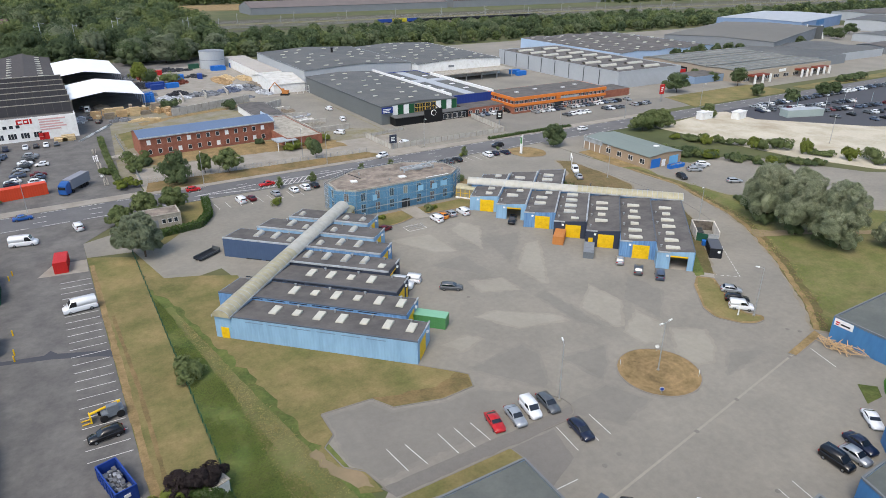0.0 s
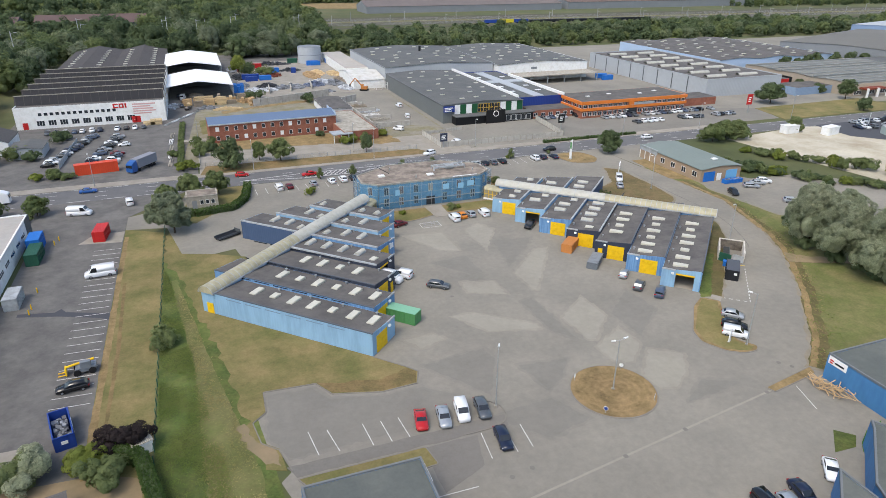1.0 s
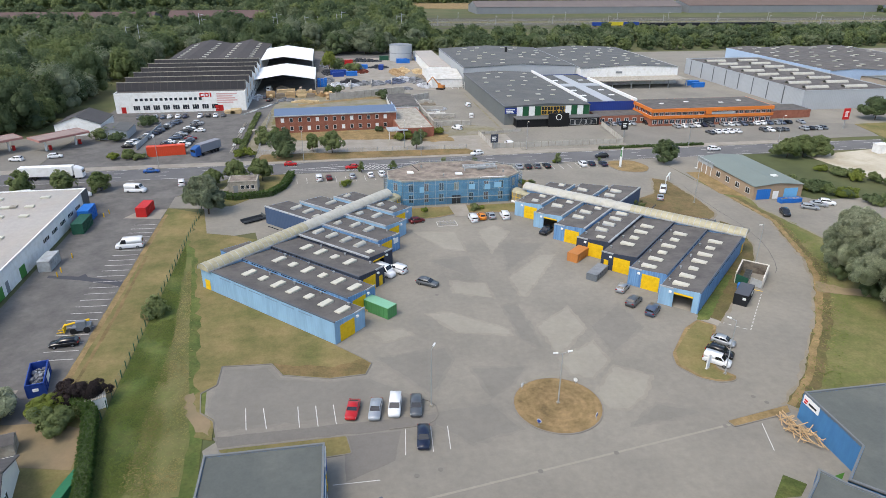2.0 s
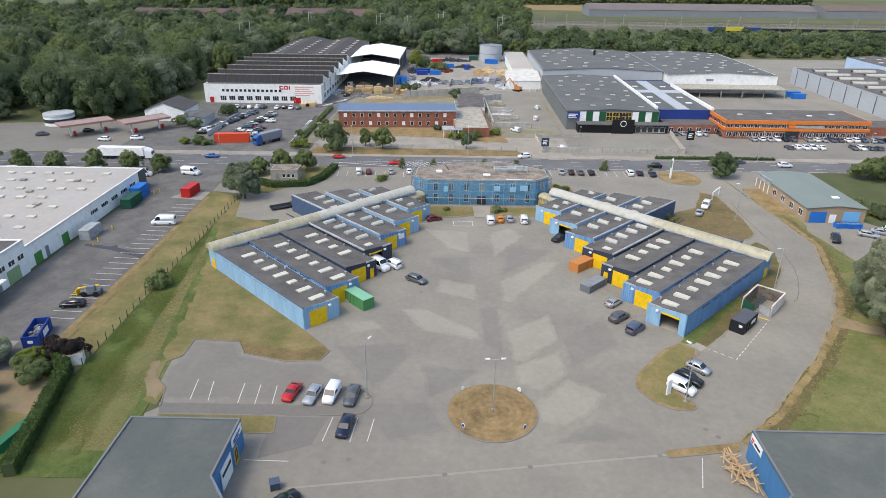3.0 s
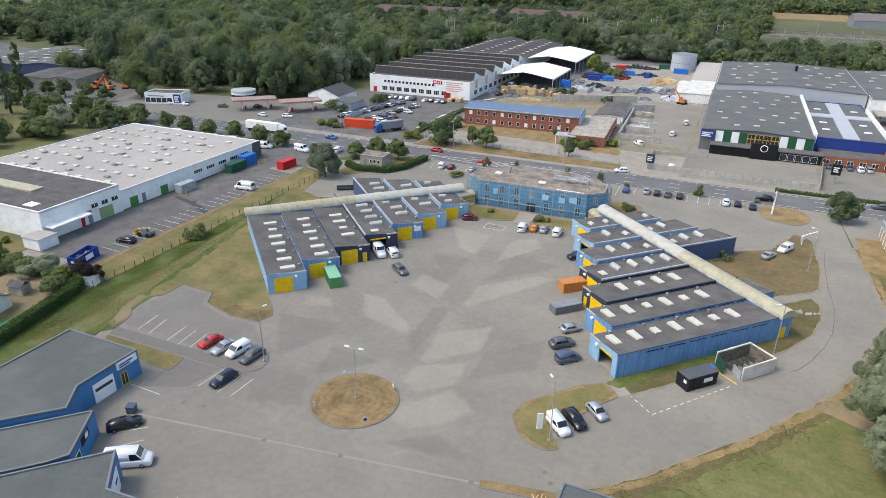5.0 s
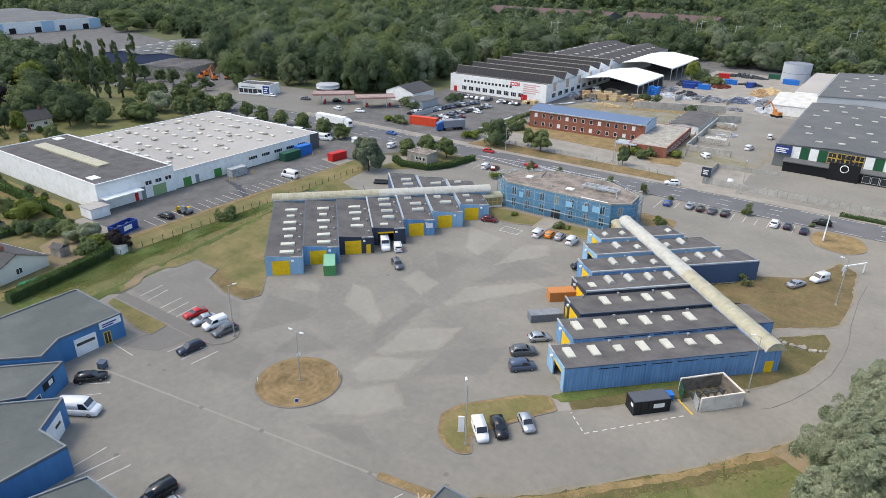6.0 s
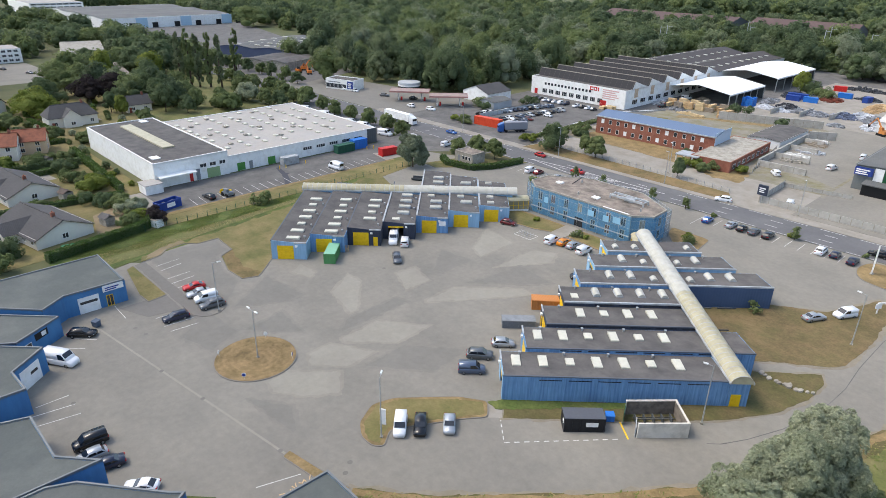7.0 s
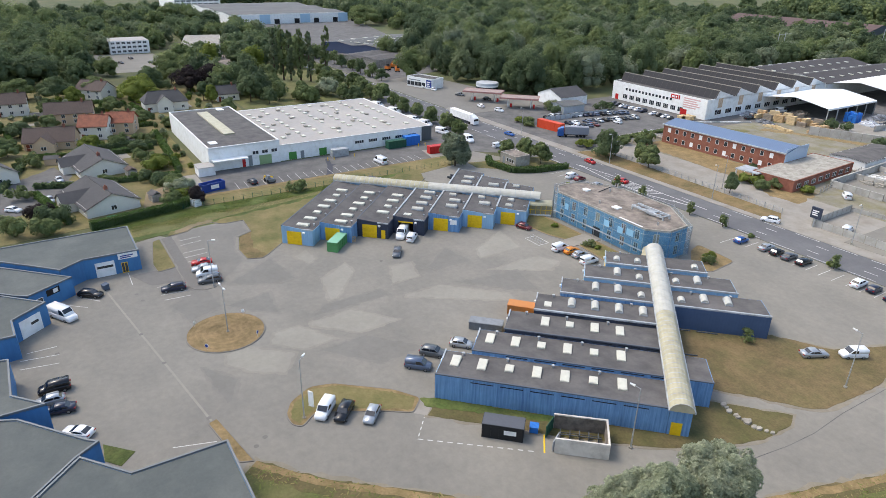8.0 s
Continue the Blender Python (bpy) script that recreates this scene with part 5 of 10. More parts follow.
# ---- white factory with saw-tooth roof ----
def factory():
    x0, x1, y0 = -122.0, -68.5, 273.5
    o = thing("white_factory", 0, 0, 0, "white factory with a dark saw-tooth roof and red lettering shapes", "factory")
    H, D, teeth = 8.4, 14.0, 6
    w = Geo()
    y1 = y0 + 5 + D * teeth
    for p, q in (((x0, y0), (x1, y0)), ((x1, y0), (x1, y1)), ((x1, y1), (x0, y1)), ((x0, y1), (x0, y0))):
        w.side(p, q, 0, H, 0.35)
    wall = part("wall", w, M_WHITE, o)
    part("roof", Geo().box(x0 + 0.4, y0 + 0.4, H - 0.6, x1 - 0.4, y0 + 5, H - 0.2), M_ROOF, o)
    for k in range(teeth):
        ya = y0 + 5 + D * k
        top, run = H + 3.3, 2.0
        r = Geo()
        lo = H - 0.3
        r.face([(x0, ya, lo), (x1, ya, lo), (x1, ya + run, top), (x0, ya + run, top)], 1)
        r.face([(x0, ya + run, top), (x1, ya + run, top), (x1, ya + D, lo), (x0, ya + D, lo)], 2)
        for x in (x0, x1):
            r.face([(x, ya, lo), (x, ya + run, top), (x, ya + D, lo)])
        tooth = part("roof_tooth", r, [M_WHITE, M_FIBRE, M_GREYROOF], o)
        part("ridge", Geo().box(x0 - 0.2, ya + run - 0.25, top - 0.1, x1 + 0.2, ya + run + 0.25, top + 0.15), M_CONCRETE, tooth)
        n = 18
        for j in range(n):
            xa = x0 + 0.5 + j * (x1 - x0 - 1.0) / n
            xb = xa + (x1 - x0 - 1.0) / n - 0.16
            for q0, q1 in ((0.06, 0.93),):
                pg = Geo()
                pts = [(x, ya + run * q, lo + (top - lo) * q) for x, q in ((xa, q0), (xb, q0), (xb, q1), (xa, q1))]
                pg.face([(x, y - 0.06, z + 0.06) for x, y, z in pts])
                part("roof_pane", pg, surf_dark, tooth)
    for j in range(9):
        xa = x0 + 7 + j * 4.0
        window(wall, (xa, y0), (xa + 2.8, y0), 1.2, 3.2, panes=3)
    for j in range(14):
        xa = x0 + 8 + j * 2.0
        window(wall, (xa, y0), (xa + 1.4, y0), 5.0, 6.2)
    for xa in (x0 + 2.2, x0 + 40.5, x0 + 42):
        panel("door", wall, (xa, y0), (xa + 1.8, y0), 0.05, 2.6, M_RED, label="red door")
    # company emblem as plain shapes, and rows of unreadable writing
    ex = x0 + 34.5
    panel("emblem", wall, (ex, y0), (ex + 1.9, y0), 6.2, 7.9, M_RED, 0.1, "red curved emblem shape")
    panel("emblem", wall, (ex + 0.6, y0), (ex + 1.9, y0), 6.7, 7.4, M_WHITE, 0.14)
    panel("emblem", wall, (ex + 2.2, y0), (ex + 3.9, y0), 6.2, 7.9, M_RED, 0.1, "red block emblem shape")
    panel("emblem", wall, (ex + 2.6, y0), (ex + 3.4, y0), 6.7, 7.4, M_WHITE, 0.14)
    panel("emblem", wall, (ex + 4.3, y0), (ex + 4.9, y0), 6.2, 7.9, M_RED, 0.1, "red bar emblem shape")
    bars("lettering", wall, (ex + 7.0, y0), (ex + 16.5, y0), 3.4, 8.0, 5, surf("pale_red_letters", (206, 168, 164), 0.7), 0.08)
    for k in range(teeth * 2):
        ya = y0 + 6 + k * (D / 2)
        window(wall, (x1, ya), (x1, ya + 4.2), 1.6, 3.6, panes=3)
    for k in range(teeth):
        ya = y0 + 6.2 + D * k
        panel("stained_panel", wall, (x1, ya + 1), (x1, ya + 4.0), 4.4, 8.4, surf_stain, 0.05)


surf_dark = surf("dusty_dark_glazing", (44, 44, 48), 0.7, var=0.2, big=0.6, fine=2.0)
surf_stain = surf("rust_stained_white", (206, 182, 156), 0.8, var=0.12, big=0.4, fine=1.5, second=(170, 142, 120), amount=0.4)
factory()
o, wall, roof = hall("dark_shed", -122, 366, -96, 458, 7.5, M_WHITE, M_FIBRE, "long shed with a dark corrugated roof", 2.6, "y")
roof_lights(roof, [(sx * 6.5, -40 + 9 * j) for sx in (-1, 1) for j in range(9)], (2.6, 1.4), 8.85)
o, wall, roof = hall("dark_shed", -95.5, 366, -70, 458, 7.5, M_WHITE, M_FIBRE, "long shed with a dark corrugated roof", 2.6, "y")


def tent(x0, y0, x1, y1, h, rise, label):
    o = thing("storage_tent", (x0 + x1) / 2, (y0 + y1) / 2, 0, label, "tent", "white storage tents")
    a, b = (x1 - x0) / 2, (y1 - y0) / 2
    g = Geo()
    n = 8
    for i in range(n):
        t0, t1 = -1 + 2 * i / n, -1 + 2 * (i + 1) / n
        z0, z1 = h + rise * (1 - abs(t0) ** 1.1), h + rise * (1 - abs(t1) ** 1.1)
        for e in (0, -0.12):
            g.face([(a * t0, -b, z0 + e), (a * t1, -b, z1 + e), (a * t1, b, z1 + e), (a * t0, b, z0 + e)])
    part("membrane", g, surf("white_membrane", (238, 238, 236), 0.6, var=0.03, big=0.1, fine=0.5), o, "white fabric roof")
    part("valance", Geo().box(-a, -b, h - 0.7, -a + 0.1, b, h).box(a - 0.1, -b, h - 0.7, a, b, h), M_WHITE, o)
    for i in range(6):
        y = -b + 0.3 + (2 * b - 0.6) * i / 5
        for x in (-a + 0.2, a - 0.2):
            part("column", Geo().box(x - 0.15, y - 0.15, 0, x + 0.15, y + 0.15, h), M_STEEL, o)
    part("back_wall", Geo().box(-a, b - 0.2, 0, a, b, h), M_DGREY, o)


roof_lights(roof, [(sx * 6.5, -40 + 9 * j) for sx in (-1, 1) for j in range(9)], (2.6, 1.4), 8.85)
tent(-70, 313, -39, 352, 6.2, 2.4, "open white storage tent over stacked timber")
tent(-74, 372, -41, 426, 7.0, 2.4, "white storage tent behind the first one")

# ---- brick building with blue roof ----
bo, wall, roof = hall("brick_office", -53.5, 230.0, -7.5, 243.5, 6.6, M_BRICK, M_SLATE, "derelict red-brick building with a blue-grey roof", 1.5, "x", rz=3.0)
a, b = HALF[bo.name]
for k in range(13):
    x = -a + 2.0 + k * 3.25
    for z in (1.0, 4.2):
        window(wall, (x, -b), (x + 1.25, -b), z, z + 1.5, mat=M_GLASS if (k * 5 + int(z)) % 4 else M_WHITE)
part("fascia", Geo().box(-a - 0.4, -b - 0.45, 6.35, a + 0.4, -b - 0.05, 6.75), M_TRIM, wall)
panel("gable_panel", wall, (a, -b), (a, b), 3.6, 7.9, surf("pale_blue_panel", (176, 190, 206), 0.7), 0.08, "pale blue panel on the gable")
bl, wall, roof = hall("brick_annex", -8.6, 216, 4.5, 252, 3.4, M_BRICK, M_CONCRETE, "low flat brick annex with boarded windows", parapet=0.15, category="annex", rz=3.0)
a, b = HALF[bl.name]
for k in range(8):
    window(wall, (a, -b + 2 + 4.2 * k), (a, -b + 4.4 + 4.2 * k), 1.0, 2.4, panes=2)
part("porch_roof", Geo().box(-a - 4.5, -b - 2.0, 3.1, -a + 3, -b + 4, 3.4), M_TRIM, bl, "pale porch roof")
for x in (-a - 4.2, -a - 1.6, -a + 1.2):
    part("porch_post", Geo().box(x, -b - 1.8, 0, x + 0.25, -b - 1.55, 3.1), M_WHITE, bl)
gs, wall, roof = hall("grey_store", -6.4, 256.5, 5.2, 284, 3.2, M_WHITE, M_ROOF, "low white store with a dark roof", 0.5, "y", category="store")

# ---- dark hall with green and white front ----
dh, wall, roof = hall("dark_hall", 36.2, 230.4, 72.0, 314, 7.4, surf("grey_hall_cladding", (108, 112, 112), 0.6, var=0.08, ribs=0.9), M_GREYROOF, "dark grey hall with a green and white striped front", 0.9, "y")
a, b = HALF[dh.name]
roof_lights(roof, [(-13 + 6.4 * i + (2 if j % 2 else 0), -34 + 11.5 * j) for i in range(5) for j in range(7) if (i * 2 + j) % 3], (2.0, 0.9), lambda x, y: 7.5 + 0.9 * (1 - abs(x) / 17.9) , M_CREAM)
G_GREEN = surf("dark_green_panel", (34, 84, 54), 0.6, var=0.06)
for k in range(12):
    x = -a + 5.0 + k * 2.55
    if 4 <= k <= 7:
        continue
    panel("front_panel", wall, (x, -b), (x + 2.4, -b), 3.4, 7.2, G_GREEN if k % 2 else M_WHITE, 0.1, "dark green panel" if k % 2 else "white panel")
for k in range(4):
    for z in (3.8, 5.5):
        window(wall, (-a + 15.3 + 2.5 * k, -b), (-a + 17.6 + 2.5 * k, -b), z, z + 1.5, panes=2, frame_mat=M_YELLOW)
lob = thing("black_entrance", 57.0, 228.0, 0, "low black entrance with a gabled sign wall", "entrance")
part("lobby", Geo().box(-17, -2.4, 0, 17.5, 2.2, 3.2), M_BLACK, lob)
part("roof", Geo().box(-17.3, -3.2, 3.2, 18, 2.2, 3.5), M_GREYROOF, lob)
part("sign_wall", Geo().prism([(-4.2, -3.4), (4.2, -3.4), (4.2, -2.9), (-4.2, -2.9)], 0, 5.4), M_BLACK, lob)
part("gable_beam", Geo().tube((-2.6, -3.2, 5.4), (0, -3.2, 7.6), 0.2).tube((2.6, -3.2, 5.4), (0, -3.2, 7.6), 0.2), M_BLACK, lob)
disc = Geo()
disc.tube((0, -3.55, 3.9), (0, -3.42, 3.9), 1.2, n=20)
part("emblem", disc, M_WHITE, lob, "round white emblem")
part("emblem_centre", Geo().tube((0, -3.62, 3.9), (0, -3.54, 3.9), 0.95, n=20), M_BLACK, lob)
for k in range(5):
    window(lob, (5.2 + 2.3 * k, -2.4), (7.2 + 2.3 * k, -2.4), 0.5, 2.6)
sg1 = thing("shop_sign", 38.4, 229.9, 0, "dark blue sign board with bars of writing", "sign", z=0.0)
part("board", Geo().box(-2.2, -0.3, 4.6, 2.6, 0.0, 7.0), BLUES["royal"], sg1)
bars("lettering", sg1, (-1.8, -0.3), (2.2, -0.3), 4.9, 6.7, 3, M_WHITE, 0.06)
bs, wall, roof = hall("blue_fronted_hall", 72.4, 236.2, 94.6, 306, 6.8, BLUES["royal"], M_GREYROOF, "flat hall with a royal blue front", parapet=0.3)
part("roof_strip", Geo().box(-11, 2.0, 6.8, 11, 8, 7.15).box(-2.5, -33, 6.8, 2.5, 33, 7.1), M_PALEGREY, roof, "pale roof strips crossing")
part("party_wall", Geo().box(-11.6, -35, 5, -10.6, 42, 8.3), M_WHITE, bs, "white party wall above the roof")
part("party_wall", Geo().box(10.6, -35, 5, 11.6, 20, 8.0), M_WHITE, bs, "white party wall above the roof")
roof_lights(roof, [(-6.5, -20), (6.5, -20), (-6.5, -8), (6.5, -8), (-6.5, 18), (6.5, 18)], (2.4, 1.6), 6.9, M_WHITE)
lo, wall, roof = hall("low_brick_front", 74, 226, 97, 236, 3.4, M_BRICK, M_ROOF, "low brick front with white windows", category="annex")
for k in range(6):
    window(wall, (-10.5 + 3.5 * k, -5.0), (-8.6 + 3.5 * k, -5.0), 1.0, 2.4, panes=2)


def orange_office():
    o = thing("orange_office", 120.5, 229.2, 0, "two-storey office with an orange band and dark windows", "building")
    a, b = 26.5, 9.6
    w = part("wall", Geo().box(-a, -b, 0, a, b, 6.6), M_BRICK, o)
    for z0, z1 in ((3.1, 4.2), (5.7, 7.0)):
        part("band", Geo().box(-a - 0.4, -b - 0.4, z0, a + 0.4, b + 0.1, z1), M_ORANGE, o, "orange cladding band")
    part("roof", Geo().box(-a + 0.2, -b + 0.2, 6.8, a - 0.2, b - 0.2, 7.05), M_ROOF, o)
    for k in range(21):
        x = -a + 0.6 + k * 2.5
        if 9 <= k <= 10:
            continue
        window(w, (x, -b), (x + 1.9, -b), 4.3, 5.6, panes=2)
        window(w, (x, -b), (x + 1.9, -b), 1.0, 2.6, panes=2)
    for k in range(6):
        window(w, (-a, b - 2 - 2.9 * k), (-a, b - 4.2 - 2.9 * k), 4.3, 5.6, panes=2)
        panel("side_panel", w, (-a, b - 0.6 - 2.9 * k), (-a, b - 1.8 - 2.9 * k), 4.25, 5.65, M_RUST)
    panel("entrance", w, (-4.0, -b), (1.0, -b), 0.05, 3.0, M_GLASS, 0.15, "glazed entrance")
    part("emblem", Geo().box(-3.4, -b - 0.6, 4.4, -1.0, -b - 0.4, 6.2), M_ORANGE, o, "orange sign shape")
    part("balcony_rail", Geo().box(-2.5, -b - 0.5, 4.3, 9.5, -b - 0.42, 5.3), M_TRIM, o)
    roof_lights(o, [(-18, 0), (-6, 2), (8, -1), (18, 2)], (1.8, 1.2), 7.1, M_WHITE)


orange_office()
hall("low_brick_front", 147.5, 226, 170, 238, 3.4, M_BRICK, M_ROOF, "low brick wing with a flat roof", category="annex")

# ---- big grey warehouses behind ----
bw, wall, roof = hall("grey_warehouse", 37, 318, 98.2, 398, 9.6, M_PALEGREY, M_GREYROOF, "very large grey warehouse with rows of roof lights", 1.4, "y", gables=1)
roof_lights(roof, [(-24 + 8 * i + (2.5 if j % 2 else 0), -33 + 10.5 * j) for i in range(7) for j in range(7) if abs(-24 + 8 * i) > 3 and (i + j * 2) % 3], (2.4, 1.0), lambda x, y: 9.75 + 1.4 * (1 - abs(x) / 30.6), M_CREAM)
part("chimney", Geo().tube((5, 10, 9), (5, 10, 13.5), 0.7), M_BLACK, roof)
b2, wall, roof = hall("grey_warehouse", 98.8, 312, 154, 398, 9.0, M_WHITE, M_GREYROOF, "large warehouse with a white front and grey roof", 1.2, "y")
roof_lights(roof, [(-21 + 8 * i + (2.5 if j % 2 else 0), -36 + 10.5 * j) for i in range(6) for j in range(8) if (i + j * 2) % 3], (2.4, 1.0), lambda x, y: 9.15 + 1.2 * (1 - abs(x) / 27.6), M_CREAM)
part("canopy", Geo().box(-26, -56, 4.0, 27.6, -43, 4.4), M_CONCRETE, b2, "open loading canopy")
for k in range(6):
    part("canopy_post", Geo().box(-25 + 10.3 * k, -55.6, 0, -24.6 + 10.3 * k, -55.2, 4.0), M_STEEL, b2)
bars("emblem", b2, (-8, -43.1), (-4, -43.1), 6.0, 8.0, 1, M_GREY)
b4, wall, roof = hall("arched_white_shed", 20, 316, 36, 352, 4.4, M_WHITE, surf("weathered_white_sheet", (206, 204, 198), 0.7, var=0.12, big=0.15, fine=0.8, second=(180, 174, 162), amount=0.4, ribs=1.0), "low white shed with a gabled roof", 2.4, "x", category="shed")
roof_lights(roof, [(-4, -3.5), (4, -3.5), (-4, 3.5), (4, 3.5)], (2.4, 1.4), 5.7, M_DGREY)
hall("white_lean_to", 24, 352.5, 36.6, 425, 5.0, M_WHITE, M_ROOF_W, "long white lean-to beside the warehouse", category="shed")
tk = thing("storage_tank", 15.0, 418, 0, "round grey steel storage tank", "tank")
part("shell", Geo().tube((0, 0, 0), (0, 0, 10), 7.3, n=32), M_PALEGREY, tk)
part("lid", Geo().tube((0, 0, 10), (0, 0, 10.9), 7.4, 0.6, n=32), M_GREY, tk)
part("band", Geo().tube((0, 0, 4.9), (0, 0, 5.15), 7.38, n=32), M_GREY, tk)
w1, wall, roof = hall("long_grey_warehouse", 176.2, 240, 223, 344, 8.2, M_PALEGREY, M_ROOF, "long grey warehouse with curved white roof lights", parapet=0.4)
for k in range(8):
    for x in (-12, 8):
        ob = Geo()
        for i in range(6):
            p0, p1 = math.pi * i / 6, math.pi * (i + 1) / 6
            ob.face([(x - 6, -44 + 12 * k - math.cos(p0) * 1.5, 8.2 + math.sin(p0) * 1.1), (x + 6, -44 + 12 * k - math.cos(p0) * 1.5, 8.2 + math.sin(p0) * 1.1),
                     (x + 6, -44 + 12 * k - math.cos(p1) * 1.5, 8.2 + math.sin(p1) * 1.1), (x - 6, -44 + 12 * k - math.cos(p1) * 1.5, 8.2 + math.sin(p1) * 1.1)])
        part("barrel_light", ob, M_VAULT_W, roof)
for k in range(8):
    panel("joint", wall, (-23.4, 46 - 12 * k), (-23.4, 45.4 - 12 * k), 0.3, 8.0, M_DGREY, 0.08)
hall("small_blue_shop", 222, 229, 258, 243, 3.8, surf("grey_blue_wall", (132, 152, 176), 0.8, ribs=0.8), M_ROOF, "low grey-blue shop with a dark roof", category="shop")
rd, wall, roof = hall("loading_bay", 223.4, 246, 235, 262, 5.0, M_RED, M_ROOF, "red framed loading bay", category="bay")
w2, wall, roof = hall("pale_blue_warehouse", 234, 296, 325, 396, 7.6, surf("pale_blue_wall", (170, 190, 214), 0.8, ribs=0.8), M_ROOF, "wide pale blue warehouse with dotted roof lights", 1.0, "y", gables=3)
roof_lights(roof, [(-41 + 6.9 * i, -44 + 9.5 * j + (4 if i % 2 else 0)) for i in range(13) for j in range(10) if (i + j) % 2], (2.6, 1.5), 8.3, M_CREAM)
M_STRIPROOF = surf("dull_roof_light_strip", (138, 140, 138), 0.7, var=0.1, big=0.1, fine=0.6)
w3, wall, roof = hall("beige_warehouse", 246, 218, 330, 288, 6.0, M_BEIGE, surf("worn_grey_roof", (112, 113, 109), 0.85, var=0.12, big=0.03, fine=0.3, second=(126, 125, 118), amount=0.5, ribs=1.4), "long beige trade building with a grey roof", 0.6, "x", gables=3)
for k in range(10):
    part("roof_strip", Geo().box(-41.6, -33 + 7 * k, 6.3, 41.6, -32.2 + 7 * k, 6.7), M_STRIPROOF, roof)
panel("loading_door", wall, (-42, 8), (-42, 1), 0.05, 4.0, M_BLACK)
for x, w in ((-37, 14), (6, 10), (22, 12)):
    pc = part("porch", Geo().box(x, -39, 3.5, x + w, -35, 4.3), M_RUST, w3, "red porch roof")
    for e in (0, w * 0.5, w - 0.6):
        part("porch_post", Geo().prism([(x + e, -40.2), (x + e + 0.6, -40.2), (x + e + 0.6, -39.2), (x + e, -39.2)], 0, 4.4), M_WHITE, pc)
for k in range(9):
    window(wall, (-40 + 9 * k, -35), (-35 + 9 * k, -35), 0.8, 2.6, panes=3)
bars("sign_board", w3, (-9, -35.1), (-2, -35.1), 3.6, 6.4, 1, M_WHITE)
hall("grey_trade_building", 331, 232, 372, 290, 5.6, M_GREY, M_GREYROOF, "grey trade building with red porches", 0.6, "x", gables=2)
hall("grey_depot", 345, 300, 492, 378, 9.2, M_GREY, surf("brown_grey_sheet_roof", (108, 106, 101), 0.85, var=0.08, big=0.02, fine=0.2, ribs=2.0), "very large grey depot far along the road", 1.2, "x", gables=1, rz=20)
pt = thing("depot_portal", 494, 326, 20, "dark entrance portal with a slanting white frame", "portal")
part("portal", Geo().box(-1, -6, 0, 1, 6, 10.5), M_DGREY, pt)
part("portal_frame", Geo().tube((1.4, -7, 0), (1.4, -4, 11), 0.6, n=6).tube((1.4, 4, 0), (1.4, 7, 11), 0.6, n=6), M_WHITE, pt)
bd_, wall, roof = hall("blue_depot", 512, 372, 640, 450, 9.6, surf("blue_grey_wall", (128, 150, 180), 0.8), M_PALEGREY, "large pale blue depot far along the road", 1.0, "x", rz=15)
panel("sign_board", wall, (-20, -39), (4, -39), 4.5, 9.0, BLUES["strong"], 0.3)
hall("white_depot", 600, 330, 690, 370, 9.0, M_PALEGREY, M_GREYROOF, "white depot far along the road", 0.8, "x", rz=15)
for k, (x0, y0, x1, y1, h) in enumerate(((378, 238, 430, 292, 5), (440, 222, 500, 262, 5), (505, 228, 590, 300, 6), (620, 240, 760, 310, 7), (700, 350, 860, 430, 9), (800, 240, 960, 330, 8))):
    hall("far_warehouse", x0, y0, x1, y1, h, M_GREY if k % 2 else M_PALEGREY, M_ROOF if k % 3 == 1 else M_GREYROOF, "pale warehouse far along the road", 0.8, "x", group="far warehouses", gables=2)
for x, y, c in ((158, 172, 0), (171, 165, 8)):
    hh = thing("white_hut", x, y, c, "small white hut on the gravel lot", "hut")
    part("wall", Geo().box(-3.2, -1.6, 0, 3.2, 1.6, 3.0), M_WHITE, hh)
    part("roof", Geo().box(-3.4, -1.8, 3.0, 3.4, 1.8, 3.15), M_WHITE, hh)
of_, wall, roof = hall("dealer_office", 190, 152, 208, 157, 3.0, surf("pale_green_glazing", (160, 172, 168), 0.5), M_PALEGREY, "low pale office of the car dealer", category="office", rz=-18)

# ---- low brick shop beside the loop road ----
sh, wall, roof = hall("brick_shop", 82.4, 133.6, 97.4, 163.4, 4.0, M_BEIGEBRICK, surf("green_grey_roof", (118, 128, 124), 0.85, var=0.08), "low buff-brick shop with a green-grey roof", 0.7, "y", category="shop")
a, b = HALF[sh.name]
for k in range(4):
    window(wall, (-a, b - 11 - 5 * k), (-a, b - 13 - 5 * k), 1.2, 2.8, panes=2)
for x in (-a + 1.0, a - 5.6):
    panel("door", wall, (x, -b), (x + 4.2, -b), 0.05, 3.0, M_SKYBOX if x < 0 else surf("sky_blue_panel", (110, 172, 216), 0.6), label="sky blue door")
panel("door", wall, (-1.5, -b), (0.2, -b), 0.05, 2.3, M_WHITE)
part("shopfront", Geo().box(-a - 0.2, b - 9, 2.8, -a + 0.1, b + 0.1, 4.4), M_TRIM, sh, "pale fascia over the shop window")
for k in range(4):
    part("porch_post", Geo().box(-a - 0.1, b - 0.4 - 2.6 * k, 0, -a + 0.15, b - 0.15 - 2.6 * k, 2.8), M_WHITE, sh)
part("roof_light", Geo().box(2, -9, 4.5, 3.6, -7.6, 4.8), M_WHITE, sh)


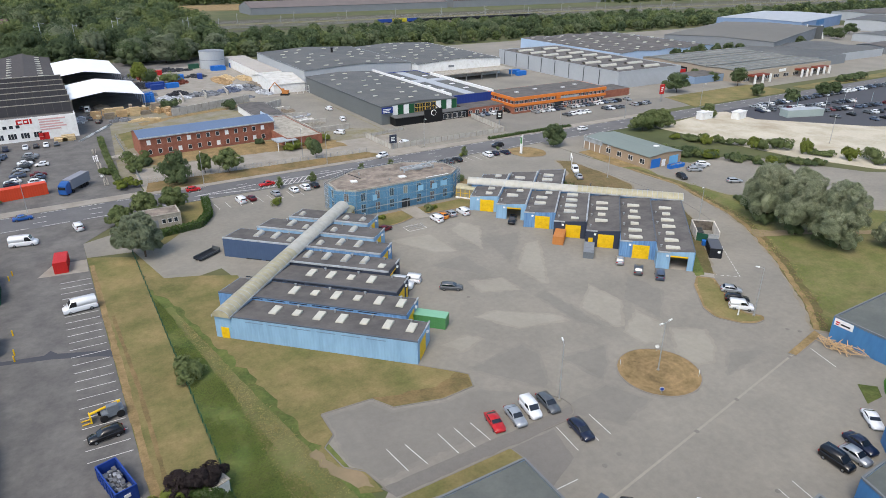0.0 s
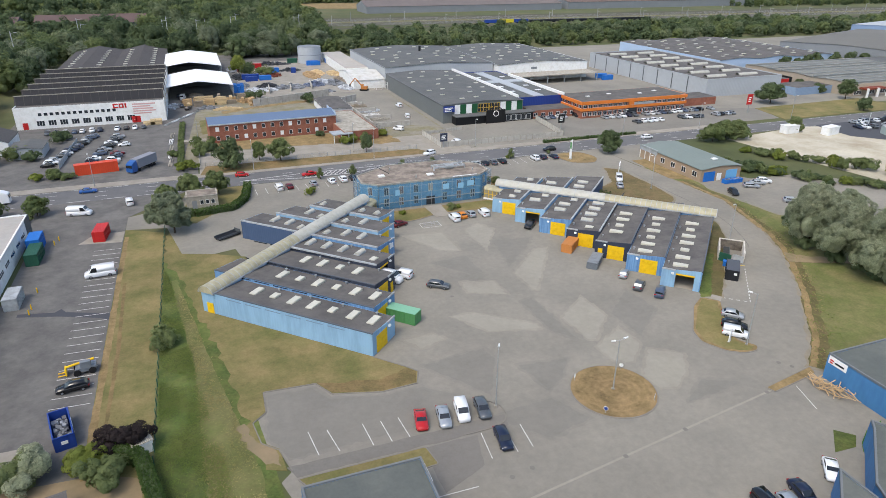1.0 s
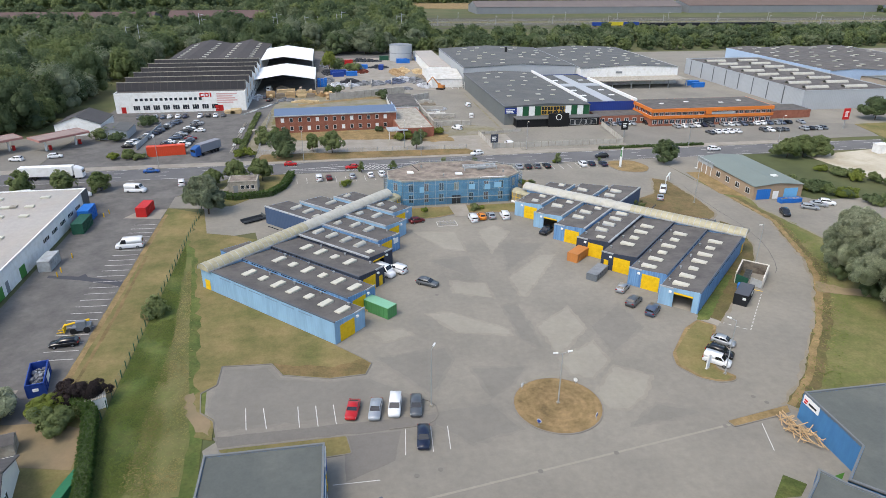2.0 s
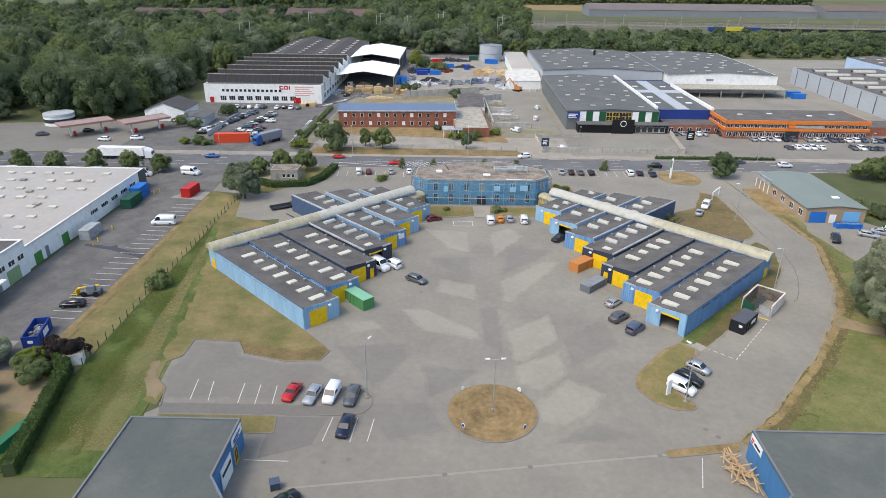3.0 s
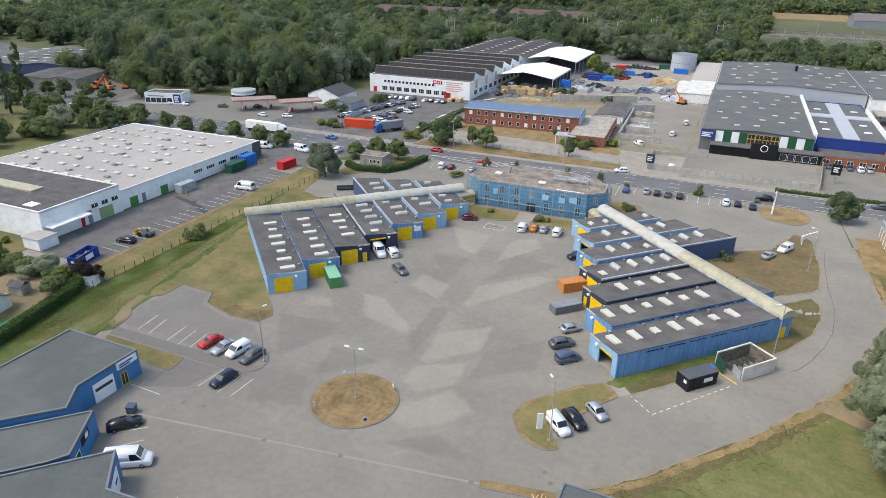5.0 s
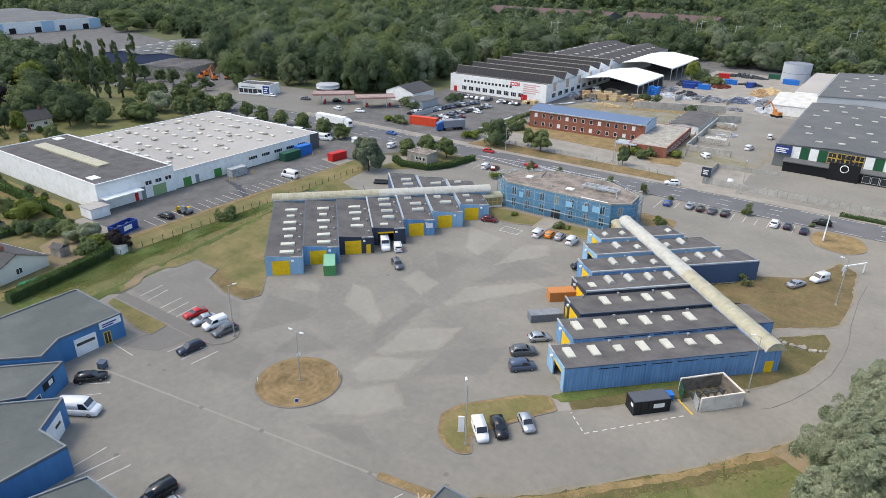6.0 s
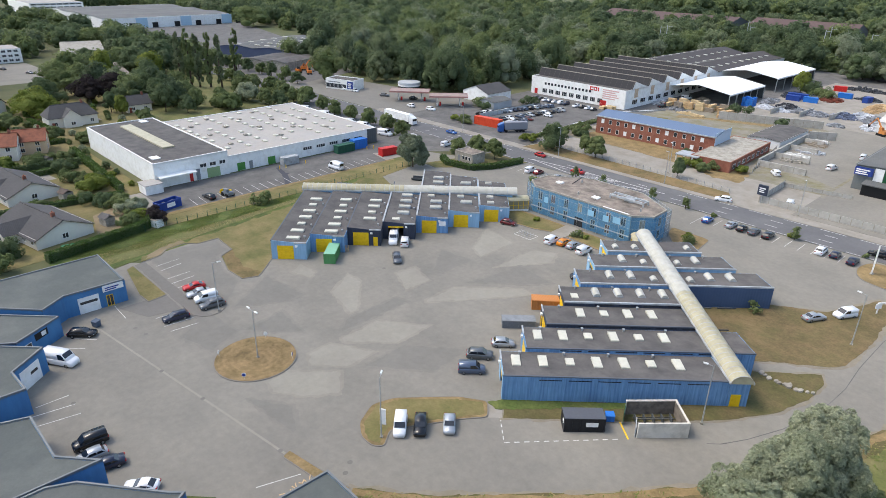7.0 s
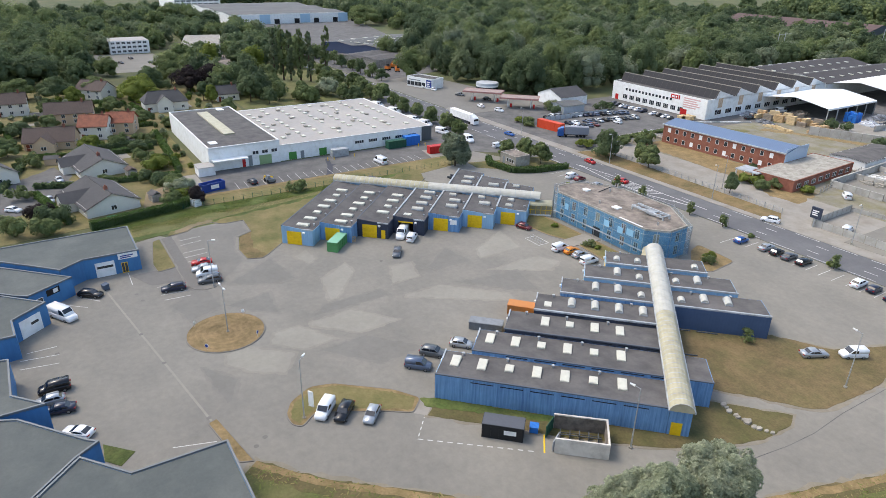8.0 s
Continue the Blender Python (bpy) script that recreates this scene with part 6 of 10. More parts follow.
# ---- fuel station and small buildings by the road ----
def canopy(x, y, w, d, rz):
    o = thing("fuel_canopy", x, y, rz, "fuel station canopy with a red edge on columns", "canopy", "fuel canopies")
    part("deck", Geo().box(-w / 2, -d / 2, 4.2, w / 2, d / 2, 4.8), surf("dull_pink_grey_deck", (150, 132, 126), 0.8, var=0.14, big=0.2, fine=0.8), o)
    part("edge", ring([(-w / 2 - 0.1, -d / 2 - 0.1), (w / 2 + 0.1, -d / 2 - 0.1), (w / 2 + 0.1, d / 2 + 0.1), (-w / 2 - 0.1, d / 2 + 0.1)], 0.14, 4.2, 4.9), surf("faded_red_edge", (168, 124, 116), 0.7, var=0.12), o, "faded red edge")
    for i in (-1, 1):
        part("column", Geo().box(i * w * 0.3 - 0.25, -0.25, 0, i * w * 0.3 + 0.25, 0.25, 4.2), M_WHITE, o)
        part("pump", Geo().box(i * w * 0.3 + 1.0, -0.4, 0, i * w * 0.3 + 1.8, 0.4, 1.7), M_RED, o)


canopy(-145.2, 213.3, 18, 8, 42)
canopy(-125.4, 219, 17, 8, 46)
kiosk = thing("round_kiosk", -164, 229, 0, "round pale kiosk of the fuel station", "kiosk")
part("wall", Geo().tube((0, 0, 0), (0, 0, 3.4), 5.6, n=20), M_WHITE, kiosk)
part("roof", Geo().tube((0, 0, 3.4), (0, 0, 4.4), 5.75, 5.6, n=20), M_PALEGREY, kiosk)
part("window_band", Geo().tube((0, 0, 1.2), (0, 0, 2.6), 5.64, n=20, caps=False), M_GLASS, kiosk)
gs, wall, roof = hall("garage_shop", -198, 203.5, -181, 212.5, 4.6, M_WHITE, M_ROOF, "white garage shop with a dark roof and blue sign", parapet=0.35, category="shop", rz=18)
for k in range(5):
    window(wall, (-8.2 + 2.5 * k, -4.5), (-6.0 + 2.5 * k, -4.5), 0.8, 2.7, panes=2, frame_mat=M_DGREY)
panel("sign_board", wall, (4.8, -4.5), (8.2, -4.5), 0.8, 4.4, BLUES["royal"], 0.12, "blue sign board")
bars("lettering", wall, (5.3, -4.62), (7.7, -4.62), 1.2, 4.0, 3, M_WHITE, 0.06)
bars("lettering", wall, (-7.0, -4.5), (1.5, -4.5), 3.3, 4.1, 1, M_GREY, 0.08)
hall("grey_gabled_house", -133, 236, -117, 252, 4.2, M_WHITE, M_GREYTILE, "low white building with a grey gabled roof", 3.0, "y", category="house")
hall("grey_shed", -116, 228, -106, 240, 3.2, M_PALEGREY, M_GREYROOF, "small grey shed beside the factory", 0.8, "y", category="shed")
tr, wall, roof = hall("transformer_house", -62.0, 160.8, -54.0, 166.6, 3.2, M_CONCRETE, M_ROOF_B, "small flat-roofed transformer house behind a hedge", parapet=0.25, category="outbuilding")
panel("door", wall, (-2.6, -2.9), (-1.4, -2.9), 0.05, 2.2, M_GREY)
for k in range(3):
    window(wall, (-0.6 + 1.4 * k, -2.9), (0.4 + 1.4 * k, -2.9), 1.2, 2.3)


# ---- plants ----
def crown_cloud(rng, n, size, lobes, flat=0.3, boughs=8, slim=1.0, lump=1.0, tumble=0.24):
    """n leaf clumps over the skins of rounded boughs, which stand out from the larger lobes with gaps between them."""
    c = np.array([l[:3] for l in lobes])
    r = np.array([l[3:] for l in lobes])
    m = len(lobes) * boughs
    own = np.repeat(np.arange(len(lobes)), boughs)
    out = rng.normal(size=(m, 3))
    out[:, 2] = np.where(out[:, 2] < -0.35, -out[:, 2], out[:, 2])
    out /= np.linalg.norm(out, axis=1)[:, None]
    bc = c[own] + out * r[own] * (0.6 + 0.4 * rng.random(m))[:, None]
    br = r[own] * ((0.36 + 0.26 * rng.random(m)) * (8 / boughs) ** 0.4 * lump)[:, None]
    area = br[:, 0] * br[:, 2]
    pick = rng.choice(m, n, p=area / area.sum())
    d = rng.normal(size=(n, 3)) + out[pick] * 0.9
    d[:, 2] += 0.25
    d /= np.linalg.norm(d, axis=1)[:, None]
    depth = 1.0 - 0.3 * rng.random(n) ** 2 + 0.1 * rng.random(n) ** 6
    p = bc[pick] + d * br[pick] * depth[:, None]
    nrm = d + out[pick] * 0.25 + rng.normal(size=(n, 3)) * tumble
    nrm[:, 2] += 0.15
    nrm /= np.linalg.norm(nrm, axis=1)[:, None]
    t = np.cross(nrm, rng.normal(size=(n, 3)))
    t /= np.linalg.norm(t, axis=1)[:, None]
    b = np.cross(nrm, t)
    s = size * 1.25 * (0.5 + 0.9 * rng.random(n))[:, None]
    k = [t * s * 0.5 * slim, b * s * 0.5 / slim]
    bend = nrm * s * flat * (rng.random(n)[:, None] - 0.4)
    v = np.stack([p - k[0] - k[1] * 0.7, p + k[0] - k[1] * 0.4 + bend, p - k[0] * 0.2 + k[1]], axis=1)
    return v.reshape(-1, 3)


def crown_core(lobes, f=0.86):
    """The dense inside of a crown: a faceted ellipsoid in each lobe, as loose triangles."""
    rows, seg = 5, 9
    ring_at = lambda i: [(math.sin(math.pi * i / rows) * math.cos(2 * math.pi * (j + 0.5 * (i % 2)) / seg), math.sin(math.pi * i / rows) * math.sin(2 * math.pi * (j + 0.5 * (i % 2)) / seg), math.cos(math.pi * i / rows)) for j in range(seg)]
    tri = []
    for i in range(rows):
        a, b = ring_at(i), ring_at(i + 1)
        for j in range(seg):
            k = (j + 1) % seg
            if i > 0:
                tri.append((a[j], b[j], a[k]))
            if i < rows - 1:
                tri.append((a[k], b[j], b[k]))
    unit = np.array(tri).reshape(-1, 3)
    return np.concatenate([unit * np.array(l[3:]) * f + np.array(l[:3]) for l in lobes])


def lobes_for(rng, kind, r, h, low=0.26):
    """Lobes (x, y, z, rx, ry, rz) of a crown of radius r whose top is at h."""
    if kind == "poplar":
        return [(0.25 * rng.normal(), 0.25 * rng.normal(), h * (0.13 + 0.15 * i), r * (1 - 0.13 * abs(i - 2)), r * (1 - 0.13 * abs(i - 2)), h * 0.14) for i in range(6)]
    if kind == "bush":
        return [(r * 0.45 * rng.normal(), r * 0.45 * rng.normal(), h * (0.35 + 0.2 * rng.random()), r * 0.6, r * 0.6, h * 0.42) for i in range(4)]
    out = [(0, 0, h * 0.52, r * 0.72, r * 0.72, h * 0.36)]
    n = 8
    for i in range(n):
        a = 2 * math.pi * (i + rng.random() * 0.9) / n
        q = r * (0.45 + 0.3 * rng.random())
        k = 0.65 + 0.7 * rng.random()
        out.append((q * math.cos(a), q * math.sin(a), h * (low + 0.34 * rng.random()), r * 0.44 * k, r * 0.44 * k, h * 0.2 * k))
    for i in range(4):
        a = 2 * math.pi * (i + rng.random()) / 4
        k = 0.75 + 0.5 * rng.random()
        out.append((r * 0.3 * math.cos(a), r * 0.3 * math.sin(a), h * (0.66 + 0.16 * rng.random()), r * 0.38 * k, r * 0.38 * k, h * 0.15 * k))
    return out


def tris_for(n):
    return np.arange(n * 3, dtype=np.int32).reshape(n, 3)


def quads_for(n):
    return np.arange(n * 4, dtype=np.int32).reshape(n, 4)


def tree(kind, x, y, h, r, mat, label, group="", n=900, size=0.6, name="tree", seed=None, z=0.0, slim=1.0):
    rng = np.random.default_rng(seed if seed is not None else int(abs(x * 13 + y * 7)) + 5)
    t = thing(name, x, y, 0, label, name if name != "tree" else "tree", group, z)
    lobes = lobes_for(rng, kind, r, h, 0.14 if mat is L_WILLOW else 0.2)
    if n < 9000:
        n, size = int(n * 1.6), size * 0.8
    v = crown_cloud(rng, n, size, lobes, boughs=44 if n > 50000 else 20 if n > 20000 else 9, slim=slim, lump=0.7 if kind == "poplar" else 1.0, tumble=0.6 if n > 20000 else 0.26)
    if kind == "bush":
        v[:, 2] -= v[:, 2].min() + 0.03
    if kind != "bush":
        g = Geo()
        base = max(0.12, h * 0.022)
        bend = Vector((rng.normal() * 0.02 * h, rng.normal() * 0.02 * h, h * 0.45))
        g.tube((0, 0, -0.1), bend, base, base * 0.6, 7, caps=False)
        for l in lobes[1:6]:
            g.tube(bend * 0.75, (l[0] * 0.8, l[1] * 0.8, l[2]), base * 0.45, base * 0.12, 5, caps=False)
        g.tube(bend, (bend.x, bend.y, h * 0.8), base * 0.55, base * 0.1, 5, caps=False)
        part("trunk", g, M_BARK, t)
    if kind != "poplar":
        v = np.concatenate([v, crown_core(lobes, 0.6)])
    part("crown", raw_mesh("crown", v, tris_for(len(v) // 3), [mat]), None, t)
    return t


def hedge(name, path, w, h, label, mat=None, dens=16.0, size=0.3, seed=3):
    """A clipped hedge along a line: leaf clumps over a box-like form."""
    rng = np.random.default_rng(seed)
    t = thing(name, path[0][0], path[0][1], 0, label, "hedge")
    vs = []
    core = Geo()
    for a, b in zip(path, path[1:]):
        a, b = np.array(a) - path[0], np.array(b) - path[0]
        d = np.linalg.norm(b - a)
        e = (b - a) / d
        nn = np.array((-e[1], e[0]))
        q = [a - nn * w * 0.4, b - nn * w * 0.4, b + nn * w * 0.4, a + nn * w * 0.4]
        core.prism(ccw([tuple(k) for k in q]), 0, h * 0.9)
        n = int(d * (w + 2 * h) * dens)
        s, o, z = rng.random(n) * d, (rng.random(n) - 0.5) * w, rng.random(n) * h
        face = rng.integers(0, 3, n)
        o = np.where(face == 0, -w / 2, np.where(face == 1, w / 2, o)) + rng.normal(size=n) * 0.08
        z = np.where(face == 2, h, z) + rng.normal(size=n) * 0.08
        p = np.column_stack([a[0] + e[0] * s + nn[0] * o, a[1] + e[1] * s + nn[1] * o, z])
        k1, k2 = rng.normal(size=(n, 3)) * size * 0.4, rng.normal(size=(n, 3)) * size * 0.4
        vs.append(np.stack([p - k1, p - k2, p + k1, p + k2], axis=1).reshape(-1, 3))
    v = np.concatenate(vs)
    part("hedge_core", core, L_DARK, t)
    part("foliage", raw_mesh("foliage", v, quads_for(len(v) // 4), [mat or L_HEDGE]), None, t)
    return t


def woods(name, areas, label, spacing, height, seed, mats, clumps=110, size=1.7, avoid=(), girth=0.62):
    """A far wood as one mass: many crowns, each a lobed cloud of leaf clumps."""
    rng = np.random.default_rng(seed)
    stock = []
    for k in range(12):
        lo = [(0, 0, 1.15, 0.62, 0.62, 0.72)]
        for i in range(9):
            w, q = 2 * math.pi * (i * 0.382 + 0.1 * rng.random()), 0.62 * math.sqrt((i + 0.6) / 9)
            e = 0.3 + 0.13 * rng.random()
            lo.append((q * math.cos(w), q * math.sin(w), 1.78 - 0.95 * q * q - 0.35 * rng.random(), e, e, e * 1.15))
        for i in range(6):
            w = 2 * math.pi * (i + 0.7 * rng.random()) / 6
            lo.append((0.66 * math.cos(w), 0.66 * math.sin(w), 0.75 + 0.35 * rng.random(), 0.34, 0.34, 0.42))
        for i in range(5):
            w = 2 * math.pi * (i + 0.7 * rng.random()) / 5
            lo.append((0.6 * math.cos(w), 0.6 * math.sin(w), 0.3 + 0.2 * rng.random(), 0.34, 0.34, 0.36))
        c = crown_cloud(rng, clumps, 1.0, lo, boughs=5, lump=0.9).reshape(-1, 3, 3)
        mid = c.mean(axis=1, keepdims=True)
        stock.append((mid, c - mid, crown_core(lo, 0.7)))
    vs, idx = [], []
    for x0, y0, x1, y1 in areas:
        nx, ny = max(1, int((x1 - x0) / spacing)), max(1, int((y1 - y0) / spacing))
        for i in range(nx):
            for j in range(ny):
                x = x0 + (i + 0.15 + 0.7 * rng.random()) * (x1 - x0) / nx
                y = y0 + (j + 0.15 + 0.7 * rng.random()) * (y1 - y0) / ny
                if any(a <= x <= c and b <= y <= d for a, b, c, d in avoid):
                    continue
                h = height * (0.66 + 0.62 * rng.random() ** 1.3)
                r = min(spacing * girth * (0.75 + 0.55 * rng.random()), h * 0.55)
                mid, off, core = stock[rng.integers(0, len(stock))]
                w = rng.random() * 6.283
                rot = np.array([[math.cos(w), -math.sin(w), 0], [math.sin(w), math.cos(w), 0], [0, 0, 1]])
                m = (mid @ rot.T) * np.array([r, r, h / 2.2])
                o = (off @ rot.T) * size * (0.8 + 0.4 * rng.random())
                vs.append((m + o + np.array([x, y, 0])).reshape(-1, 3))
                vs.append((core @ rot.T) * np.array([r, r, h / 2.2]) + np.array([x, y, 0]))
                idx.append(np.full(clumps + len(core) // 3, rng.integers(0, len(mats))))
    v = np.concatenate(vs)
    ob = part(name, raw_mesh(name, v, tris_for(len(v) // 3), mats, np.concatenate(idx)), None)
    return tagged(ob, label, "woods", kind="stuff")


AVOID = [(-137, 262, -34, 456), (-34, 300, 34, 445), (30, 300, 640, 440), (-205, 196, -112, 231), (-172, 221, -156, 237), (-137, 230, -110, 258), (-335, 636, -85, 704), (-110, 190, -20, 300)]
MIXED = [L_OAK, L_DARK, L_DEEP, L_DARK, L_OAK, L_DEEP, L_SAGE]
woods("woods", [(-300, 232, -138, 330)], "edge of a dense mixed wood behind the fuel station", 14.0, 18.5, 11, MIXED + [L_SAGE, L_SILVER], 4200, 0.5, AVOID)
woods("woods", [(-420, 330, -132, 480), (-132, 446, 40, 560)], "dense mixed broadleaf wood behind the factory", 15.0, 16.5, 21, MIXED + [L_SILVER], 1700, 0.75, AVOID)
woods("woods", [(-700, 480, -130, 760), (-700, 340, -420, 480), (-130, 560, 60, 640), (-130, 690, 70, 880)], "far broadleaf wood", 17.0, 15.5, 12, MIXED, 480, 1.4, AVOID + [(-260, 640, 1300, 700)])
woods("woods", [(30, 446, 560, 560)], "belt of trees and scrub behind the warehouses", 12.0, 9.5, 13, MIXED, 340, 1.0)
woods("woods", [(-480, 880, 75, 1180), (75, 1010, 520, 1180)], "wooded slope beyond the railway", 19.0, 17.0, 14, [L_DARK, L_DEEP, L_OAK], 120, 2.8)
woods("woods", [(420, 460, 1300, 540), (700, 760, 1500, 1000)], "far tree belt", 17.0, 10.0, 15, [L_DARK, L_DEEP, L_OAK], 90, 2.4)
TOWN = [(-378, 72, -306, 112), (-545, 200, -345, 320), (-360, 205, -250, 300), (-240, 10, -140, 110), (-300, 170, -215, 192), (-415, 122, -333, 158), (-402, 82, -376, 110), (-300, 72, -246, 100), (-262, 125, -196, 182)]
woods("woods", [(-640, -90, -262, 66)], "dark wood to the west beyond the houses", 15.0, 18.0, 16, [L_OAK, L_DARK, L_DEEP, L_DARK], 1100, 0.9, TOWN)
woods("woods", [(-300, 66, -212, 172), (-262, -60, -150, 8)], "scattered garden trees west of the warehouse", 15.5, 12.5, 17, [L_OAK, L_DARK, L_YELLOW, L_DEEP, L_SAGE], 3200, 0.5, TOWN, 0.5)
woods("woods", [(-700, 66, -300, 205), (-430, 190, -300, 240), (-470, 318, -300, 345), (-900, 205, -700, 420), (-700, 330, -540, 480)], "trees round the far works and offices", 17.0, 13.0, 18, MIXED, 600, 1.1, TOWN + [(-800, 185, -530, 330)])

# single trees
for x, y, h, r in ((-24, 455, 17, 9.5), (-6, 452, 18, 10.0), (9, 456, 14, 7.5)):
    tree("oak", x, y, h, r, L_SILVER, "broad silver-green tree behind the scrap yard", "silver trees", 7000, 0.7)
tree("oak", -31.5, 380, 12, 4.5, L_YELLOW, "tall yellow-green tree beside the white tent", n=4200, size=0.5)
for x, y, h, r, m in ((-115.8, 229.5, 5.0, 4.2, L_OAK), (-110, 226, 3.0, 2.6, L_DARK), (-103.6, 250, 4.2, 3.4, L_DARK), (-99.6, 203.2, 3.4, 3.0, L_OAK), (-103.5, 201.5, 2.2, 2.0, L_YELLOW), (-96, 200.5, 2.0, 2.4, L_OAK), (-62, 199.5, 2.4, 2.6, L_YELLOW), (-66, 216, 2.0, 2.2, L_OAK)):
    tree("bush", x, y, h, r, m, "rough shrub beside the fuel station forecourt", "forecourt shrubs", 1600, 0.4, name="shrub")
tree("oak", -65.0, 145.0, 11.0, 4.8, L_SILVER, "large silver-green willow beside the drain", n=26000, size=0.38, slim=1.4)
for x, y, h, r, m in ((-48.6, 195.6, 9.8, 4.4, L_DARK), (-39.1, 201.5, 6.8, 2.5, L_OAK), (-32.6, 198.4, 7.8, 3.5, L_OAK), (-3.5, 199.8, 6.5, 1.8, L_DARK)):
    tree("oak", x, y, h, r, m, "dark roadside tree by the brick building", "roadside trees", 3200, 0.5)
for x, y, h, r in ((-61, 170.5, 7.0, 3.2), (-53.5, 171.0, 7, 3.3), (-67.5, 167.5, 5.5, 2.6)):
    tree("oak", x, y, h, r, L_OAK, "round-headed tree beside the transformer house", "roadside trees", 2600, 0.5)
for i in range(9):
    tree("oak", -98 - 11.2 * i + (i % 3), 168.5 + (i % 2), 6.0 + 0.5 * (i % 3), 2.9, L_OAK, "clipped round street tree along the car park", "street trees", 1700, 0.55)
for x, y in ((-170, 173), (-185, 170), (-200, 173), (-212, 169)):
    tree("oak", x, y, 8, 4.2, L_OAK, "bushy tree behind the pale warehouse", "trees behind the warehouse", 2200, 0.7)
tree("bush", -67.0, 92.5, 3.6, 2.3, L_OAK, "round bush on the fence line", n=900, size=0.4, name="bush")
for x, y, h, r, m in ((-192, 118, 12, 5.0, L_DARK), (-199, 124, 13, 5.5, L_DEEP), (-208, 121, 12, 5.0, L_DARK), (-184, 124, 8, 3.4, L_DARK), (-191, 131, 9, 3.8, L_OAK), (-214, 128, 13, 5.6, L_DEEP), (-222, 120, 14, 6.0, L_DARK), (-221, 136, 12, 5.0, L_OAK), (-230, 128, 14, 6.0, L_DEEP), (-246, 132, 15, 6.5, L_DARK), (-172, 160, 7, 3.4, L_DARK), (-180, 158, 7, 3.2, L_OAK), (-222, 168, 9, 4.4, L_DARK), (-210, 162, 9, 4.4, L_OAK)):
    tree("oak", x, y, h, r, m, "dark garden tree behind the pale warehouse", "trees behind the warehouse", 3600, 0.45)
# the big willows east of the loop road
for x, y, h, r, n, size in ((73.6, 86.8, 16.8, 6.0, 90000, 0.2), (72.2, 77.6, 16.8, 6.4, 105000, 0.2), (73.4, 68.6, 16.4, 6.2, 70000, 0.24), (84.5, 60.0, 14.0, 5.4, 21000, 0.46), (93, 52, 13.5, 5.4, 20500, 0.5)):
    tree("oak", x, y, h, r, L_WILLOW, "large grey-green willow beside the loop road", "willows", n, size, slim=1.5)
for x, y, h, r in ((71.6, 86.0, 3.6, 2.2), (70.8, 77.2, 3.8, 2.4), (72.8, 70.6, 3.2, 2.0), (77.5, 93.0, 2.2, 1.6), (79.8, 96.2, 1.8, 1.5), (81.4, 99.6, 1.5, 1.3)):
    tree("bush", x, y, h, r, L_DARK, "low suckering shrub under the willows", "willow shrubs", 2600, 0.26, name="shrub")
for x, y in ((74.8, 170.6),):
    tree("oak", x, y, 8.0, 3.8, L_DARK, "dark roadside tree beside the forecourt", "roadside trees", 2600, 0.5)
for x, y, h, r in ((119.5, 170.5, 7, 4.2), (126, 171.2, 7.5, 4.4), (132, 171.8, 7, 4.0), (162, 173.2, 6, 3.0)):
    tree("oak", x, y, h, r, L_OAK, "dense dark shrub tree beside the road", "roadside trees", 3000, 0.6)
for x, y, h, r in ((179, 218, 10, 6.2),):
    tree("oak", x + 16, y, h, r, L_DARK, "dark tree beside the beige building", "roadside trees", 3000, 0.7)
rs = random.Random(15)
for i in range(18):
    x, y = 118 + i * 2.5 + rs.uniform(-3, 3), 158 - i * 4.2 + rs.uniform(-2.5, 2.5)
    tree("bush", x, y, rs.choice((1.6, 2.2, 3.0, 4.2, 5.2)), rs.uniform(1.6, 3.6), L_OAK if i % 3 else L_YELLOW, "self-sown shrub along the gravel lot", "shrubs", 1000, 0.55, name="shrub")
for i, (x, y, h, r) in enumerate(((-239.5, 150.5, 27, 4.0), (-236.5, 153.5, 25, 3.6), (-233, 157.5, 26, 3.6), (-229, 161.5, 25, 3.6), (-238, 174, 26, 4.2), (-243, 147, 26, 4.0))):
    tree("poplar", x, y, h, r * 0.62, L_SAGE if i % 2 else L_OAK, "tall narrow poplar in a row", "poplars", 6500, 0.5)
hedge("clipped_hedge", [(-65.5, 158.5), (-60, 155.2), (-50.5, 156.8), (-47.0, 163.0), (-45.2, 175)], 1.8, 1.7, "clipped green hedge round the transformer house")
hedge("clipped_hedge", [(60, 190.0), (72, 190.2), (100, 190.2)], 1.2, 0.9, "low clipped hedge along the pavement")


# ---- vehicles ----
PAINTS = {
    "white": surf("white_car_paint", (228, 229, 230), 0.3, var=0.02, clear=0.6),
    "black": surf("black_car_paint", (22, 23, 26), 0.25, var=0.03, clear=0.6),
    "grey": surf("grey_car_paint", (92, 96, 100), 0.3, metal=0.3, var=0.03, clear=0.6),
    "silver": surf("silver_car_paint", (168, 172, 176), 0.3, metal=0.4, var=0.03, clear=0.6),
    "red": surf("red_car_paint", (178, 28, 30), 0.3, var=0.03, clear=0.6),
    "maroon": surf("dark_red_car_paint", (96, 22, 28), 0.3, var=0.03, clear=0.6),
    "blue": surf("blue_car_paint", (34, 84, 150), 0.3, var=0.03, clear=0.6),
    "navy": surf("navy_car_paint", (24, 32, 54), 0.3, var=0.03, clear=0.6),
    "slate": surf("slate_blue_car_paint", (84, 96, 116), 0.3, metal=0.3, var=0.03, clear=0.6),
    "orange": surf("orange_car_paint", (214, 132, 40), 0.35, var=0.03, clear=0.5),
    "lime": surf("lime_car_paint", (170, 180, 40), 0.35, var=0.03, clear=0.5),
}
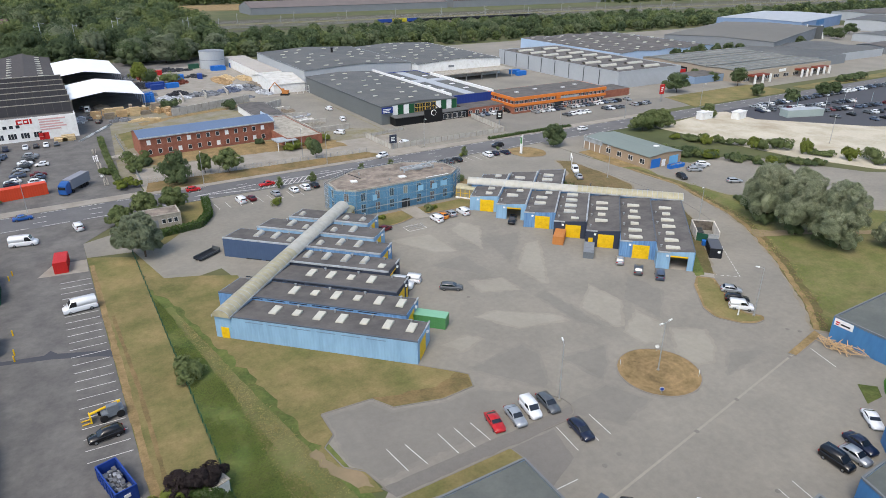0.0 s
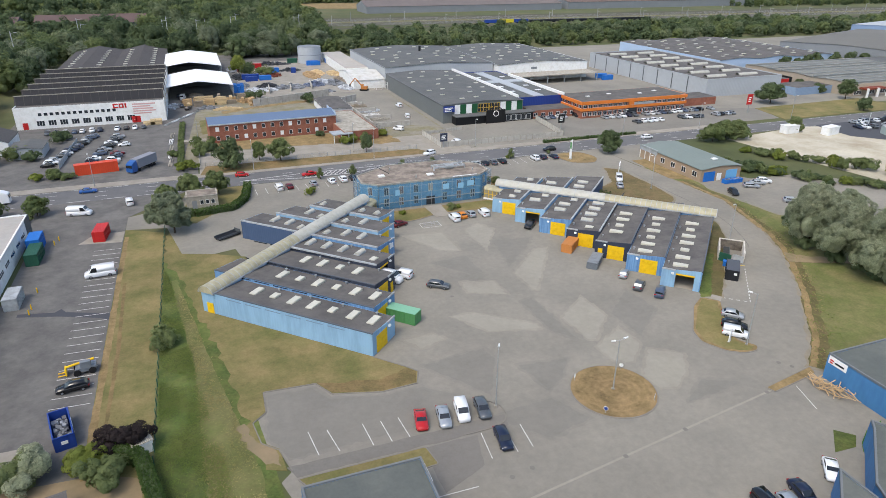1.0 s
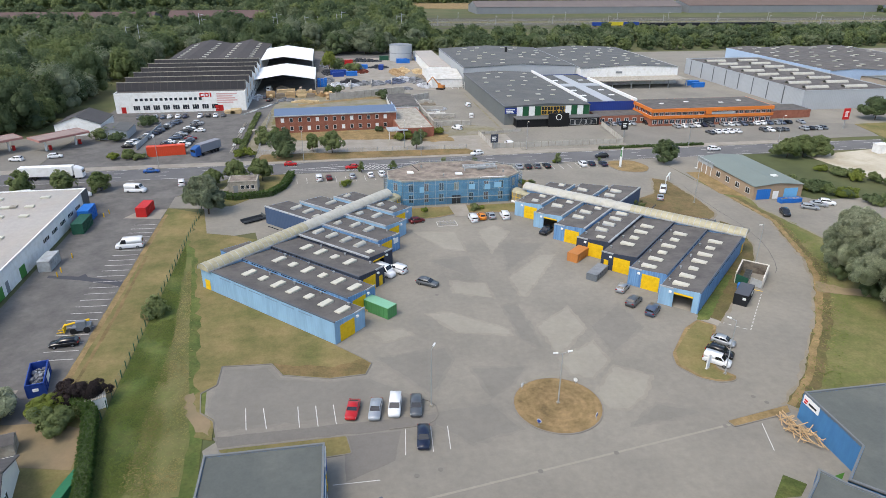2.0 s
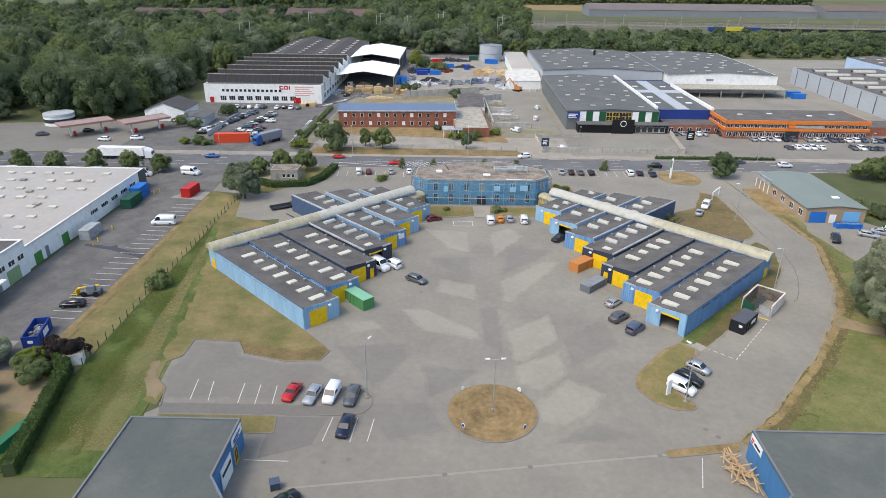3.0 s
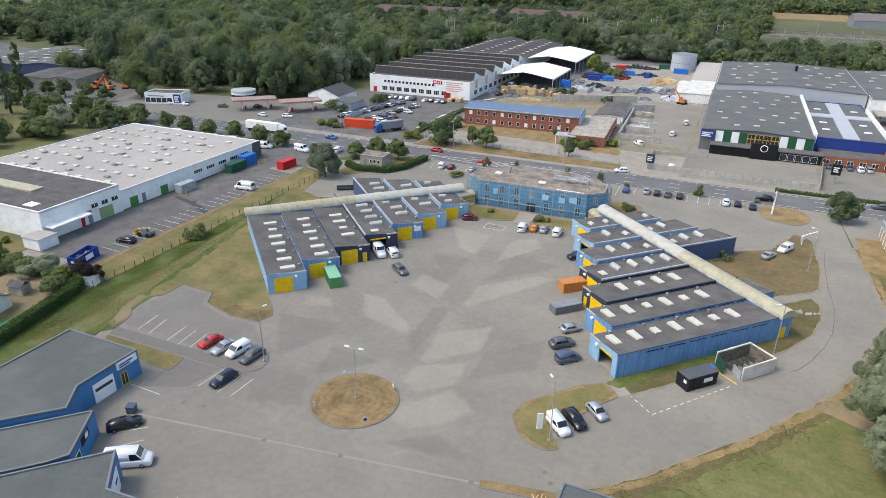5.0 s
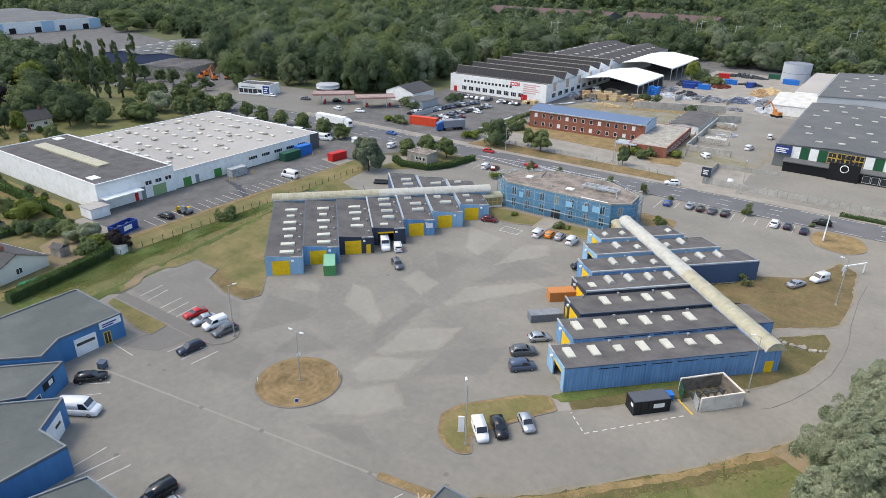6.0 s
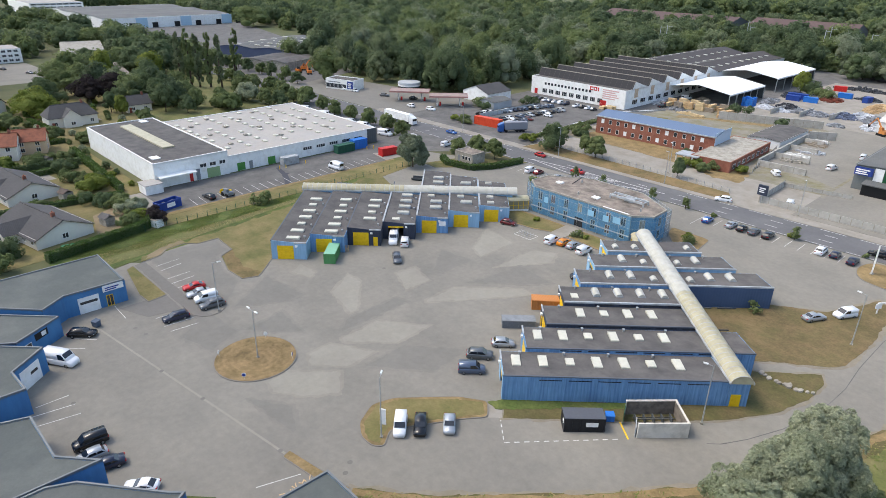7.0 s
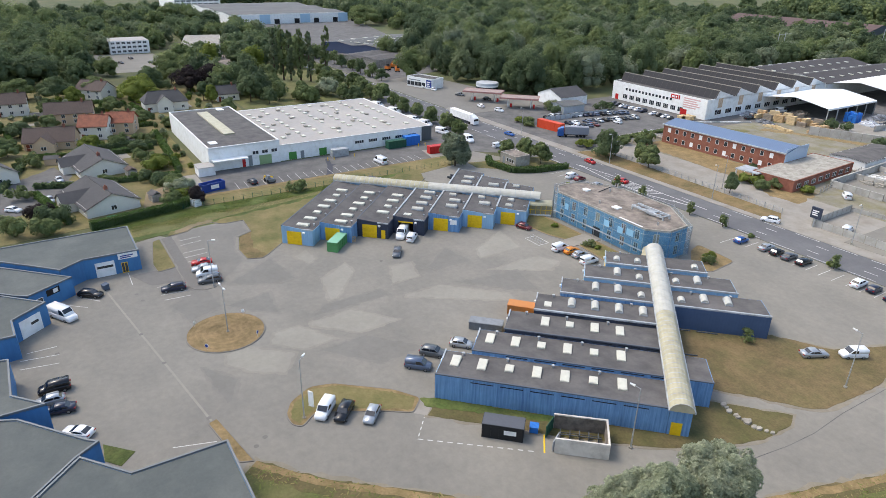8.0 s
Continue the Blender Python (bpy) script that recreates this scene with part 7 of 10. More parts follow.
# length, width, height, bonnet height, bonnet length, windscreen length, roof length, tail slope, shoulder
KINDS = {
    "hatchback": (4.0, 1.74, 1.48, 0.92, 0.95, 0.75, 1.55, 0.45),
    "saloon": (4.6, 1.80, 1.45, 0.92, 1.25, 0.80, 1.20, 0.70),
    "estate_car": (4.65, 1.80, 1.48, 0.93, 1.2, 0.80, 2.05, 0.45),
    "suv": (4.5, 1.86, 1.66, 1.05, 1.1, 0.70, 2.0, 0.45),
    "small_van": (4.4, 1.83, 1.85, 1.08, 0.85, 0.75, 2.65, 0.10),
    "van": (5.9, 2.05, 2.45, 1.25, 0.75, 0.85, 4.15, 0.10),
    "coupe": (4.3, 1.80, 1.30, 0.85, 1.3, 0.95, 0.85, 0.90),
}
CAR_PARTS = {}


def loft(g, stations, m=0):
    """stations: (x, rows of (halfwidth, z) from bottom to top); mirrored and skinned."""
    k = len(g.v)
    rows = [[(x, -w, z) for w, z in prof] + [(x, w, z) for w, z in prof[::-1]] for x, prof in stations]
    n = len(rows[0])
    for r in rows:
        g.v.extend(r)
    for i in range(len(rows) - 1):
        for j in range(n):
            a, b = k + i * n + j, k + i * n + (j + 1) % n
            g.f.append((a, a + n, b + n, b))
            g.m.append(m)
    g.f.append(tuple(k + j for j in range(n)))
    g.f.append(tuple(k + (len(rows) - 1) * n + n - 1 - j for j in range(n)))
    g.m.extend((m, m))


def car_meshes(kind):
    if kind in CAR_PARTS:
        return CAR_PARTS[kind]
    L, W, H, hb, bonnet, screen, roof, tail = KINDS[kind]
    h, w = L / 2, W / 2
    sill, belt = 0.22, hb + 0.02
    xs = h - bonnet
    van = kind in ("van", "small_van")
    body = Geo()
    prof = lambda ww, zt: [(ww * 0.92, sill), (ww, sill + 0.16), (ww, zt - 0.22), (ww * 0.93, zt)]
    loft(body, [(h, prof(w * 0.80, hb * 0.74)), (h - 0.18, prof(w * 0.93, hb * 0.84)), (h - 0.5, prof(w, hb * 0.92)), (xs, prof(w, hb)), (xs - screen, prof(w, belt)),
                (-h + 0.5, prof(w, belt + (0.06 if not van else 0.0))), (-h + 0.12, prof(w * 0.96, belt)), (-h, prof(w * 0.9, belt - 0.12))])
    # cabin
    x0, x1 = xs, xs - screen
    x2 = x1 - roof
    x3 = max(x2 - tail, -h + 0.08)
    wt, wb = w * (0.80 if not van else 0.9), w * 0.93
    bm = [(x0, wb), (x1 + 0.12, wb), (x2 - 0.02, wb), (x3, wb * 0.97)]
    c = Geo()
    cp = [(x0, [(wb, belt - 0.1), (wb * 0.98, belt)]), (x1, [(wb, belt - 0.1), (wt, H - 0.05)]), ((x1 + x2) / 2, [(wb, belt - 0.1), (wt, H)]), (x2, [(wb, belt - 0.1), (wt, H - 0.04)]), (x3, [(wb * 0.97, belt - 0.1), (wb * 0.95, belt + (0.0 if not van else H - belt - 0.12))])]
    loft(c, cp)
    for e in c.v:
        body.v.append(e)
    off = len(body.v) - len(c.v)
    body.f.extend(tuple(off + i for i in q) for q in c.f)
    body.m.extend(c.m)
    # panes a little proud of the cabin
    o = 0.015
    ws = Geo()
    ws.face([(x0 - 0.06, -wb * 0.88, belt + 0.04 + o), (x0 - 0.06, wb * 0.88, belt + 0.04 + o), (x1 + 0.06, wt * 0.9, H - 0.1 + o), (x1 + 0.06, -wt * 0.9, H - 0.1 + o)])
    rw = Geo()
    if van:
        rw.face([(x3 - o, wb * 0.8, belt + 0.12), (x3 - o, -wb * 0.8, belt + 0.12), (x3 - o, -wb * 0.78, H - 0.3), (x3 - o, wb * 0.78, H - 0.3)])
    else:
        t0, t1 = 0.12, 0.85
        px = lambda t: x2 + (x3 - x2) * t
        pz = lambda t: (H - 0.04) + (belt - H + 0.04) * t
        rw.face([(px(t1) - o, wb * 0.82, pz(t1) + o), (px(t1) - o, -wb * 0.82, pz(t1) + o), (px(t0) - o, -wt * 0.88, pz(t0) + o), (px(t0) - o, wt * 0.88, pz(t0) + o)])
    sides = []
    for s in (-1, 1):
        sg = Geo()
        ends = [(x0 - 0.28, x1 - 0.02, x1 - 0.85, x1 - 0.85)]
        if not (kind == "van"):
            if kind == "small_van":
                pass
            else:
                ends.append((x1 - 0.95, x1 - 0.95, x2 + 0.06, x2 - tail * 0.6))
        for a, b, cc, d in ends:
            lo, hi = belt + 0.05, H - 0.16
            f = lambda z: wb + (wt - wb) * (z - belt + 0.1) / (H - 0.05 - belt + 0.1) + 0.012
            q = [(a, s * f(lo), lo), (b, s * f(hi), hi), (cc, s * f(hi), hi), (d, s * f(lo), lo)]
            sg.face(q if s < 0 else q[::-1])
        sides.append(sg.mesh("side_window", [M_CARGLASS]))
    wr = 0.31 if not kind == "van" else 0.35
    wheel = Geo().tube((0, -0.1, 0), (0, 0.1, 0), wr, n=14)
    rim = Geo().tube((0, -0.11, 0), (0, 0.11, 0), wr * 0.62, n=10)
    lamp = Geo().box(-0.16, -0.2, -0.07, 0.03, 0.2, 0.07)
    CAR_PARTS[kind] = dict(body=body, windscreen=ws.mesh("windscreen", [M_CARGLASS]), rear=rw.mesh("rear_window", [M_CARGLASS]), sides=sides,
                           wheel=wheel.mesh("wheel", [M_RUBBER]), rim=rim.mesh("rim", [M_RIM]), head=lamp.mesh("headlight", [M_LAMP]), tail=lamp.mesh("tail_light", [M_TAIL]), wr=wr)
    return CAR_PARTS[kind]


CAR_STOCK = {}
WORDS = {"hatchback": "small hatchback", "saloon": "saloon car", "estate_car": "estate car", "suv": "tall car", "small_van": "small delivery van", "van": "panel van", "coupe": "low coupe"}


def soften(me, offset=0.085):
    """Rounds off the edges of a car's body."""
    b = bmesh.new()
    b.from_mesh(me)
    bmesh.ops.remove_doubles(b, verts=b.verts, dist=0.002)
    sharp = [e for e in b.edges if e.is_manifold and e.calc_face_angle(0.0) > 0.25]
    bmesh.ops.bevel(b, geom=sharp, offset=offset, segments=2, affect="EDGES", clamp_overlap=True)
    for f in b.faces:
        f.smooth = True
    b.to_mesh(me)
    b.free()
    return me


def car(kind, colour, x, y, rz, where="parked on the asphalt", group="parked cars", z=0.02, far=False):
    key = (kind, colour, far)
    m = pose(x, y, z, 0, 0, rz)
    label = f"{colour} {WORDS[kind]} {where}"
    if key in CAR_STOCK:
        return tagged(copy_thing(CAR_STOCK[key], m), label, group=group)
    q = car_meshes(kind)
    t = thing(kind, 0, 0, 0, label, "van" if "van" in kind else "car", group)
    L, W, H, hb = KINDS[kind][:4]
    body = part("body", soften(q["body"].mesh("body", [PAINTS[colour]]), 0.05 if "van" in kind else 0.075), None, t)
    for nm, me in (("windscreen", q["windscreen"]), ("rear_window", q["rear"]), ("side_window", q["sides"][0]), ("side_window", q["sides"][1])):
        part(nm, me, None, body)
    for sx in (L * 0.31, -L * 0.30):
        for sy in (-W / 2 + 0.1, W / 2 - 0.1):
            wh = part("wheel", q["wheel"], None, t, at=pose(sx, sy, q["wr"]))
            if not far:
                part("rim", q["rim"], None, wh)
    for s in () if far else (-1, 1):
        part("headlight", q["head"], None, body, at=pose(L / 2 - 0.14, s * W * 0.33, hb * 0.68))
        part("tail_light", q["tail"], None, body, at=pose(-L / 2 + 0.13, s * W * 0.37, hb * 0.85))
    t.matrix_basis = m
    CAR_STOCK[key] = t
    return t


# cars in and round the yard
for k in (
    ("estate_car", "grey", -14.8, 96.6, -35), ("hatchback", "maroon", -12.4, 131.0, 20), ("van", "white", -23.4, 102.8, -45), ("small_van", "white", -20.3, 103.6, 135),
    ("suv", "grey", 23.6, 82.6, 42), ("small_van", "slate", 25.6, 78.6, 45), ("hatchback", "silver", 23.8, 88.2, 45),
    ("small_van", "white", 1.9, 130.2, 92), ("hatchback", "orange", 4.4, 131.4, 92), ("hatchback", "silver", 6.9, 131.6, 92), ("small_van", "white", 10.4, 131.0, 90), ("suv", "black", 17.8, 119.4, 225),
    ("small_van", "white", 28.4, 61.2, -45), ("suv", "black", 30.2, 63.4, -45), ("hatchback", "silver", 32.8, 66.6, -45),
    ("saloon", "silver", 57.2, 138.2, 62), ("small_van", "white", 60.8, 143.8, 240),
    ("coupe", "red", -31.6, 58.0, 258), ("saloon", "silver", -28.3, 57.5, 260), ("small_van", "white", -25.4, 57.7, 260), ("estate_car", "grey", -22.3, 57.4, 262), ("estate_car", "navy", -22.2, 50.4, 262),
    ("small_van", "black", 2.6, 28.2, 266), ("van", "white", -21.0, 31.0, 32), ("estate_car", "black", -27.5, 36.2, 52), ("hatchback", "silver", 5.6, 27.4, 266), ("saloon", "navy", 8.5, 28.3, 258), ("coupe", "white", 15.3, 30.2, 229),
):
    car(*k, "parked in the workshop yard", "cars in the yard")
# cars along the road-side car park
for k in (("hatchback", "blue", 20.4, 171.0), ("saloon", "silver", 26.0, 172.4), ("hatchback", "black", 28.9, 172.0), ("saloon", "grey", 31.8, 172.2), ("estate_car", "black", 35.1, 172.4),
          ("suv", "white", 47.2, 172.1), ("hatchback", "navy", 50.2, 172.3), ("saloon", "navy", 54.0, 171.6)):
    car(*k, 90, "parked in a marked bay by the road", "cars by the road")
for i, (kd, c) in enumerate((("small_van", "white"), ("hatchback", "maroon"), ("hatchback", "silver"), ("hatchback", "white"), ("suv", "white"), ("hatchback", "black"))):
    car(kd, c, -37 + (0, 3.0, 10, 15.5, 19, 22)[i], 169.5 + 0.4 * i, 96, "parked beside the blue office", "cars by the office")
for k in (("van", "white", -79.4, 125.6, 184), ("estate_car", "black", -79.4, 83.8, 186)):
    car(*k, "parked beside the verge", "cars by the pale warehouse")
for k in (("suv", "black", 84.1, 121.8, 250), ("estate_car", "silver", 93.6, 124.8, -32), ("saloon", "silver", 97.6, 126.5, -32), ("suv", "white", 100.6, 127.2, -30), ("estate_car", "silver", 94.5, 111.0, -30)):
    car(*k, "parked beside the brick shop", "cars by the brick shop")
# on the main road and at its edge
for k in (("hatchback", "red", -46, 185.8, 0), ("saloon", "red", -26.5, 179.8, 182), ("suv", "white", 16, 189.4, 200), ("suv", "black", 57, 180, 180), ("saloon", "blue", -88, 184.6, 2), ("small_van", "white", 30, 200, 100), ("suv", "white", 100, 183, 0), ("saloon", "grey", 86, 186, 182)):
    car(*k, "on the main road", "cars on the road")
random.seed(4)
TINTS = ["white"] * 6 + ["silver"] * 4 + ["grey"] * 4 + ["black"] * 5 + ["slate", "slate", "navy", "maroon"]
SORTS = ["hatchback", "saloon", "suv", "estate_car", "hatchback"]


def rank(x0, y0, dx, dy, n, rz, where, group, skip=0.1):
    for i in range(n):
        if random.random() < skip:
            continue
        car(random.choice(SORTS), random.choice(TINTS), x0 + dx * i + random.uniform(-0.2, 0.2), y0 + dy * i + random.uniform(-0.25, 0.25), rz + random.uniform(-3, 3) + random.choice((0, 180)), where, group, far=True)


rank(77, 224.0, 2.9, 0, 9, 90, "parked before the orange office", "cars at the orange office", 0.15)
rank(104, 217.0, 2.9, 0, 20, 90, "parked before the orange office", "cars at the orange office")
rank(112, 206.0, 2.9, 0, 18, 90, "parked before the orange office", "cars at the orange office", 0.4)
rank(-103, 216, 0.7, 2.8, 14, 0, "parked in the factory's car park", "cars at the factory")
rank(-91.5, 211, 0.5, 2.9, 14, 0, "parked in the factory's car park", "cars at the factory", 0.15)
rank(-84.5, 213, 0.3, 2.9, 9, 0, "parked in the factory's car park", "cars at the factory", 0.45)
rank(-110, 262, 3.0, 0, 12, 90, "parked in the factory's car park", "cars at the factory")
for j in range(6):
    rank(190 + j * 9, 168 - 11.5 * j, 3.4, -0.5, 18, 78, "lined up on the dealer's lot", "cars on the dealer's lot", 0.3 if j < 4 else 0.65)
rank(196, 175, 2.9, 0, 44, 90, "lined up on the dealer's lot", "cars on the dealer's lot", 0.05)
for i, x in enumerate((-102, -116, -124, -142, -156)):
    car("van", "white", x, 163.5 + (i % 2), 15 + 5 * i, "parked behind the pale warehouse", "vans behind the warehouse")
car("van", "white", -88, 166, -12, "standing at the corner of the side road", "vans behind the warehouse")
car("small_van", "white", -76.5, 170.6, 100, "standing by the side road", "vans behind the warehouse")
for k in (("suv", "white", -123, 206, 10), ("suv", "white", -134, 204, 170), ("hatchback", "white", -178, 206, 0), ("hatchback", "white", -186, 205, 0), ("suv", "grey", -160, 210, 30), ("hatchback", "black", -146, 216, 30)):
    car(*k, "standing at the fuel station", "cars at the fuel station")


def lorry(x, y, rz, cab, box, label, length=13.5):
    t = thing("lorry", x, y, rz, label, "lorry", "lorries", 0.02)
    part("trailer", Geo().box(-length / 2 - 1.5, -1.25, 1.15, length / 2 - 1.7, 1.25, 3.9), box, t)
    c = Geo()
    loft(c, [(length / 2 + 1.0, [(1.15, 0.45), (1.2, 1.5), (1.1, 2.0)]), (length / 2 + 0.85, [(1.2, 0.45), (1.22, 2.4), (1.1, 2.9)]), (length / 2 - 0.4, [(1.22, 0.45), (1.22, 2.9), (1.1, 3.5)]), (length / 2 - 1.3, [(1.22, 0.45), (1.22, 3.1), (1.1, 3.7)])])
    cb = part("cab", c, cab, t)
    part("windscreen", Geo().box(length / 2 + 0.75, -1.05, 1.75, length / 2 + 1.03, 1.05, 2.55), M_CARGLASS, cb)
    part("chassis", Geo().box(-length / 2 - 1.4, -0.5, 0.7, length / 2 - 0.6, 0.5, 1.15), M_BLACK, t)
    for xw in (-length / 2, -length / 2 + 1.3, -length / 2 + 2.6, length / 2 - 2.2, length / 2):
        for yw in (-1.05, 1.05):
            part("wheel", Geo().tube((xw, yw - 0.15, 0.5), (xw, yw + 0.15, 0.5), 0.5, n=14), M_RUBBER, t)


lorry(-115, 182.2, 0, PAINTS["white"], M_WHITE, "white articulated lorry along the main road", 15)
lorry(-74.9, 204.2, 234, PAINTS["blue"], surf("grey_tarpaulin", (136, 138, 146), 0.7, var=0.08), "blue lorry with a grey tarpaulin parked at the factory", 9)


def bin_box(name, x, y, rz, l, w, h, mat, label, open_top=False, lid=None, category="container", step=1.0):
    """A steel container with ribs, rim and, if open, a floor with its load."""
    t = thing(name, x, y, rz, label, category, "containers", 0.02)
    a, b = l / 2, w / 2
    g = Geo()
    for p, q in (((-a, -b), (a, -b)), ((a, -b), (a, b)), ((a, b), (-a, b)), ((-a, b), (-a, -b))):
        g.side(p, q, 0.0, h, 0.1)
    g.box(-a + 0.1, -b + 0.1, 0.0, a - 0.1, b - 0.1, 0.24)
    body = part("shell", g, mat, t)
    part("rim", ring([(-a - 0.06, -b - 0.06), (a + 0.06, -b - 0.06), (a + 0.06, b + 0.06), (-a - 0.06, b + 0.06)], 0.18, h - 0.14, h + 0.02), mat, t)
    for i in range(int(l / step) + 1):
        xx = -a + 0.02 + (l - 0.12) * i / int(l / step)
        for s in (-1, 1):
            part("rib", Geo().box(xx, s * b - (0.08 if s < 0 else 0), 0.14, xx + 0.1, s * b + (0.08 if s > 0 else 0), h - 0.1), mat, body)
    if not open_top:
        part("lid", Geo().prism([(-a, -b), (a, -b), (a, b), (-a, b)], h, lambda xx, yy: h + 0.06), lid or mat, t)
    else:
        rng = np.random.default_rng(int(abs(x)) + 1)
        load = Geo()
        for i in range(60):
            px, py = rng.uniform(-a + 0.5, a - 0.5), rng.uniform(-b + 0.4, b - 0.4)
            s = rng.uniform(0.15, 0.5)
            load.box(px - s, py - s * 0.6, 0.3, px + s, py + s * 0.6, 0.5 + rng.uniform(0.1, h * 0.6))
        tagged(part("load", load, M_SCRAP, t, "mixed waste"), kind="stuff")
    return t


bin_box("skip_container", -25.4, 86.9, -46, 6.4, 2.4, 2.3, M_GREENBOX, "closed green container standing before the workshops", lid=surf("pale_green_lid", (126, 176, 146), 0.5, var=0.1))
bin_box("skip_container", 20.6, 104.6, 42, 6.2, 2.4, 2.0, M_ORBOX, "closed orange container before the workshops")
bin_box("flat_skip", 21.2, 95.3, 45, 6.0, 2.2, 1.5, M_GREYBOX, "low grey steel skip with a grey net cover", lid=surf("grey_net_cover", (128, 132, 136), 0.8, var=0.25, big=0.5, fine=1.5))
box = bin_box("skip_container", 45.6, 80.7, 46, 5.8, 2.5, 2.3, M_BLACKBOX, "black closed container on the asphalt", lid=surf("grey_lid", (84, 86, 92), 0.6))
part("label_plate", Geo().box(0.2, -1.36, 1.0, 1.9, -1.3, 1.7), M_WHITE, box, "white label plate")
part("label_plate", Geo().box(-2.96, -0.9, 1.3, -2.9, -0.3, 1.8), M_WHITE, box, "white label plate")
bin_box("sea_container", -81.2, 148.0, 84, 6.0, 2.5, 2.5, M_RED, "red container on a concrete pad")
box = bin_box("skip_container", -79.2, 72.4, 104, 6.6, 2.5, 2.3, M_BLUEBOX, "open blue skip full of waste", True)
part("label_plate", Geo().box(-1.0, -1.36, 0.7, 1.4, -1.3, 1.8), M_WHITE, box, "white label plate")
part("label_plate", Geo().box(-3.36, -0.4, 1.0, -3.3, 0.4, 1.5), M_WHITE, box, "white label plate")
bin_box("skip_container", -93.6, 139.0, 90, 7.0, 2.5, 2.6, M_DGREEN, "dark green container beside the pale warehouse")
bin_box("skip_container", -94.4, 145.6, 90, 5.6, 2.6, 3.2, M_SKYBOX, "blue compactor beside the pale warehouse")
bin_box("compactor", -93.6, 117.6, 90, 5.6, 2.4, 2.4, M_TRIM, "white compactor between yellow bollards")
for i, (x, y) in enumerate(((88.8, 131.6), (91.5, 131.4))):
    bin_box("skip_container", x + 1.5, y - 1.0, 4, 3.6, 1.6, 1.2, M_SKYBOX, "bright blue skip at the brick shop", True)
bin_box("sea_container", -87.6, 204.6, 8, 12.0, 2.5, 3.2, surf("orange_red_steel", (206, 74, 44), 0.5, var=0.08, ribs=0.6), "orange-red container at the factory gate", step=1.5)


# ---- houses and gardens to the west ----
M_RENDER = surf("pale_house_render", (222, 216, 204), 0.9, var=0.06, big=0.2, fine=1.5)
M_SANDY = surf("sandy_house_render", (206, 180, 150), 0.9, var=0.06, big=0.2, fine=1.5)


def house(x, y, l, w, eaves, rise, rz, wall_mat, roof_mat, label, chimney=True, wing_len=0.0, hip=0.0):
    """A gabled house, ridge along its length; wing_len adds a cross gable on the front."""
    o = thing("house", x, y, rz, label, "house", "houses")
    a, b = l / 2, w / 2
    g = Geo()
    for p, q in (((-a, -b), (a, -b)), ((a, -b), (a, b)), ((a, b), (-a, b)), ((-a, b), (-a, -b))):
        g.side(p, q, 0, eaves, 0.3)
    k = a * hip
    if not hip:
        for s in (-a, a):
            g.face([(s, -b, eaves - 0.02), (s, b, eaves - 0.02), (s, 0, eaves + rise - 0.1)])
    wall = part("wall", g, wall_mat, o)
    r = Geo()
    e = 0.5
    for s in (-1, 1):
        top = [(-a - e + k, 0, eaves + rise), (a + e - k, 0, eaves + rise), (a + e, s * (b + e), eaves - 0.25), (-a - e, s * (b + e), eaves - 0.25)]
        r.face(top)
        r.face([(p[0], p[1], p[2] - 0.18) for p in top])
    if hip:
        for s in (-1, 1):
            r.face([(s * (a + e - k), 0, eaves + rise), (s * (a + e), -b - e, eaves - 0.25), (s * (a + e), b + e, eaves - 0.25)])
    roof = part("roof", r, roof_mat, o)
    part("ridge_tiles", Geo().box(-a - e + k, -0.14, eaves + rise - 0.06, a + e - k, 0.14, eaves + rise + 0.1), roof_mat, roof)
    if wing_len:
        wg = Geo().box(-a * 0.1 - 3, -b - wing_len, 0, -a * 0.1 + 3, -b + 0.1, eaves)
        wg.face([(-a * 0.1 - 3, -b - wing_len, eaves), (-a * 0.1 + 3, -b - wing_len, eaves), (-a * 0.1, -b - wing_len, eaves + rise * 0.7)])
        ww = part("wing", wg, wall_mat, o)
        rg = Geo()
        for s in (-1, 1):
            rg.face([(-a * 0.1, -b - wing_len - 0.4, eaves + rise * 0.7 + 0.08), (-a * 0.1 + s * 3.4, -b - wing_len - 0.4, eaves - 0.15), (-a * 0.1 + s * 3.4, 0, eaves - 0.15), (-a * 0.1, 0, eaves + rise * 0.7 + 0.08)])
        part("roof", rg, roof_mat, ww)
        window(ww, (-a * 0.1 - 0.8, -b - wing_len), (-a * 0.1 + 0.8, -b - wing_len), 1.0, 2.2, panes=2)
    if chimney:
        c = part("chimney", Geo().box(a * 0.55, -0.4, eaves + rise * 0.5, a * 0.55 + 0.7, 0.4, eaves + rise + 0.9), M_BRICK, roof)
        part("chimney_pot", Geo().tube((a * 0.55 + 0.35, 0, eaves + rise + 0.9), (a * 0.55 + 0.35, 0, eaves + rise + 1.25), 0.15), M_TILE, c)
    levels = (1.0,) if eaves < 4.6 else (0.9, eaves - 1.75)
    for z in levels:
        n = max(2, int(l / 3.6))
        for i in range(n):
            xx = -a + l * (i + 0.5) / n
            window(wall, (xx - 0.65, -b), (xx + 0.65, -b), z, z + 1.2, panes=2)
            window(wall, (xx + 0.65, b), (xx - 0.65, b), z, z + 1.2, panes=2)
        window(wall, (a, -0.7), (a, 0.7), z, z + 1.2, panes=2)
    panel("door", wall, (-a + 0.8, -b), (-a + 1.8, -b), 0.05, 2.1, M_RUST)
    return o


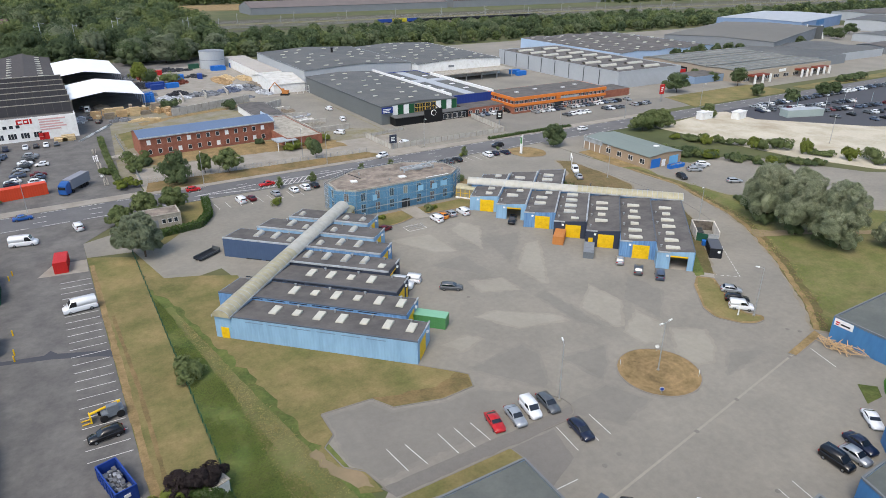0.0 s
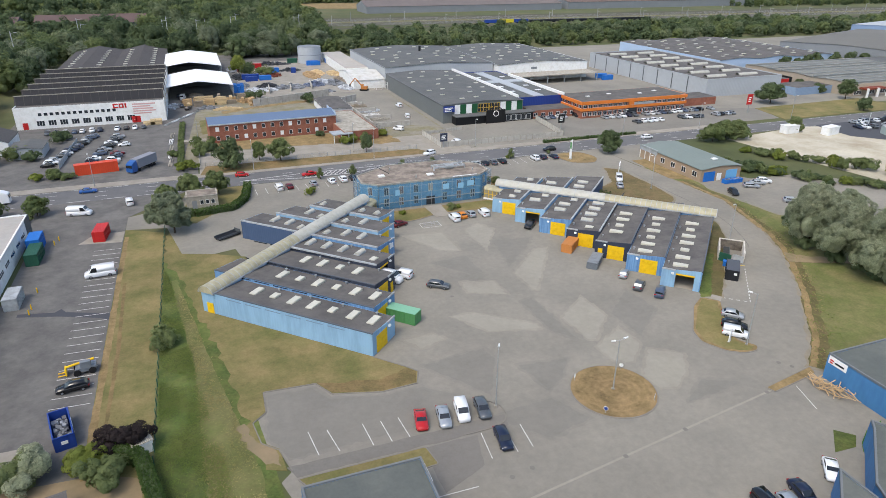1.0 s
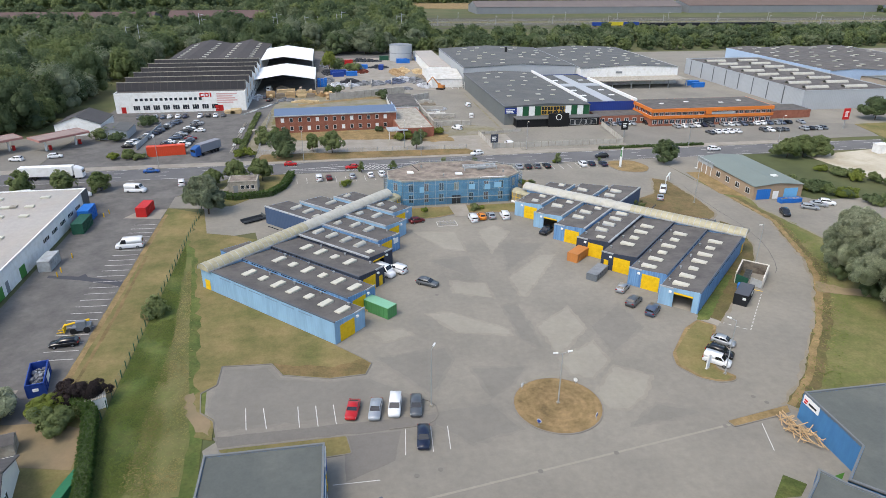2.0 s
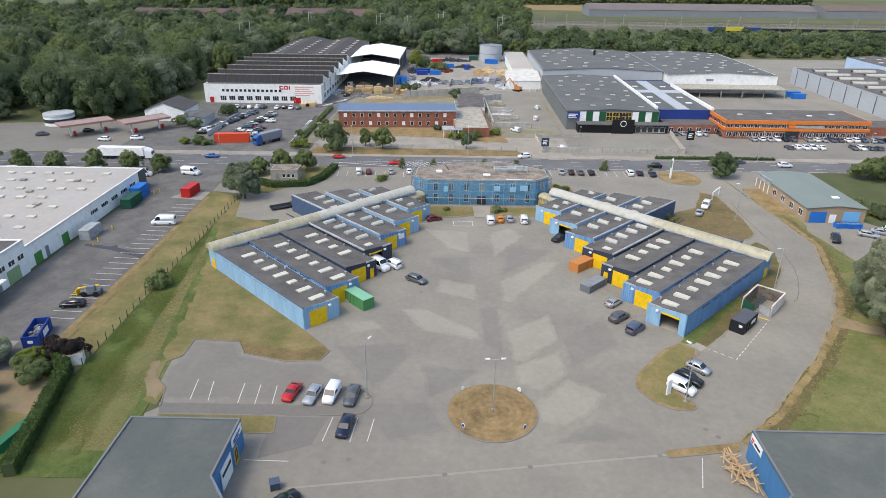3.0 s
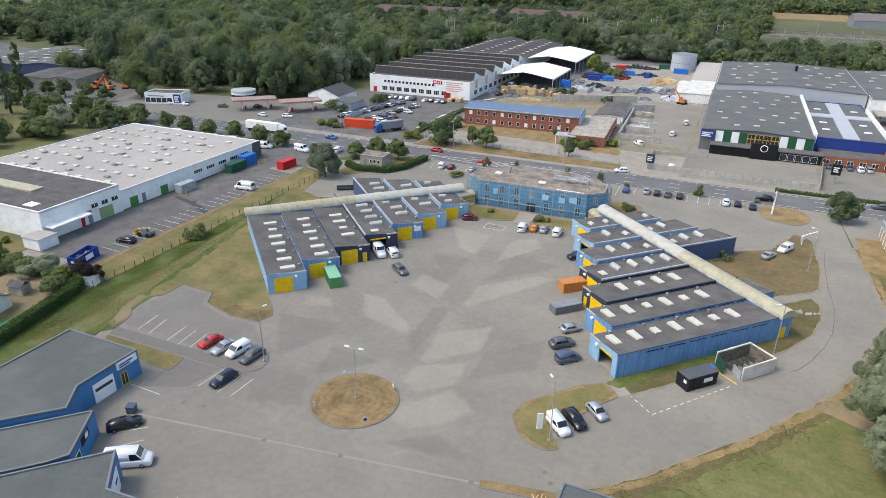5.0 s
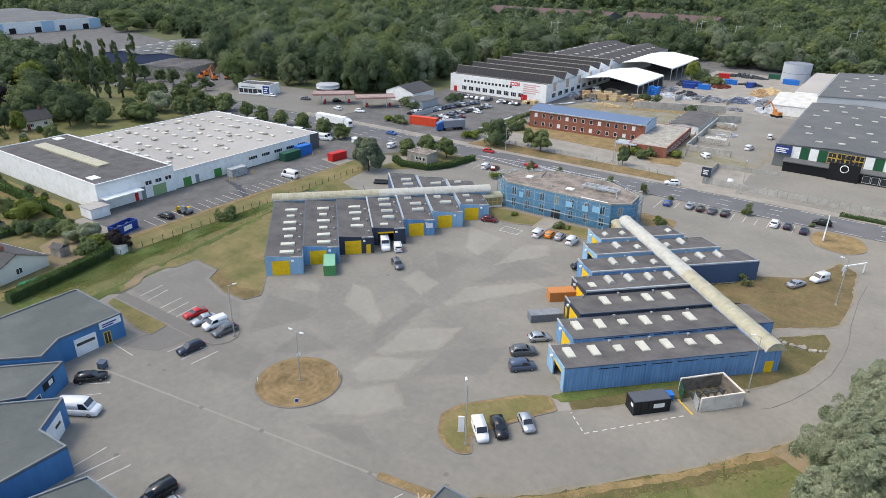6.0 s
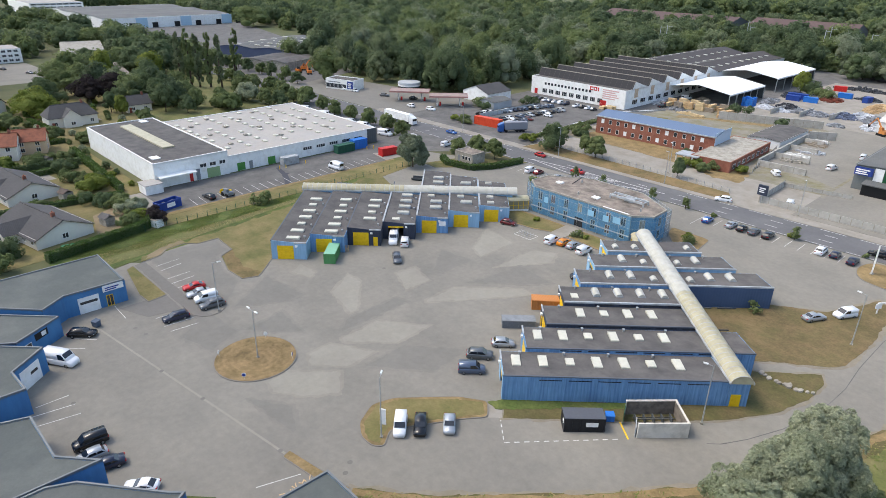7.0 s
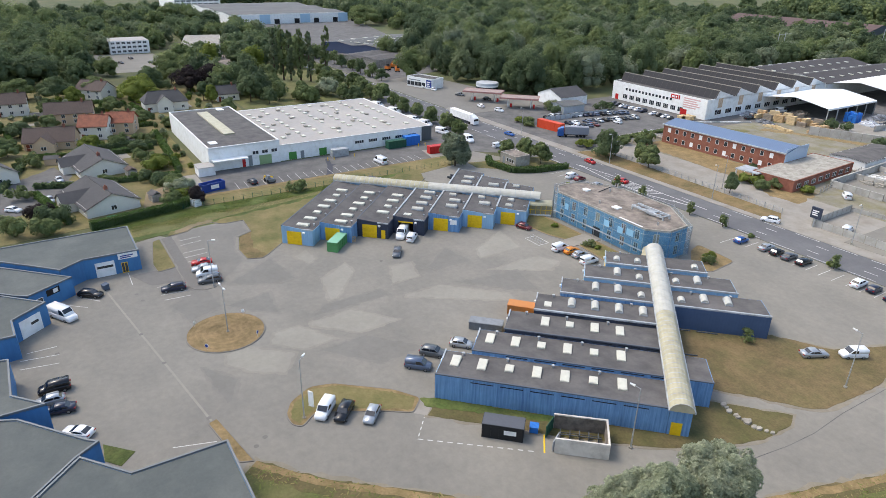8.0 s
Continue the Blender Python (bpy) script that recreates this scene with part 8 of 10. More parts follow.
house(-194.5, 82, 17, 10, 4.0, 3.8, 90, M_RENDER, M_GREYTILE, "white house with a dark grey hipped roof", hip=0.35, wing_len=2.0)
house(-158, 52, 9, 10, 5.0, 3.0, 70, M_RENDER, M_TILE, "white semi-detached house with an orange tiled roof")
house(-161.5, 61, 9, 9, 4.6, 2.8, 70, M_SANDY, M_TILE, "brick-faced semi-detached house with an orange tiled roof")
house(-151, 37.5, 15, 10, 3.0, 3.6, 75, M_SANDY, M_BROWNTILE, "sandy house with a brown tiled roof and gable", wing_len=4.0)
house(-186, 46, 16, 9, 4.6, 3.4, 80, M_SANDY, M_BROWNTILE, "house with a dark brown roof and dormers")
house(-212, 27, 11, 9, 5.2, 3.4, 85, M_RENDER, M_BROWNTILE, "white house with a red-brown roof")
house(-117, 47, 20, 13, 2.6, 2.8, 8, M_RENDER, M_GREYTILE, "long bungalow with a wide dark grey roof", wing_len=3.0)
house(-82.5, 44.5, 19, 13, 2.6, 2.8, 12, M_RENDER, M_GREYTILE, "long bungalow with a wide dark grey roof", wing_len=3.0)
house(-116, 20, 12, 10, 3.4, 3.2, 20, M_RENDER, M_GREYTILE, "white house with a grey roof by the lane")
house(-232, 60, 14, 9, 4.6, 3.4, 40, M_RENDER, M_BROWNTILE, "white house with a brown roof among trees")
house(-203, 110, 10, 8, 3.4, 3.0, 90, M_RENDER, M_GREYTILE, "small white house with a grey roof behind the warehouse")
for kd, c, x, y, rz in (("hatchback", "white", -86.5, 24.6, 50), ("hatchback", "silver", -90.5, 33.0, 10), ("saloon", "white", -89.2, 36.6, 15), ("hatchback", "silver", -108, 36.4, 10), ("hatchback", "navy", -104.5, 34.0, 200)):
    car(kd, c, x, y, rz, "parked on a bungalow's drive", "cars at the houses")
hedge("garden_hedge", [(-63.4, 40), (-66.6, 54), (-68.6, 62.5), (-73.5, 67.0)], 1.7, 2.2, "tall clipped garden hedge behind the drain", dens=40, size=0.2)
hedge("garden_hedge", [(-96.5, 67.5), (-98.5, 52.0), (-100.0, 40)], 1.2, 1.6, "clipped hedge between two gardens")
hedge("garden_hedge", [(-135, 30), (-130, 52), (-132, 66)], 1.4, 1.8, "clipped hedge between two gardens", seed=6)
for k, (p, q) in enumerate((((-104, 30), (-96, 50)), ((-70, 36), (-96, 30)), ((-138, 44), (-136, 68)), ((-168, 42), (-166, 72)), ((-176, 52), (-204, 50)), ((-150, 26), (-176, 24)), ((-128, 28), (-104, 22)), ((-205, 70), (-176, 74)), ((-194, 30), (-200, 60)), ((-222, 40), (-218, 66)))):
    hedge("garden_hedge", [p, q], 1.3, 1.5 + 0.3 * (k % 3), "uneven leafy hedge between gardens", L_HEDGE if k % 2 else L_DARK, 8, 0.5, 40 + k)
for k, (x, y, w, d, rz) in enumerate(((-104, 55, 3.2, 2.6, 10), (-128, 36, 4.0, 3.0, 70), (-142, 60, 3.4, 2.6, 20), (-172, 60, 4.2, 3.2, 75), (-78, 57, 3.0, 2.4, 12), (-196, 36, 5.0, 3.4, 80), (-92, 40, 3, 2.4, 15))):
    t = thing("garden_shed", x, y, rz, "small garden shed with a pitched felt roof", "shed", "garden sheds")
    part("wall", Geo().box(-w / 2, -d / 2, 0, w / 2, d / 2, 2.0), M_SANDY if k % 2 else M_CONCRETE, t)
    sr = Geo()
    for s in (-1, 1):
        sr.face([(-w / 2 - 0.2, 0, 2.8), (w / 2 + 0.2, 0, 2.8), (w / 2 + 0.2, s * (d / 2 + 0.2), 1.95), (-w / 2 - 0.2, s * (d / 2 + 0.2), 1.95)])
    part("roof", sr, M_ROOF if k % 3 else M_BROWNTILE, t)
for k, (x, y, w, d, rz) in enumerate(((-146, 46, 9, 5, 75), (-170, 55, 10, 4, 70), (-128, 55, 8, 5, 8), (-95, 46, 7, 6, 12), (-198, 88, 8, 10, 0), (-208, 34, 7, 8, 0), (-188, 36, 10, 4, 80))):
    c, s = math.cos(radians(rz)), math.sin(radians(rz))
    sheet("terrace", [(x + c * u - s * v, y + s * u + c * v) for u, v in ((-w / 2, -d / 2), (w / 2, -d / 2), (w / 2, d / 2), (-w / 2, d / 2))], 0.06 + 0.002 * k, M_PAVE, "paved terrace beside a house", "terrace", 0.1)
hedge("garden_hedge", [(-100, 68), (-125, 69), (-150, 70)], 1.6, 2.2, "garden hedge along the annex", seed=7)
for i, (x, y, h, r, m, n) in enumerate((
        (-71.5, 65.3, 4.2, 2.9, L_PURPLE, 1500), (-76.0, 63.8, 3.6, 2.6, L_YELLOW, 1000), (-80.4, 64.6, 4.4, 3.4, L_WILLOW, 1500), (-84.6, 65.0, 4.4, 3.2, L_OAK, 1300), (-72.8, 61.2, 3.6, 2.6, L_OAK, 1200), (-74.6, 64.8, 3.0, 1.8, L_YELLOW, 600),
        (-88.8, 62.8, 3.8, 2.8, L_OAK, 1000), (-93.0, 59.6, 4.2, 3.0, L_DARK, 1000), (-106, 62.5, 5.6, 4.4, L_YELLOW, 2200), (-112, 64, 3.4, 2.6, L_OAK, 800), (-99.8, 57, 3.2, 2.2, L_OAK, 700), (-120, 60, 4.4, 3.0, L_OAK, 900),
        (-131, 62, 4.0, 3.0, L_DARK, 900), (-140, 56, 4.6, 3.2, L_OAK, 900), (-128, 30, 5.0, 3.0, L_OAK, 900), (-66.4, 31, 5.5, 3.2, L_OAK, 1200), (-71.6, 34, 6.0, 3.4, L_DARK, 1300), (-76, 29, 4.5, 2.8, L_PURPLE, 900), (-68.0, 24, 5.0, 3.0, L_OAK, 900), (-96, 26, 3.6, 2.4, L_OAK, 700), (-144, 66, 3.6, 2.6, L_OAK, 700), (-100.5, 47.5, 3.0, 2.4, L_OAK, 700))):
    tree("bush", x, y, h, r, m, "leafy green shrub in a garden" if m is not L_PURPLE else "dark purple-leaved shrub in a garden", "garden shrubs", n * 3, 0.28, name="garden_shrub")
for x, y, h, r, m in ((-224, 76, 11, 7.0, L_YELLOW), (-238, 84, 12, 7.0, L_DARK), (-205, 100.5, 9, 2.8, L_DARK), (-198, 102.5, 8, 2.6, L_YELLOW), (-214, 112, 11, 6.5, L_DARK), (-188, 141, 8, 4.2, L_OAK), (-178, 142, 7.5, 4.0, L_OAK), (-205, 132, 10, 5.5, L_OAK), (-228, 100, 12, 6.5, L_PURPLE), (-250, 96, 13, 7.5, L_OAK), (-176, 104, 6, 3, L_OAK), (-172, 20, 8, 4.5, L_OAK), (-160, 78, 4.5, 3.5, L_OAK), (-214, 76, 10, 7.5, L_YELLOW), (-281, 101, 13, 8.5, L_OAK), (-302, 148, 13, 9, L_DARK), (-234, 112, 12, 7.5, L_PURPLE), (-207, 121, 10, 6, L_DARK), (-216, 133, 9, 5.5, L_OAK), (-181, 140, 7.5, 5, L_OAK), (-190, 154, 9, 5.5, L_WILLOW), (-238, 44, 10, 7, L_DARK), (-236, 60, 9, 6.5, L_OAK), (-241, 30, 10, 7, L_OAK), (-209, 211, 18, 8.5, L_OAK), (-494, 323, 20, 16, L_OAK), (-339, 132, 11, 6, L_DARK), (-224, 50, 7, 4, L_YELLOW), (-200, 62, 6, 3.6, L_OAK), (-172, 70, 5, 3.5, L_OAK), (-168, 28, 6, 4, L_DARK), (-140, 48, 5, 3.4, L_YELLOW), (-176, 38, 6, 3.6, L_OAK), (-203, 40, 7, 4, L_OAK), (-143, 24, 6, 4, L_OAK), (-128, 44, 4.5, 3, L_DARK)):
    tree("oak", x, y, h, r, m, "broad garden tree near the houses", "garden trees", 6500, 0.5)
for i in range(9):
    tree("oak", -214 - 13 * i, 195.5 + (i % 2), 6.5 + (i % 3), 3.4, L_OAK if i % 2 else L_DARK, "street tree along the main road", "street trees", 700, 0.7)
HOMES = [(-207, 72, -182, 92), (-170, 44, -150, 70), (-161, 28, -141, 48), (-196, 35, -176, 57), (-220, 18, -203, 36), (-131, 36, -103, 60), (-97, 34, -68, 56), (-126, 10, -76, 42), (-242, 52, -222, 68), (-212, 102, -194, 116)]
woods("garden_scrub", [(-236, 14, -100, 74), (-236, 74, -156, 112)], "low shrubs and flower beds scattered over the gardens", 8.0, 2.4, 91, [L_OAK, L_DARK, L_YELLOW, L_HEDGE, L_WILLOW], 260, 0.42, HOMES)
shed = thing("garden_shed", -68.8, 65.4, 20, "small garden shed with a pale slatted roof", "shed")
part("wall", Geo().box(-1.3, -1.0, 0, 1.3, 1.0, 1.9), M_WHITE, shed)
for i in range(6):
    part("slat", Geo().box(-1.45 + 0.49 * i, -1.15, 1.95, -1.05 + 0.49 * i, 1.15, 2.03), M_CONCRETE, shed)
tankg = thing("covered_boat", -67.2, 47.6, 78, "long green tarpaulin-covered load beside the hedge", "cover")
gg = Geo()
loft(gg, [(-4.2, [(0.3, 0.1), (0.25, 0.6)]), (-3.6, [(0.9, 0.0), (0.6, 1.2)]), (0, [(1.0, 0.0), (0.65, 1.35)]), (3.6, [(0.9, 0.0), (0.6, 1.2)]), (4.2, [(0.3, 0.1), (0.25, 0.6)])])
part("tarpaulin", gg, surf("green_tarpaulin", (44, 110, 76), 0.6, var=0.1), tankg)

# far works and offices to the north-west
fs, wall, roof = hall("grey_works", -352, 222, -296, 292, 6.0, surf("dark_blue_works_wall", (70, 80, 104), 0.8), M_GREYROOF, "far grey works with a dark blue front", 1.4, "y", gables=2, rz=20)
roof_lights(roof, [(-20 + 8 * i, -26 + 12 * j) for i in range(6) for j in range(5)], (4, 1.6), 6.9)
hall("grey_works", -290, 206, -258, 238, 4.6, M_CONCRETE, M_ROOF, "low far workshop with a dark roof", 0.9, "y", gables=2, rz=20)
fb, wall, roof = hall("far_blue_works", -690, 205, -535, 320, 9.0, M_WHITE, M_GREYROOF, "very large far white works with blue panels", 1.2, "y", gables=3)
for k in range(6):
    panel("blue_panel", wall, (77.5, -50 + 20 * k), (77.5, -40 + 20 * k), 0.5, 8.5, surf("sky_panel", (168, 194, 212), 0.8) if k % 2 else M_WHITE, 0.2)
    panel("door", wall, (77.5, -36 + 20 * k), (77.5, -31 + 20 * k), 0.1, 4.5, M_BLACK, 0.3)
fo, wall, roof = hall("far_office", -790, 190, -700, 240, 13, M_WHITE, M_ROOF_W, "far white office of four storeys", category="office")
for k in range(8):
    for z in (2, 5, 8, 11):
        window(wall, (45, -24 + 6 * k), (45, -19 + 6 * k), z, z + 1.5, panes=3)
fo, wall, roof = hall("far_office", -400, 84, -378, 108, 8, M_WHITE, M_ROOF_W, "white three-storey office among trees", category="office")
for k in range(7):
    for z in (1, 3.6, 6.2):
        window(wall, (11, -11 + 3.2 * k), (11, -8.8 + 3.2 * k), z, z + 1.3, panes=2)
fo, wall, roof = hall("far_office", -410, 128, -335, 152, 6.5, M_RENDER, M_CONCRETE, "long pale office block among trees", category="office", rz=-15)
for k in range(16):
    for z in (1, 4):
        window(wall, (-36 + 4.5 * k, -12), (-33.5 + 4.5 * k, -12), z, z + 1.5, panes=2)
hall("far_office", -322, 118, -270, 138, 3.6, M_CONCRETE, M_ROOF_B, "low flat-roofed hall among trees", category="office", rz=-10)
for kd, c, x, y in (("hatchback", "black", -352, 92), ("saloon", "grey", -330, 100), ("hatchback", "navy", -335, 84)):
    car(kd, c, x, y, 20, "on a far car park", "cars at the houses")
rank(-262, 180.6, 11, 0.2, 5, 0, "on the main road far off", "cars on the road", 0.3)
for i in range(14):
    tree("oak", -232 - 13 * i, 172.5 + (i % 3), 6.5, 3.2, L_OAK, "street tree along the main road", "street trees", 700, 0.7)


# ---- lamps, fences and small things ----
def lamp_post(x, y, rz, h=10.0, heads=1, label="tall grey street lamp on a pole"):
    t = thing("street_lamp", x, y, rz, label, "street lamp", "street lamps")
    part("pole", Geo().tube((0, 0, 0), (0, 0, h), 0.11, 0.06, 8), M_STEEL, t)
    part("foot", Geo().box(-0.22, -0.22, 0, 0.22, 0.22, 0.3), M_CONCRETE, t)
    for i in range(heads):
        w = 2 * math.pi * i / heads
        c, s = math.cos(w), math.sin(w)
        part("arm", Geo().tube((0, 0, h - 0.1), (c * 1.0, s * 1.0, h + 0.12), 0.04, 0.035, 6), M_STEEL, t)
        part("lamp_head", Geo().tube((c * 0.8, s * 0.8, h + 0.08), (c * 1.5, s * 1.5, h + 0.14), 0.16, 0.12, 8), M_WHITE, t)


for x, y, rz in ((-20.0, 57.6, 60), (28.0, 58.1, 130), (64.9, 133.8, 180), (57.0, 94.0, 200), (34.6, 193.4, 270), (-3.0, 191.2, 270), (-7.4, 201.7, 270), (-86.9, 189.6, 270), (93.9, 189.6, 270), (178, 190, 270), (164, 122, 200), (-42, 190.5, 270), (130, 190, 270)):
    lamp_post(x, y, rz)
lamp_post(-1.1, 55.2, 4, 9.0, 2, "grey lamp post with two heads on the round island")


def round_sign(x, y, rz):
    t = thing("round_sign", x, y, rz, "small round blue arrow sign on a short post", "sign", "roundabout signs", 0.14)
    part("post", Geo().tube((0, 0, 0), (0, 0, 0.9), 0.04, n=6), M_STEEL, t)
    part("disc", Geo().tube((0, -0.03, 0.85), (0, 0.03, 0.85), 0.35, n=16), M_WHITE, t)
    part("face", Geo().tube((0, -0.05, 0.85), (0, -0.03, 0.85), 0.29, n=16), BLUES["royal"], t)


for i in range(4):
    w = math.pi / 4 + i * math.pi / 2
    round_sign(-1.25 + 6.1 * math.cos(w), 54.9 + 6.1 * math.sin(w), math.degrees(w) + 90)

sgn = thing("upright_sign", 26.0, 60.0, 30, "tall white information board on the grass", "sign")
part("board", Geo().box(-0.42, -0.1, 0.1, 0.42, 0.1, 2.7), M_WHITE, sgn)
part("foot", Geo().box(-0.5, -0.2, 0, 0.5, 0.2, 0.12), M_CONCRETE, sgn)


def bin_store():
    t = thing("bin_store", 52.6, 88.7, 48, "open concrete bin enclosure with stained walls", "enclosure")
    g = Geo()
    a, b, h = 3.75, 2.7, 2.5
    for p, q in (((-a, -b), (a, -b)), ((a, -b), (a, b)), ((a, b), (-a, b))):
        g.side(p, q, 0, h, 0.25)
    part("wall", g, surf("dirty_white_concrete", (214, 208, 198), 0.9, var=0.1, big=0.25, fine=0.9, second=(172, 164, 152), amount=0.4), t)
    part("inner_face", Geo().box(-a + 0.1, b - 0.32, 0.05, a - 0.27, b - 0.26, h - 0.15).box(a - 0.32, -b + 0.3, 0.05, a - 0.26, b - 0.34, h - 0.15), surf("grimy_concrete", (120, 112, 102), 0.9, var=0.25, big=0.4, fine=1.2, second=(74, 68, 62), amount=0.5), t, "grimy inner wall face")
    gate = part("gate", Geo().box(0, -0.05, 0.1, 2.6, 0.05, 2.1), M_DGREEN, t, "green steel gate ajar", at=pose(-a, b - 0.2, 0, 0, 0, -112))
    gate = part("gate", Geo().box(0, -0.05, 0.1, 2.4, 0.05, 1.7), M_TRIM, t, "pale mesh gate half closed", at=pose(-a, -b + 0.2, 0, 0, 0, 70))
    part("rack", Geo().box(-a + 0.8, 1.2, 0.4, a - 0.8, 1.3, 0.5).box(-a + 0.8, 0.2, 0.9, a - 0.8, 0.3, 1.0), M_DGREY, t)
    for i in range(5):
        part("rack_bar", Geo().box(-a + 1 + 1.3 * i, 0.2, 0, -a + 1.1 + 1.3 * i, 1.5, 1.0), M_DGREY, t)


bin_store()
for x, y, rz, mat, lab in ((47.5, 84.7, 45, M_SKYBOX, "blue wheeled waste bin beside the container"), (-29.2, 39.0, 20, surf("slate_bin", (72, 86, 104), 0.6), "slate grey wheeled waste bin"), (-11.0, 23.6, 10, M_DGREEN, "dark wheeled bin by the wall")):
    t = thing("wheeled_bin", x, y, rz, lab, "bin", "", 0.02)
    part("tub", Geo().prism([(-0.6, -0.5), (0.6, -0.5), (0.6, 0.5), (-0.6, 0.5)], 0.15, 1.1), mat, t)
    part("lid", Geo().prism([(-0.65, -0.55), (0.65, -0.55), (0.65, 0.55), (-0.65, 0.55)], 1.1, lambda x, y: 1.3 if y > 0 else 1.16), mat, t)
    for wx in (-0.5, 0.5):
        for wy in (-0.4, 0.4):
            part("castor", Geo().tube((wx, wy - 0.04, 0.09), (wx, wy + 0.04, 0.09), 0.09, n=8), M_RUBBER, t)


def pallet_stack(x, y, rz, n, label):
    t = thing("pallet_stack", x, y, rz, label, "pallets", "", 0.02)
    for i in range(n):
        z = 0.15 * i
        g = Geo()
        for k in range(5):
            g.box(-0.6, -0.4 + 0.18 * k, z + 0.1, 0.6, -0.28 + 0.18 * k, z + 0.13)
        for k in (-0.55, -0.05, 0.45):
            g.box(k, -0.4, z, k + 0.1, 0.44, z + 0.1)
        part("pallet", g, M_WOOD, t)


pallet_stack(-27.4, 88.0, 45, 3, "low stack of pale wooden pallets by the workshop")


def leaning_pallet(x, y, rz):
    t = thing("leaning_pallet", x, y, rz, "pale wooden pallet leaning against the workshop wall", "pallet", "leaning pallets", 0.02)
    at = pose(0, 0, 0, 72, 0, 0)
    for k in range(5):
        part("board", Geo().box(-0.7, 0.3 * k, 0.08, 0.7, 0.3 * k + 0.14, 0.12), M_WOOD, t, at=at)
    for k in (-0.65, -0.05, 0.55):
        part("beam", Geo().box(k, 0, 0, k + 0.1, 1.36, 0.08), M_WOOD, t, at=at)


for x, y, rz in ((-28.0, 89.2, 45), (-27.0, 90.2, 45), (-26.2, 91.0, 48), (-27.6, 89.0, 52)):
    leaning_pallet(x, y, rz)
tb = thing("timber_heap", 30.2, 43.0, 100, "untidy heap of pale timber frames against the wall", "timber")
rng = np.random.default_rng(8)
for i in range(46):
    px, py, pz, w = rng.uniform(-3.2, 3.2), rng.uniform(-1.2, 1.2), rng.uniform(0.1, 1.4), rng.uniform(-0.8, 0.8) + (1.57 if i % 3 == 0 else 0)
    part("plank", Geo().box(-1.1, -0.06, -0.04, 1.1, 0.06, 0.04), M_WOOD, tb, at=pose(px, py, pz, rng.uniform(-14, 14), rng.uniform(-25, 25), math.degrees(w)))

# chain-link fence along the drain
fn = thing("wire_fence", -67.25, 62, 90, "thin wire fence with steel posts along the drain", "fence")
for i in range(34):
    part("post", Geo().tube((i * 2.6, 0, 0), (i * 2.6, 0, 1.5), 0.075, n=6), M_DGREEN, fn)
for z in (0.5, 1.0, 1.45):
    part("wire", Geo().tube((0, 0, z), (33 * 2.6, 0, z), 0.012, n=4), M_DGREEN, fn)


def panel_fence(x0, y0, x1, y1, h, label, mat, step=2.6, slab=True, thick=0.08):
    d = math.hypot(x1 - x0, y1 - y0)
    t = thing("concrete_fence" if slab else "mesh_fence", x0, y0, math.degrees(math.atan2(y1 - y0, x1 - x0)), label, "fence", "fences")
    n = max(1, round(d / step))
    for i in range(n + 1):
        part("post", Geo().box(d * i / n - 0.08, -0.08, 0, d * i / n + 0.08, 0.08, h + 0.1), M_CONCRETE if slab else M_STEEL, t)
    for i in range(n):
        if slab:
            part("panel", Geo().box(d * i / n + 0.09, -thick / 2, 0, d * (i + 1) / n - 0.09, thick / 2, h), mat, t)
        else:
            g = Geo()
            for z in (0.2, h * 0.5, h):
                g.box(d * i / n + 0.08, -0.015, z - 0.03, d * (i + 1) / n - 0.08, 0.015, z)
            for k in range(1, 6):
                xx = d * (i + k / 6) / n
                g.box(xx - 0.012, -0.012, 0.1, xx + 0.012, 0.012, h)
            part("panel", g, mat, t)


panel_fence(23, 196.5, 72, 196.5, 1.9, "pale concrete panel fence before the dark hall", M_BLOCK)
panel_fence(72, 196.5, 75, 224, 2.0, "pale concrete panel fence beside the dark hall", M_BLOCK)
panel_fence(23, 196.5, 22.4, 216, 1.9, "concrete panel fence at the delivery yard", M_BLOCK)
panel_fence(-56, 199.9, 14, 197.7, 1.5, "thin mesh fence along the forecourt", M_STEEL, slab=False)
panel_fence(22.4, 216, 40, 219, 1.2, "low concrete wall in the delivery yard", M_BLOCK)
panel_fence(-32.6, 289.7, 4.2, 304, 3.2, "high concrete wall of the scrap yard", M_BLOCK, 3.5, thick=0.5)
panel_fence(5.9, 283, 7.8, 232.4, 2.2, "stepped concrete wall of the storage bays", M_BLOCK, 4.5, thick=0.5)
panel_fence(7.8, 232.4, 22.8, 232.3, 2.0, "concrete end wall of the storage bays", M_BLOCK, 3.7, thick=0.5)
for y, x in ((247, 19), (262, 16.5), (276, 14)):
    panel_fence(7.2, y, x, y - 0.6, 1.8, "concrete block wall between storage bays", M_BLOCK, 3.2, thick=0.5)
panel_fence(5.9, 283, 14, 288, 3.0, "concrete block wall between storage bays", M_BLOCK, 3.2, thick=0.5)
for x in (-14, -3, 8):
    panel_fence(x - 8, 322 + x * 0.3, x - 7, 336 + x * 0.3, 2.2, "concrete block wall between scrap heaps", M_BLOCK, 3.2, thick=0.5)
panel_fence(4.6, 256, 10.2, 222.6, 1.8, "dark mesh fence beside the annex", M_DGREY, slab=False)
panel_fence(-57.5, 200, -57.5, 262, 1.6, "mesh fence between the factory and brick building", M_STEEL, slab=False)


